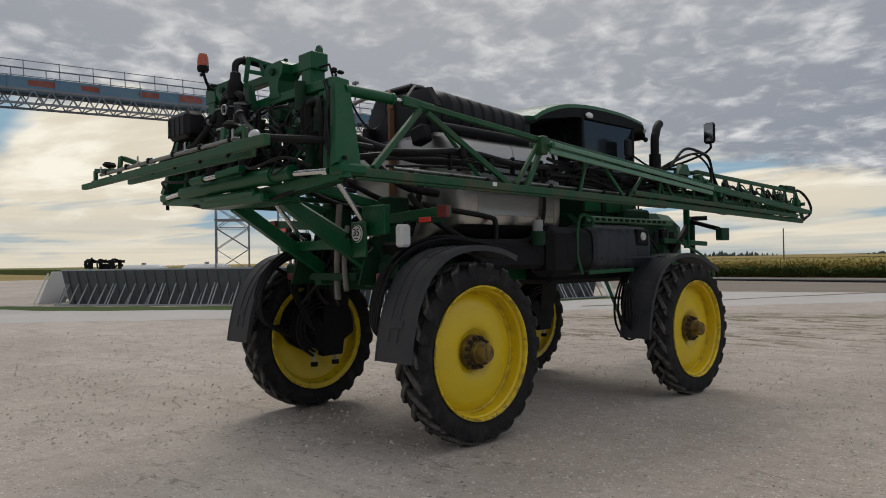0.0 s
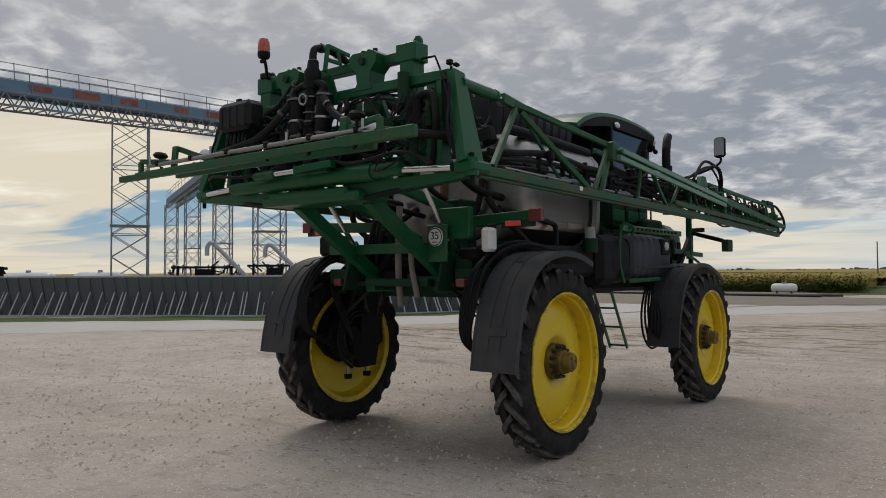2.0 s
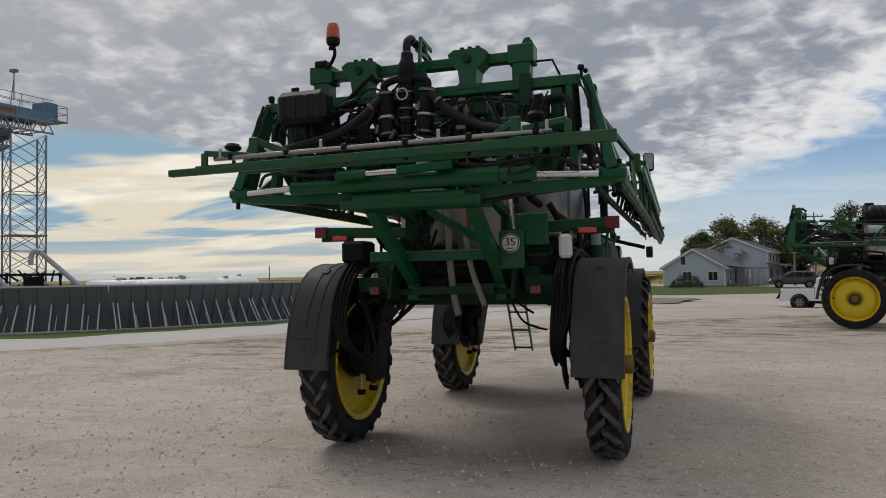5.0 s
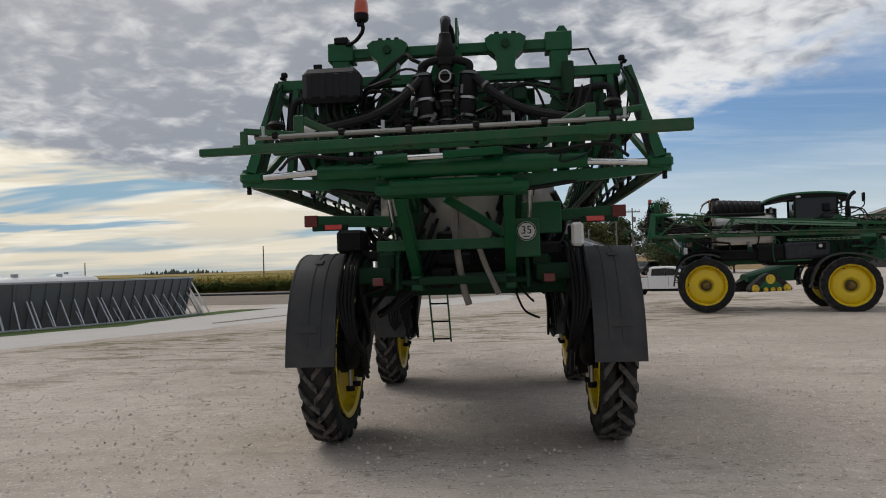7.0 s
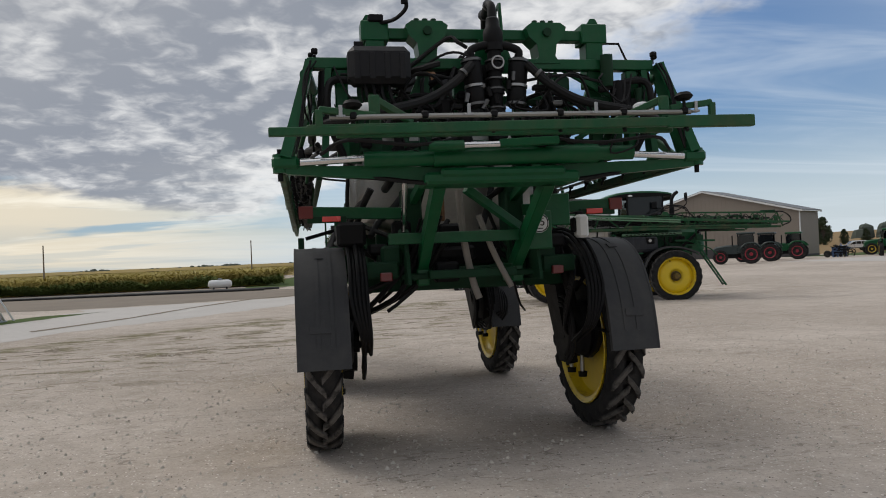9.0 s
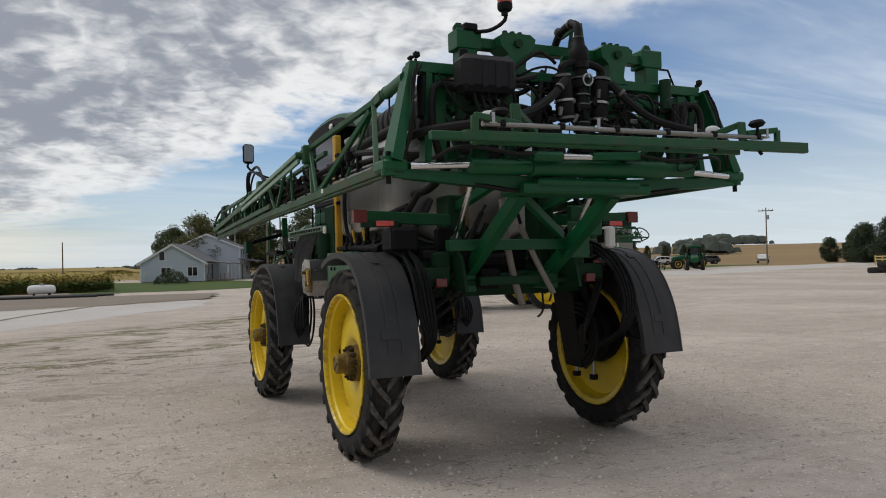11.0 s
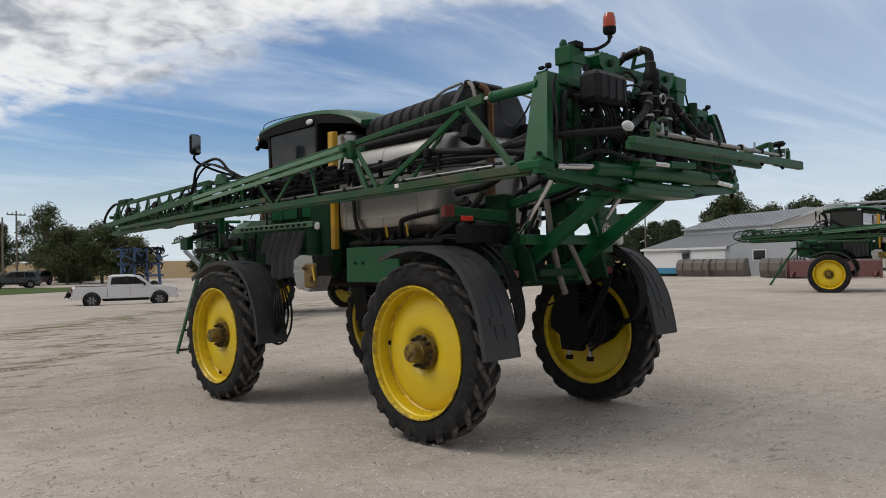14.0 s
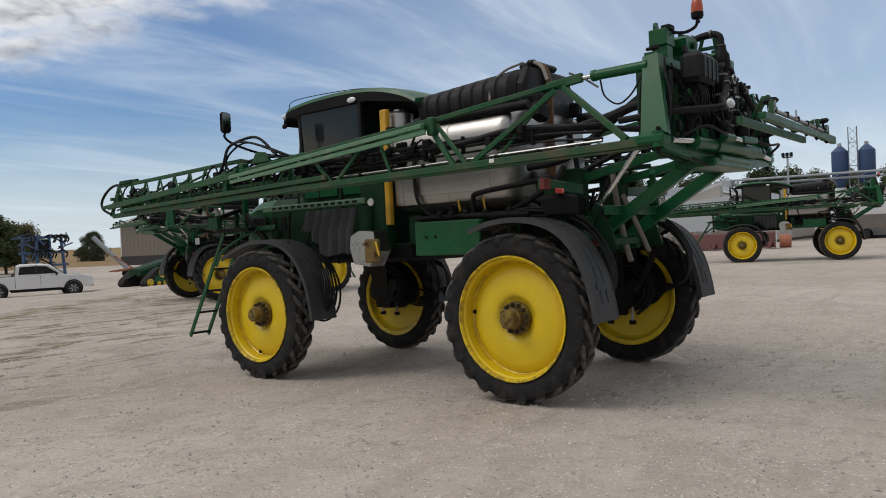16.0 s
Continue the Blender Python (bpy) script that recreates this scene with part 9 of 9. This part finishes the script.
def tractor(at, paint, rimmat, label):
    t = thing("tractor", label, "tractor", at)
    for s in (-1, 1):
        big_wheel(t, -1.2, s * 0.95, 0.9, 0.5, rimmat)
        big_wheel(t, 1.5, s * 0.85, 0.68, 0.42, rimmat)
        part("fender", Shape().tube([(-2.1, s * 0.95, 1.45), (-1.7, s * 0.95, 1.85), (-1.2, s * 0.95, 1.95), (-0.7, s * 0.95, 1.85), (-0.35, s * 0.95, 1.5)], 0.09, n=6), paint, t)
        part("side_window", Shape().prism([(-1.5, 1.75), (-0.15, 1.75), (-0.05, 2.3), (-0.25, 2.75), (-1.4, 2.75)], Matrix.Translation((0, s * 0.74, 0)) @ Matrix.Rotation(math.pi / 2, 4, "X"), 0.02), CARGLASS, t)
    rings = [[(x, -w, 0.95), (x, w, 0.95), (x, w, z - 0.12), (x, w - 0.15, z), (x, -w + 0.15, z), (x, -w, z - 0.12)] for x, w, z in ((-0.1, 0.46, 1.85), (1.0, 0.44, 1.8), (1.9, 0.38, 1.68), (2.15, 0.32, 1.5))]
    part("bonnet", Shape().loft(rings), paint, t)
    part("chassis", Shape().span((-1.6, 2.0), (-0.3, 0.3), (0.6, 1.05), 0.05), BLACK, t)
    part("axle", Shape().span((-1.35, -1.05), (-0.95, 0.95), (0.75, 1.05), 0.05).span((1.4, 1.6), (-0.85, 0.85), (0.55, 0.8), 0.04), BLACK, t)
    part("cab_body", Shape().span((-1.6, -0.05), (-0.72, 0.72), (1.0, 1.75), 0.04), paint, t)
    for x in (-1.45, -0.1):
        for s in (-1, 1):
            part("cab_pillar", Shape().beam((x, s * 0.72, 1.7), (x * 0.97, s * 0.7, 2.8), 0.07, 0.07), BLACK, t)
    part("roof", Shape().box((-0.8, 0, 2.88), (1.7, 1.55, 0.2), None, 0.08), paint, t)
    part("exhaust", Shape().cyl((0.4, 0.5, 1.7), (0.4, 0.5, 2.7), 0.06, n=10), BLACK, t)
    return t


DARKTRACTOR = material("dark_tractor_paint", (0.02, 0.035, 0.035), 0.4, vary=0.15, dust=0.2, dust_col=(0.09, 0.085, 0.08))
tractor(Matrix.Translation((39.0, 57.2, 0)) @ Matrix.Rotation(2.6, 4, "Z"), DARKTRACTOR, REDRIM, "dark green tractor with crimson wheel rims")
tractor(Matrix.Translation((44.5, 62.0, 0)) @ Matrix.Rotation(2.4, 4, "Z"), DARKTRACTOR, REDRIM, "dark green tractor with crimson wheel rims")
tractor(Matrix.Translation((50.5, 66.0, 0)) @ Matrix.Rotation(2.4, 4, "Z"), GREEN, REDRIM, "green tractor with crimson wheel rims parked in the row")
tractor(Matrix.Translation((65.5, 69.0, 0)) @ Matrix.Rotation(2.6, 4, "Z"), GREEN, YELLOW, "green tractor with yellow wheels parked in the row")
tractor(Matrix.Translation((61.0, 63.0, 0)) @ Matrix.Rotation(-2.3, 4, "Z"), GREEN, YELLOW, "green tractor with yellow wheels parked in the row")
scrap_implement((57.5, 66.5, 0), 0.6, 4.4, 1.1, DEEPBLUE, "low dark blue folded tillage implement")
scrap_implement((15.2, 50.4, 0), 0.5, 4.2, 3.3, DEEPBLUE, "tall dark blue folded field cultivator")


def tracked(at, label):
    t = thing("tracked_tractor", label, "tractor", at)
    for s in (-1, 1):
        y = s * 1.2
        poly = [(-1.35, 0.0), (1.35, 0.0), (1.5, 0.25), (1.35, 0.5), (0.4, 1.25), (-0.1, 1.35), (-0.5, 1.2), (-1.4, 0.5), (-1.52, 0.22)]
        rings = [[(x, yy, z) for x, z in poly] for yy in (y - 0.3, y + 0.3)]
        tr = part("track", Shape().loft(rings), RUBBER, t)
        for x, z, r in ((-1.12, 0.3, 0.27), (1.12, 0.3, 0.27), (-0.05, 0.92, 0.33), (-0.4, 0.2, 0.17), (0.1, 0.2, 0.17), (0.55, 0.2, 0.17)):
            part("track_roller", Shape().lathe([(0.0, 0.05), (r * 0.4, 0.06), (r * 0.9, 0.03), (r, 0.05), (r, -0.02)], (x, y + s * 0.3, z), (0, s, 0), 20), YELLOW, tr)
        part("track_frame", Shape().prism([(-0.9, 0.3), (0.9, 0.3), (0.2, 0.9), (-0.4, 0.9)], Matrix.Translation((0, y + s * 0.31, 0)) @ Matrix.Rotation(math.pi / 2, 4, "X"), 0.03), GREEN, tr)
    rings = [[(x, -w, 0.75), (x, w, 0.75), (x, w, z - 0.15), (x, w - 0.2, z), (x, -w + 0.2, z), (x, -w, z - 0.15)] for x, w, z in ((-1.2, 0.6, 1.25), (-0.2, 0.75, 1.5), (1.2, 0.78, 1.85), (2.4, 0.7, 2.0))]
    part("body", Shape().loft(rings), GREEN_DARK, t)
    part("rear_hitch", Shape().beam((-1.2, 0, 0.8), (-1.9, 0, 0.55), 0.3, 0.2), BLACK, t)
    return t


tracked(Matrix.Translation((14.6, 35.6, hills(14.6, 35.6))) @ Matrix.Rotation(0.15, 4, "Z") @ Matrix.Scale(0.8, 4), "green tractor on triangular rubber tracks with yellow rollers")


def orange_auger():
    t = thing("transport_auger", "pale sloping auger on an orange wheeled frame", "auger")
    part("tube", Shape().cyl((19.2, 46.6, 0.7), (17.3, 47.6, 3.0), 0.16, n=12), GALV, t)
    part("frame", Shape().beam((18.2, 46.4, 0.5), (19.8, 46.2, 0.7), 0.1, 0.1).beam((18.2, 47.2, 0.5), (19.8, 46.8, 0.7), 0.1, 0.1).beam((18.4, 46.8, 1.6), (19.6, 46.5, 0.6), 0.1, 0.1), ORANGE, t)
    for y in (46.1, 47.1):
        part("wheel", Shape().lathe([(0.0, -0.1), (0.3, -0.1), (0.35, 0.0), (0.3, 0.1), (0.0, 0.1)], (19.4, y, 0.35), (0, 1, 0), 18), RUBBER, t)


orange_auger()


# ---- sheds ----
SHEDCREAM = material("cream_sheet_metal", (0.55, 0.53, 0.48), 0.55, vary=0.08, scale=0.4, fine=0.03, stretch=(4, 4, 0.3))

def tan_shed():
    a, b = Vector((60.6, 77.2, 0)), Vector((46.4, 98.8, 0))
    d = (b - a).normalized()
    w = (b - a).length
    m = Matrix.Translation((a + b) / 2) @ Matrix.Rotation(math.atan2(-d.y, -d.x), 4, "Z")
    t = gable_house("machine_shed", "large tan sheet metal machine shed with a low gable", w, 6, 6.0, 9.4, TAN, TINDARK, m, 0.4)
    for k in range(44):
        x = -w / 2 + 0.3 + k * (w - 0.6) / 43
        z = 6.0 + 3.4 * (1 - abs(x) / (w / 2)) - 0.3
        part("sheet_rib", Shape().span((x - 0.03, x + 0.03), (-0.125, -0.1), (0.3, z), 0.004), TAN, t)
    part("wainscot", Shape().span((-w / 2 - 0.02, w / 2 + 0.02), (-0.135, 0.0), (0, 1.3), 0.005), TANDARK, t)


tan_shed()


def white_shed():
    t = thing("white_shed", "white and grey farm shed with a dark lean-to roof", "shed")
    A, B, C = Vector((60.5, 35.5, 0)), Vector((55.8, 24.6, 0)), Vector((56.4, 10.5, 0))
    part("white_wall", Shape().beam(A + Vector((0, 0, 1.2)), B + Vector((0, 0, 1.2)), 0.2, 2.4), SHEDWHITE, t)
    # end wall with the slope of the lean-to and the taller house behind
    d = (C - B).normalized()
    m = Matrix.Translation(B) @ Matrix.Rotation(math.atan2(d.y, d.x), 4, "Z") @ Matrix.Rotation(math.pi / 2, 4, "X")
    part("grey_wall", Shape().prism([(0.0, 0), (11, 0), (11, 3.0), (9.0, 4.4), (4.8, 4.1), (0.0, 2.4)], m, 0.2), SHEDGREY, t)
    part("upper_wall", Shape().beam((65.2, 33.6, 3.9), (60.4, 22.5, 3.9), 0.2, 1.2), SHEDGREY, t)
    n = Vector((0.915, -0.40, 0))
    lo = Shape()
    a0, b0 = A + Vector((-0.35, 0.25, 2.42)), B + Vector((-0.35, -0.2, 2.42))
    a1, b1 = Vector((65.1, 33.6, 3.85)), Vector((60.3, 22.4, 3.85))
    lo.add([a0, b0, b1, a1, a0 + Vector((0, 0, 0.1)), b0 + Vector((0, 0, 0.1)), b1 + Vector((0, 0, 0.1)), a1 + Vector((0, 0, 0.1))], [(0, 1, 2, 3), (7, 6, 5, 4), (0, 4, 5, 1), (1, 5, 6, 2), (2, 6, 7, 3), (3, 7, 4, 0)])
    part("lean_to_roof", lo, TINDARK, t)
    up = Shape()
    c0, d0 = a1 + Vector((-0.3, 0.2, 0.55)), b1 + Vector((-0.3, -0.3, 0.55))
    c1, d1 = Vector((71.0, 31.2, 6.0)), Vector((66.2, 20.0, 6.0))
    up.add([c0, d0, d1, c1, c0 + Vector((0, 0, 0.1)), d0 + Vector((0, 0, 0.1)), d1 + Vector((0, 0, 0.1)), c1 + Vector((0, 0, 0.1))], [(0, 1, 2, 3), (7, 6, 5, 4), (0, 4, 5, 1), (1, 5, 6, 2), (2, 6, 7, 3), (3, 7, 4, 0)])
    rf = part("upper_roof", up, TIN, t)
    for k in range(16):
        u = k / 15
        p, q = c0.lerp(d0, u), c1.lerp(d1, u)
        part("roof_rib", Shape().beam(p + Vector((0, 0, 0.12)), q + Vector((0, 0, 0.12)), 0.05, 0.05), TIN, rf)
    part("eave_board", Shape().beam(a0 + Vector((0, 0, 0.02)), b0 + Vector((0, 0, 0.02)), 0.08, 0.2), TRIM, t)
    e = (B - A).normalized()
    p = A + e * 6.6
    part("door", Shape().box(p + Vector((-0.12, 0.05, 1.0)), (0.1, 0.95, 2.0), Matrix.Rotation(math.atan2(e.y, e.x) + math.pi / 2, 3, "Z"), 0.01), TANDARK, t)
    part("door_hood", Shape().box(p + Vector((-0.35, 0.15, 2.15)), (0.6, 1.3, 0.12), Matrix.Rotation(math.atan2(e.y, e.x) + math.pi / 2, 3, "Z"), 0.01), TINDARK, t)
    for u in (2.9, 8.2):
        q = B + d * u
        w = part("window", Shape().box(q + Vector((-0.1, 0, 1.75)), (0.06, 1.2, 0.95), None, 0.01), TRIM, t)
        part("pane", Shape().box(q + Vector((-0.135, 0, 1.75)), (0.02, 1.0, 0.78), None, 0.005), CARGLASS, w)
    gw = Shape()
    gw.loft([[(60.5, 22.4, 0), (66.2, 19.9, 0), (66.2, 19.9, 5.95), (60.3, 22.4, 4.35)], [(60.6, 22.6, 0), (66.3, 20.1, 0), (66.3, 20.1, 5.95), (60.4, 22.6, 4.35)]])
    part("gable_wall", gw, SHEDCREAM, t)
    part("barge_board", Shape().beam((60.2, 22.3, 4.42), (66.2, 19.8, 6.05), 0.08, 0.2), TRIM, t)
    part("back_wall", Shape().beam((71, 31.0, 2.9), (66.2, 19.8, 2.9), 0.2, 5.8), SHEDGREY, t)


white_shed()
gm = Matrix.Translation((72.0, 24.0, 0)) @ Matrix.Rotation(-math.pi / 2 + 0.05, 4, "Z")
gs = gable_house("machine_shed", "pale grey corrugated machine shed with a low gable", 15.0, 30, 4.0, 6.4, SHEDCREAM, TIN, gm, 0.3)
for k in range(40):
    x = -7.4 + k * 14.8 / 39
    part("sheet_rib", Shape().span((x - 0.04, x + 0.04), (-0.14, -0.1), (0.3, 3.9 + 2.4 * (1 - abs(x) / 7.5)), 0.004), SHEDCREAM, gs)
gm2 = Matrix.Translation((78.0, 6.0, 0)) @ Matrix.Rotation(-math.pi / 2 + 0.05, 4, "Z")
gable_house("machine_shed", "white farm shed behind the third sprayer", 16.0, 24, 3.6, 5.2, SHEDWHITE, TIN, gm2, 0.3)


# ---- overhead pipe, silos and light mast ----
t_ = thing("pipe_bridge", "long grey overhead grain pipe on a truss", "conveyor")
for y0, z, r in ((0, 8.1, 0.16), (0.5, 7.5, 0.16)):
    part("pipe", Shape().cyl((97.0 + y0, 28.5, z), (101.5 + y0, -14.0, z - 0.2), r, n=10), GALV, t_)
for k in range(15):
    u = k / 14
    part("truss_bar", Shape().beam((97.0 + 4.5 * u, 28.5 - 42.5 * u, 7.4), (97.0 + 4.5 * (u + 0.03), 28.5 - 42.5 * (u + 0.03), 8.1), 0.06, 0.06), GALV, t_)
for u in (0.02, 0.5, 0.98):
    part("support", Shape().beam((97.0 + 4.5 * u, 28.5 - 42.5 * u, 0), (97.0 + 4.5 * u, 28.5 - 42.5 * u, 7.5), 0.3, 0.3), GALV, t_)
part("drive_head", Shape().box((97.0, 29.5, 7.6), (1.4, 2.4, 1.2), None, 0.1), GALV, t_)
for x, y in ((100.3, 15.6), (101.0, 12.6)):
    t_ = thing("silo", "dark blue hopper silo on a white base", "silo", Matrix.Translation((x, y, 0)), "blue silos")
    part("shell", Shape().lathe([(0.0, 5.6), (0.25, 5.8), (1.0, 7.4), (1.0, 10.9), (0.3, 11.6), (0.0, 11.65)], (0, 0, 0), (0, 0, 1), 24), SILOBLUE, t_)
    part("base", Shape().cyl((0, 0, 0), (0, 0, 6.2), 0.7, n=16), SHEDWHITE, t_)
    part("cap", Shape().cyl((0, 0, 11.5), (0, 0, 12.0), 0.25, n=10), GALV, t_)
lattice_tower(100.6, 14.1, 1.0, 14.0, 0.2, 1.0)
t_ = thing("light_mast", "slim steel mast with flood lamps", "light mast", Matrix.Translation((66.2, 13.7, 0)))
part("mast", Shape().cyl((0, 0, 0), (0, 0, 8.2), 0.12, 0.09, n=10), GALV, t_)
part("lamp_frame", Shape().box((0, 0, 8.0), (0.3, 0.9, 0.1), None, 0.02), BLACK, t_)
for y in (-0.35, 0.0, 0.35):
    part("flood_lamp", Shape().box((-0.1, y, 8.25), (0.25, 0.26, 0.36), None, 0.04), BLACK, t_)


# ---- things before the sheds ----
def bucket(at, label):
    t = thing("loader_bucket", label, "bucket", at, "steel buckets by the shed")
    prof = [(0.0, 0.05), (1.15, 0.0), (1.2, 0.06), (0.25, 0.25), (0.08, 0.7), (0.3, 1.2), (0.9, 1.28), (0.9, 1.22), (0.2, 1.3), (-0.08, 0.72)]
    outer = [(1.2, 0.0), (0.1, 0.03), (-0.12, 0.5), (-0.05, 1.0), (0.3, 1.28), (0.75, 1.3)]
    inner = [(1.2, 0.05), (0.15, 0.09), (-0.05, 0.52), (0.02, 0.95), (0.33, 1.22), (0.75, 1.25)]
    s = Shape()
    s.loft([[(-1.3, y, z) for y, z in outer] + [(-1.3, y, z) for y, z in inner[::-1]], [(1.3, y, z) for y, z in outer] + [(1.3, y, z) for y, z in inner[::-1]]])
    part("shell", s, RUSTBUCKET, t)
    for x in (-1.3, 1.3):
        part("side_plate", Shape().prism(outer, Matrix.Translation((x, 0, 0)) @ Matrix(((0, 0, 1, 0), (1, 0, 0, 0), (0, 1, 0, 0), (0, 0, 0, 1))), 0.04), RUSTBUCKET, t)
    for x in (-0.8, 0.0, 0.8):
        part("rib", Shape().prism([(-0.02, 0.2), (-0.16, 0.5), (-0.1, 1.0), (0.28, 1.34), (0.2, 1.22), (-0.04, 0.95), (-0.1, 0.5)], Matrix.Translation((x, -0.03, 0)) @ Matrix(((0, 0, 1, 0), (1, 0, 0, 0), (0, 1, 0, 0), (0, 0, 0, 1))), 0.08), RUSTBUCKET, t)
    return t


for x, y, a in ((53.0, 26.3, -1.62), (53.2, 23.4, -1.55), (50.0, 17.6, -1.5), (51.5, 14.6, -1.5)):
    bucket(Matrix.Translation((x, y, 0)) @ Matrix.Rotation(a, 4, "Z") @ Matrix.Scale(1.15, 4), "worn grey steel loader bucket lying on gravel")
for k, (x, y) in enumerate(((54.4, 34.6), (54.8, 34.0))):
    s_ = Shape()
    s_.lathe([(0.45, -0.2), (0.78, -0.24), (0.85, -0.1), (0.85, 0.1), (0.78, 0.24), (0.45, 0.2)], (x, y, 0.0 + 0.25 + 0.48 * k), (0, 0.05, 1), 26)
    solid("spare_tyre", s_, RUBBER, "large black tractor tyre lying flat in a stack", "tyre", group="stacked tyres")
t_ = thing("pallet_frame", "small dark machine on a pallet", "pallet", Matrix.Translation((55.2, 32.4, 0)))
part("pallet", Shape().span((-0.7, 0.7), (-0.9, 0.9), (0, 0.14), 0.01), POLEWOOD, t_)
part("machine", Shape().box((0, 0, 0.75), (0.7, 1.1, 0.7), None, 0.15), RUSTBUCKET, t_)
for y in (-0.6, 0.6):
    part("leg", Shape().beam((0, y, 0.12), (0, y, 0.6), 0.1, 0.1), BLACK, t_)
t_ = thing("blue_box_spreader", "low bright blue implement box on gravel", "implement", Matrix.Translation((54.2, 29.6, 0)) @ Matrix.Rotation(0.1, 4, "Z"))
part("hopper", Shape().taper((0, 0, 0.25), (0, 0, 0.75), (1.0, 2.6), (1.2, 3.2)), SKYBLUE, t_)
part("skid", Shape().span((-0.5, 0.5), (-1.4, 1.4), (0, 0.26), 0.02), BLACK, t_)
t_ = thing("board_fence", "yellow wooden board fence by the far track", "fence")
for k in range(9):
    u = k / 8
    part("post", Shape().beam((86.5 - 8 * u, 58 - 13.5 * u, 0), (86.5 - 8 * u, 58 - 13.5 * u, 1.25), 0.12, 0.12), FENCEWOOD, t_)
for z in (0.35, 0.75, 1.12):
    part("rail", Shape().beam((86.5, 58, z), (78.5, 44.5, z), 0.05, 0.16), FENCEWOOD, t_)
# long red header behind the third sprayer
t_ = thing("grain_header", "long dull red grain header parked behind the sprayer", "header", Matrix.Translation((50.2, 12.6, 0)) @ Matrix.Rotation(-1.33, 4, "Z"))
part("trough", Shape().loft([[(x, y, z) for y, z in ((-0.7, 0.1), (0.5, 0.1), (0.6, 0.9), (0.3, 1.3), (-0.1, 1.2), (-0.5, 0.5))] for x in (-4.2, 1.6)]), REDPAINT, t_)
for x in (-4.25, 1.65):
    part("end_shield", Shape().prism([(-1.0, 0.05), (0.65, 0.05), (0.7, 1.1), (0.3, 1.45), (-0.4, 1.0)], Matrix.Translation((x, 0, 0)) @ Matrix(((0, 0, 1, 0), (1, 0, 0, 0), (0, 1, 0, 0), (0, 0, 0, 1))), 0.08), REDPAINT, t_)
for k in range(5):
    part("crop_divider", Shape().taper((-3.9 + 1.3 * k, -0.5, 0.35), (-3.9 + 1.3 * k, -1.3, 0.12), (0.4, 0.4), (0.06, 0.06), up=(0, 0, 1)), REDPAINT, t_)
part("drum", Shape().cyl((1.95, 0, 0.55), (2.75, 0, 0.55), 0.5, n=18), ORANGE, t_)
tr_ = thing("parked_truck", "dark red parked truck by the white shed", "truck", Matrix.Translation((76.0, 7.6, 0)) @ Matrix.Rotation(-1.5, 4, "Z"))
part("cab", Shape().span((0.6, 2.4), (-1.1, 1.1), (0.6, 2.6), 0.15), REDPAINT, tr_)
part("bonnet", Shape().span((2.3, 3.8), (-1.0, 1.0), (0.6, 1.7), 0.15), REDPAINT, tr_)
part("bed", Shape().span((-3.6, 0.5), (-1.15, 1.15), (1.0, 2.4), 0.04), RUSTBUCKET, tr_)
for x in (-2.6, -1.4, 2.9):
    for s in (-1, 1):
        part("wheel", Shape().lathe([(0.0, -0.15), (0.42, -0.15), (0.5, -0.05), (0.5, 0.05), (0.42, 0.15), (0.0, 0.15)], (x, s * 0.95, 0.5), (0, 1, 0), 18), RUBBER, tr_)
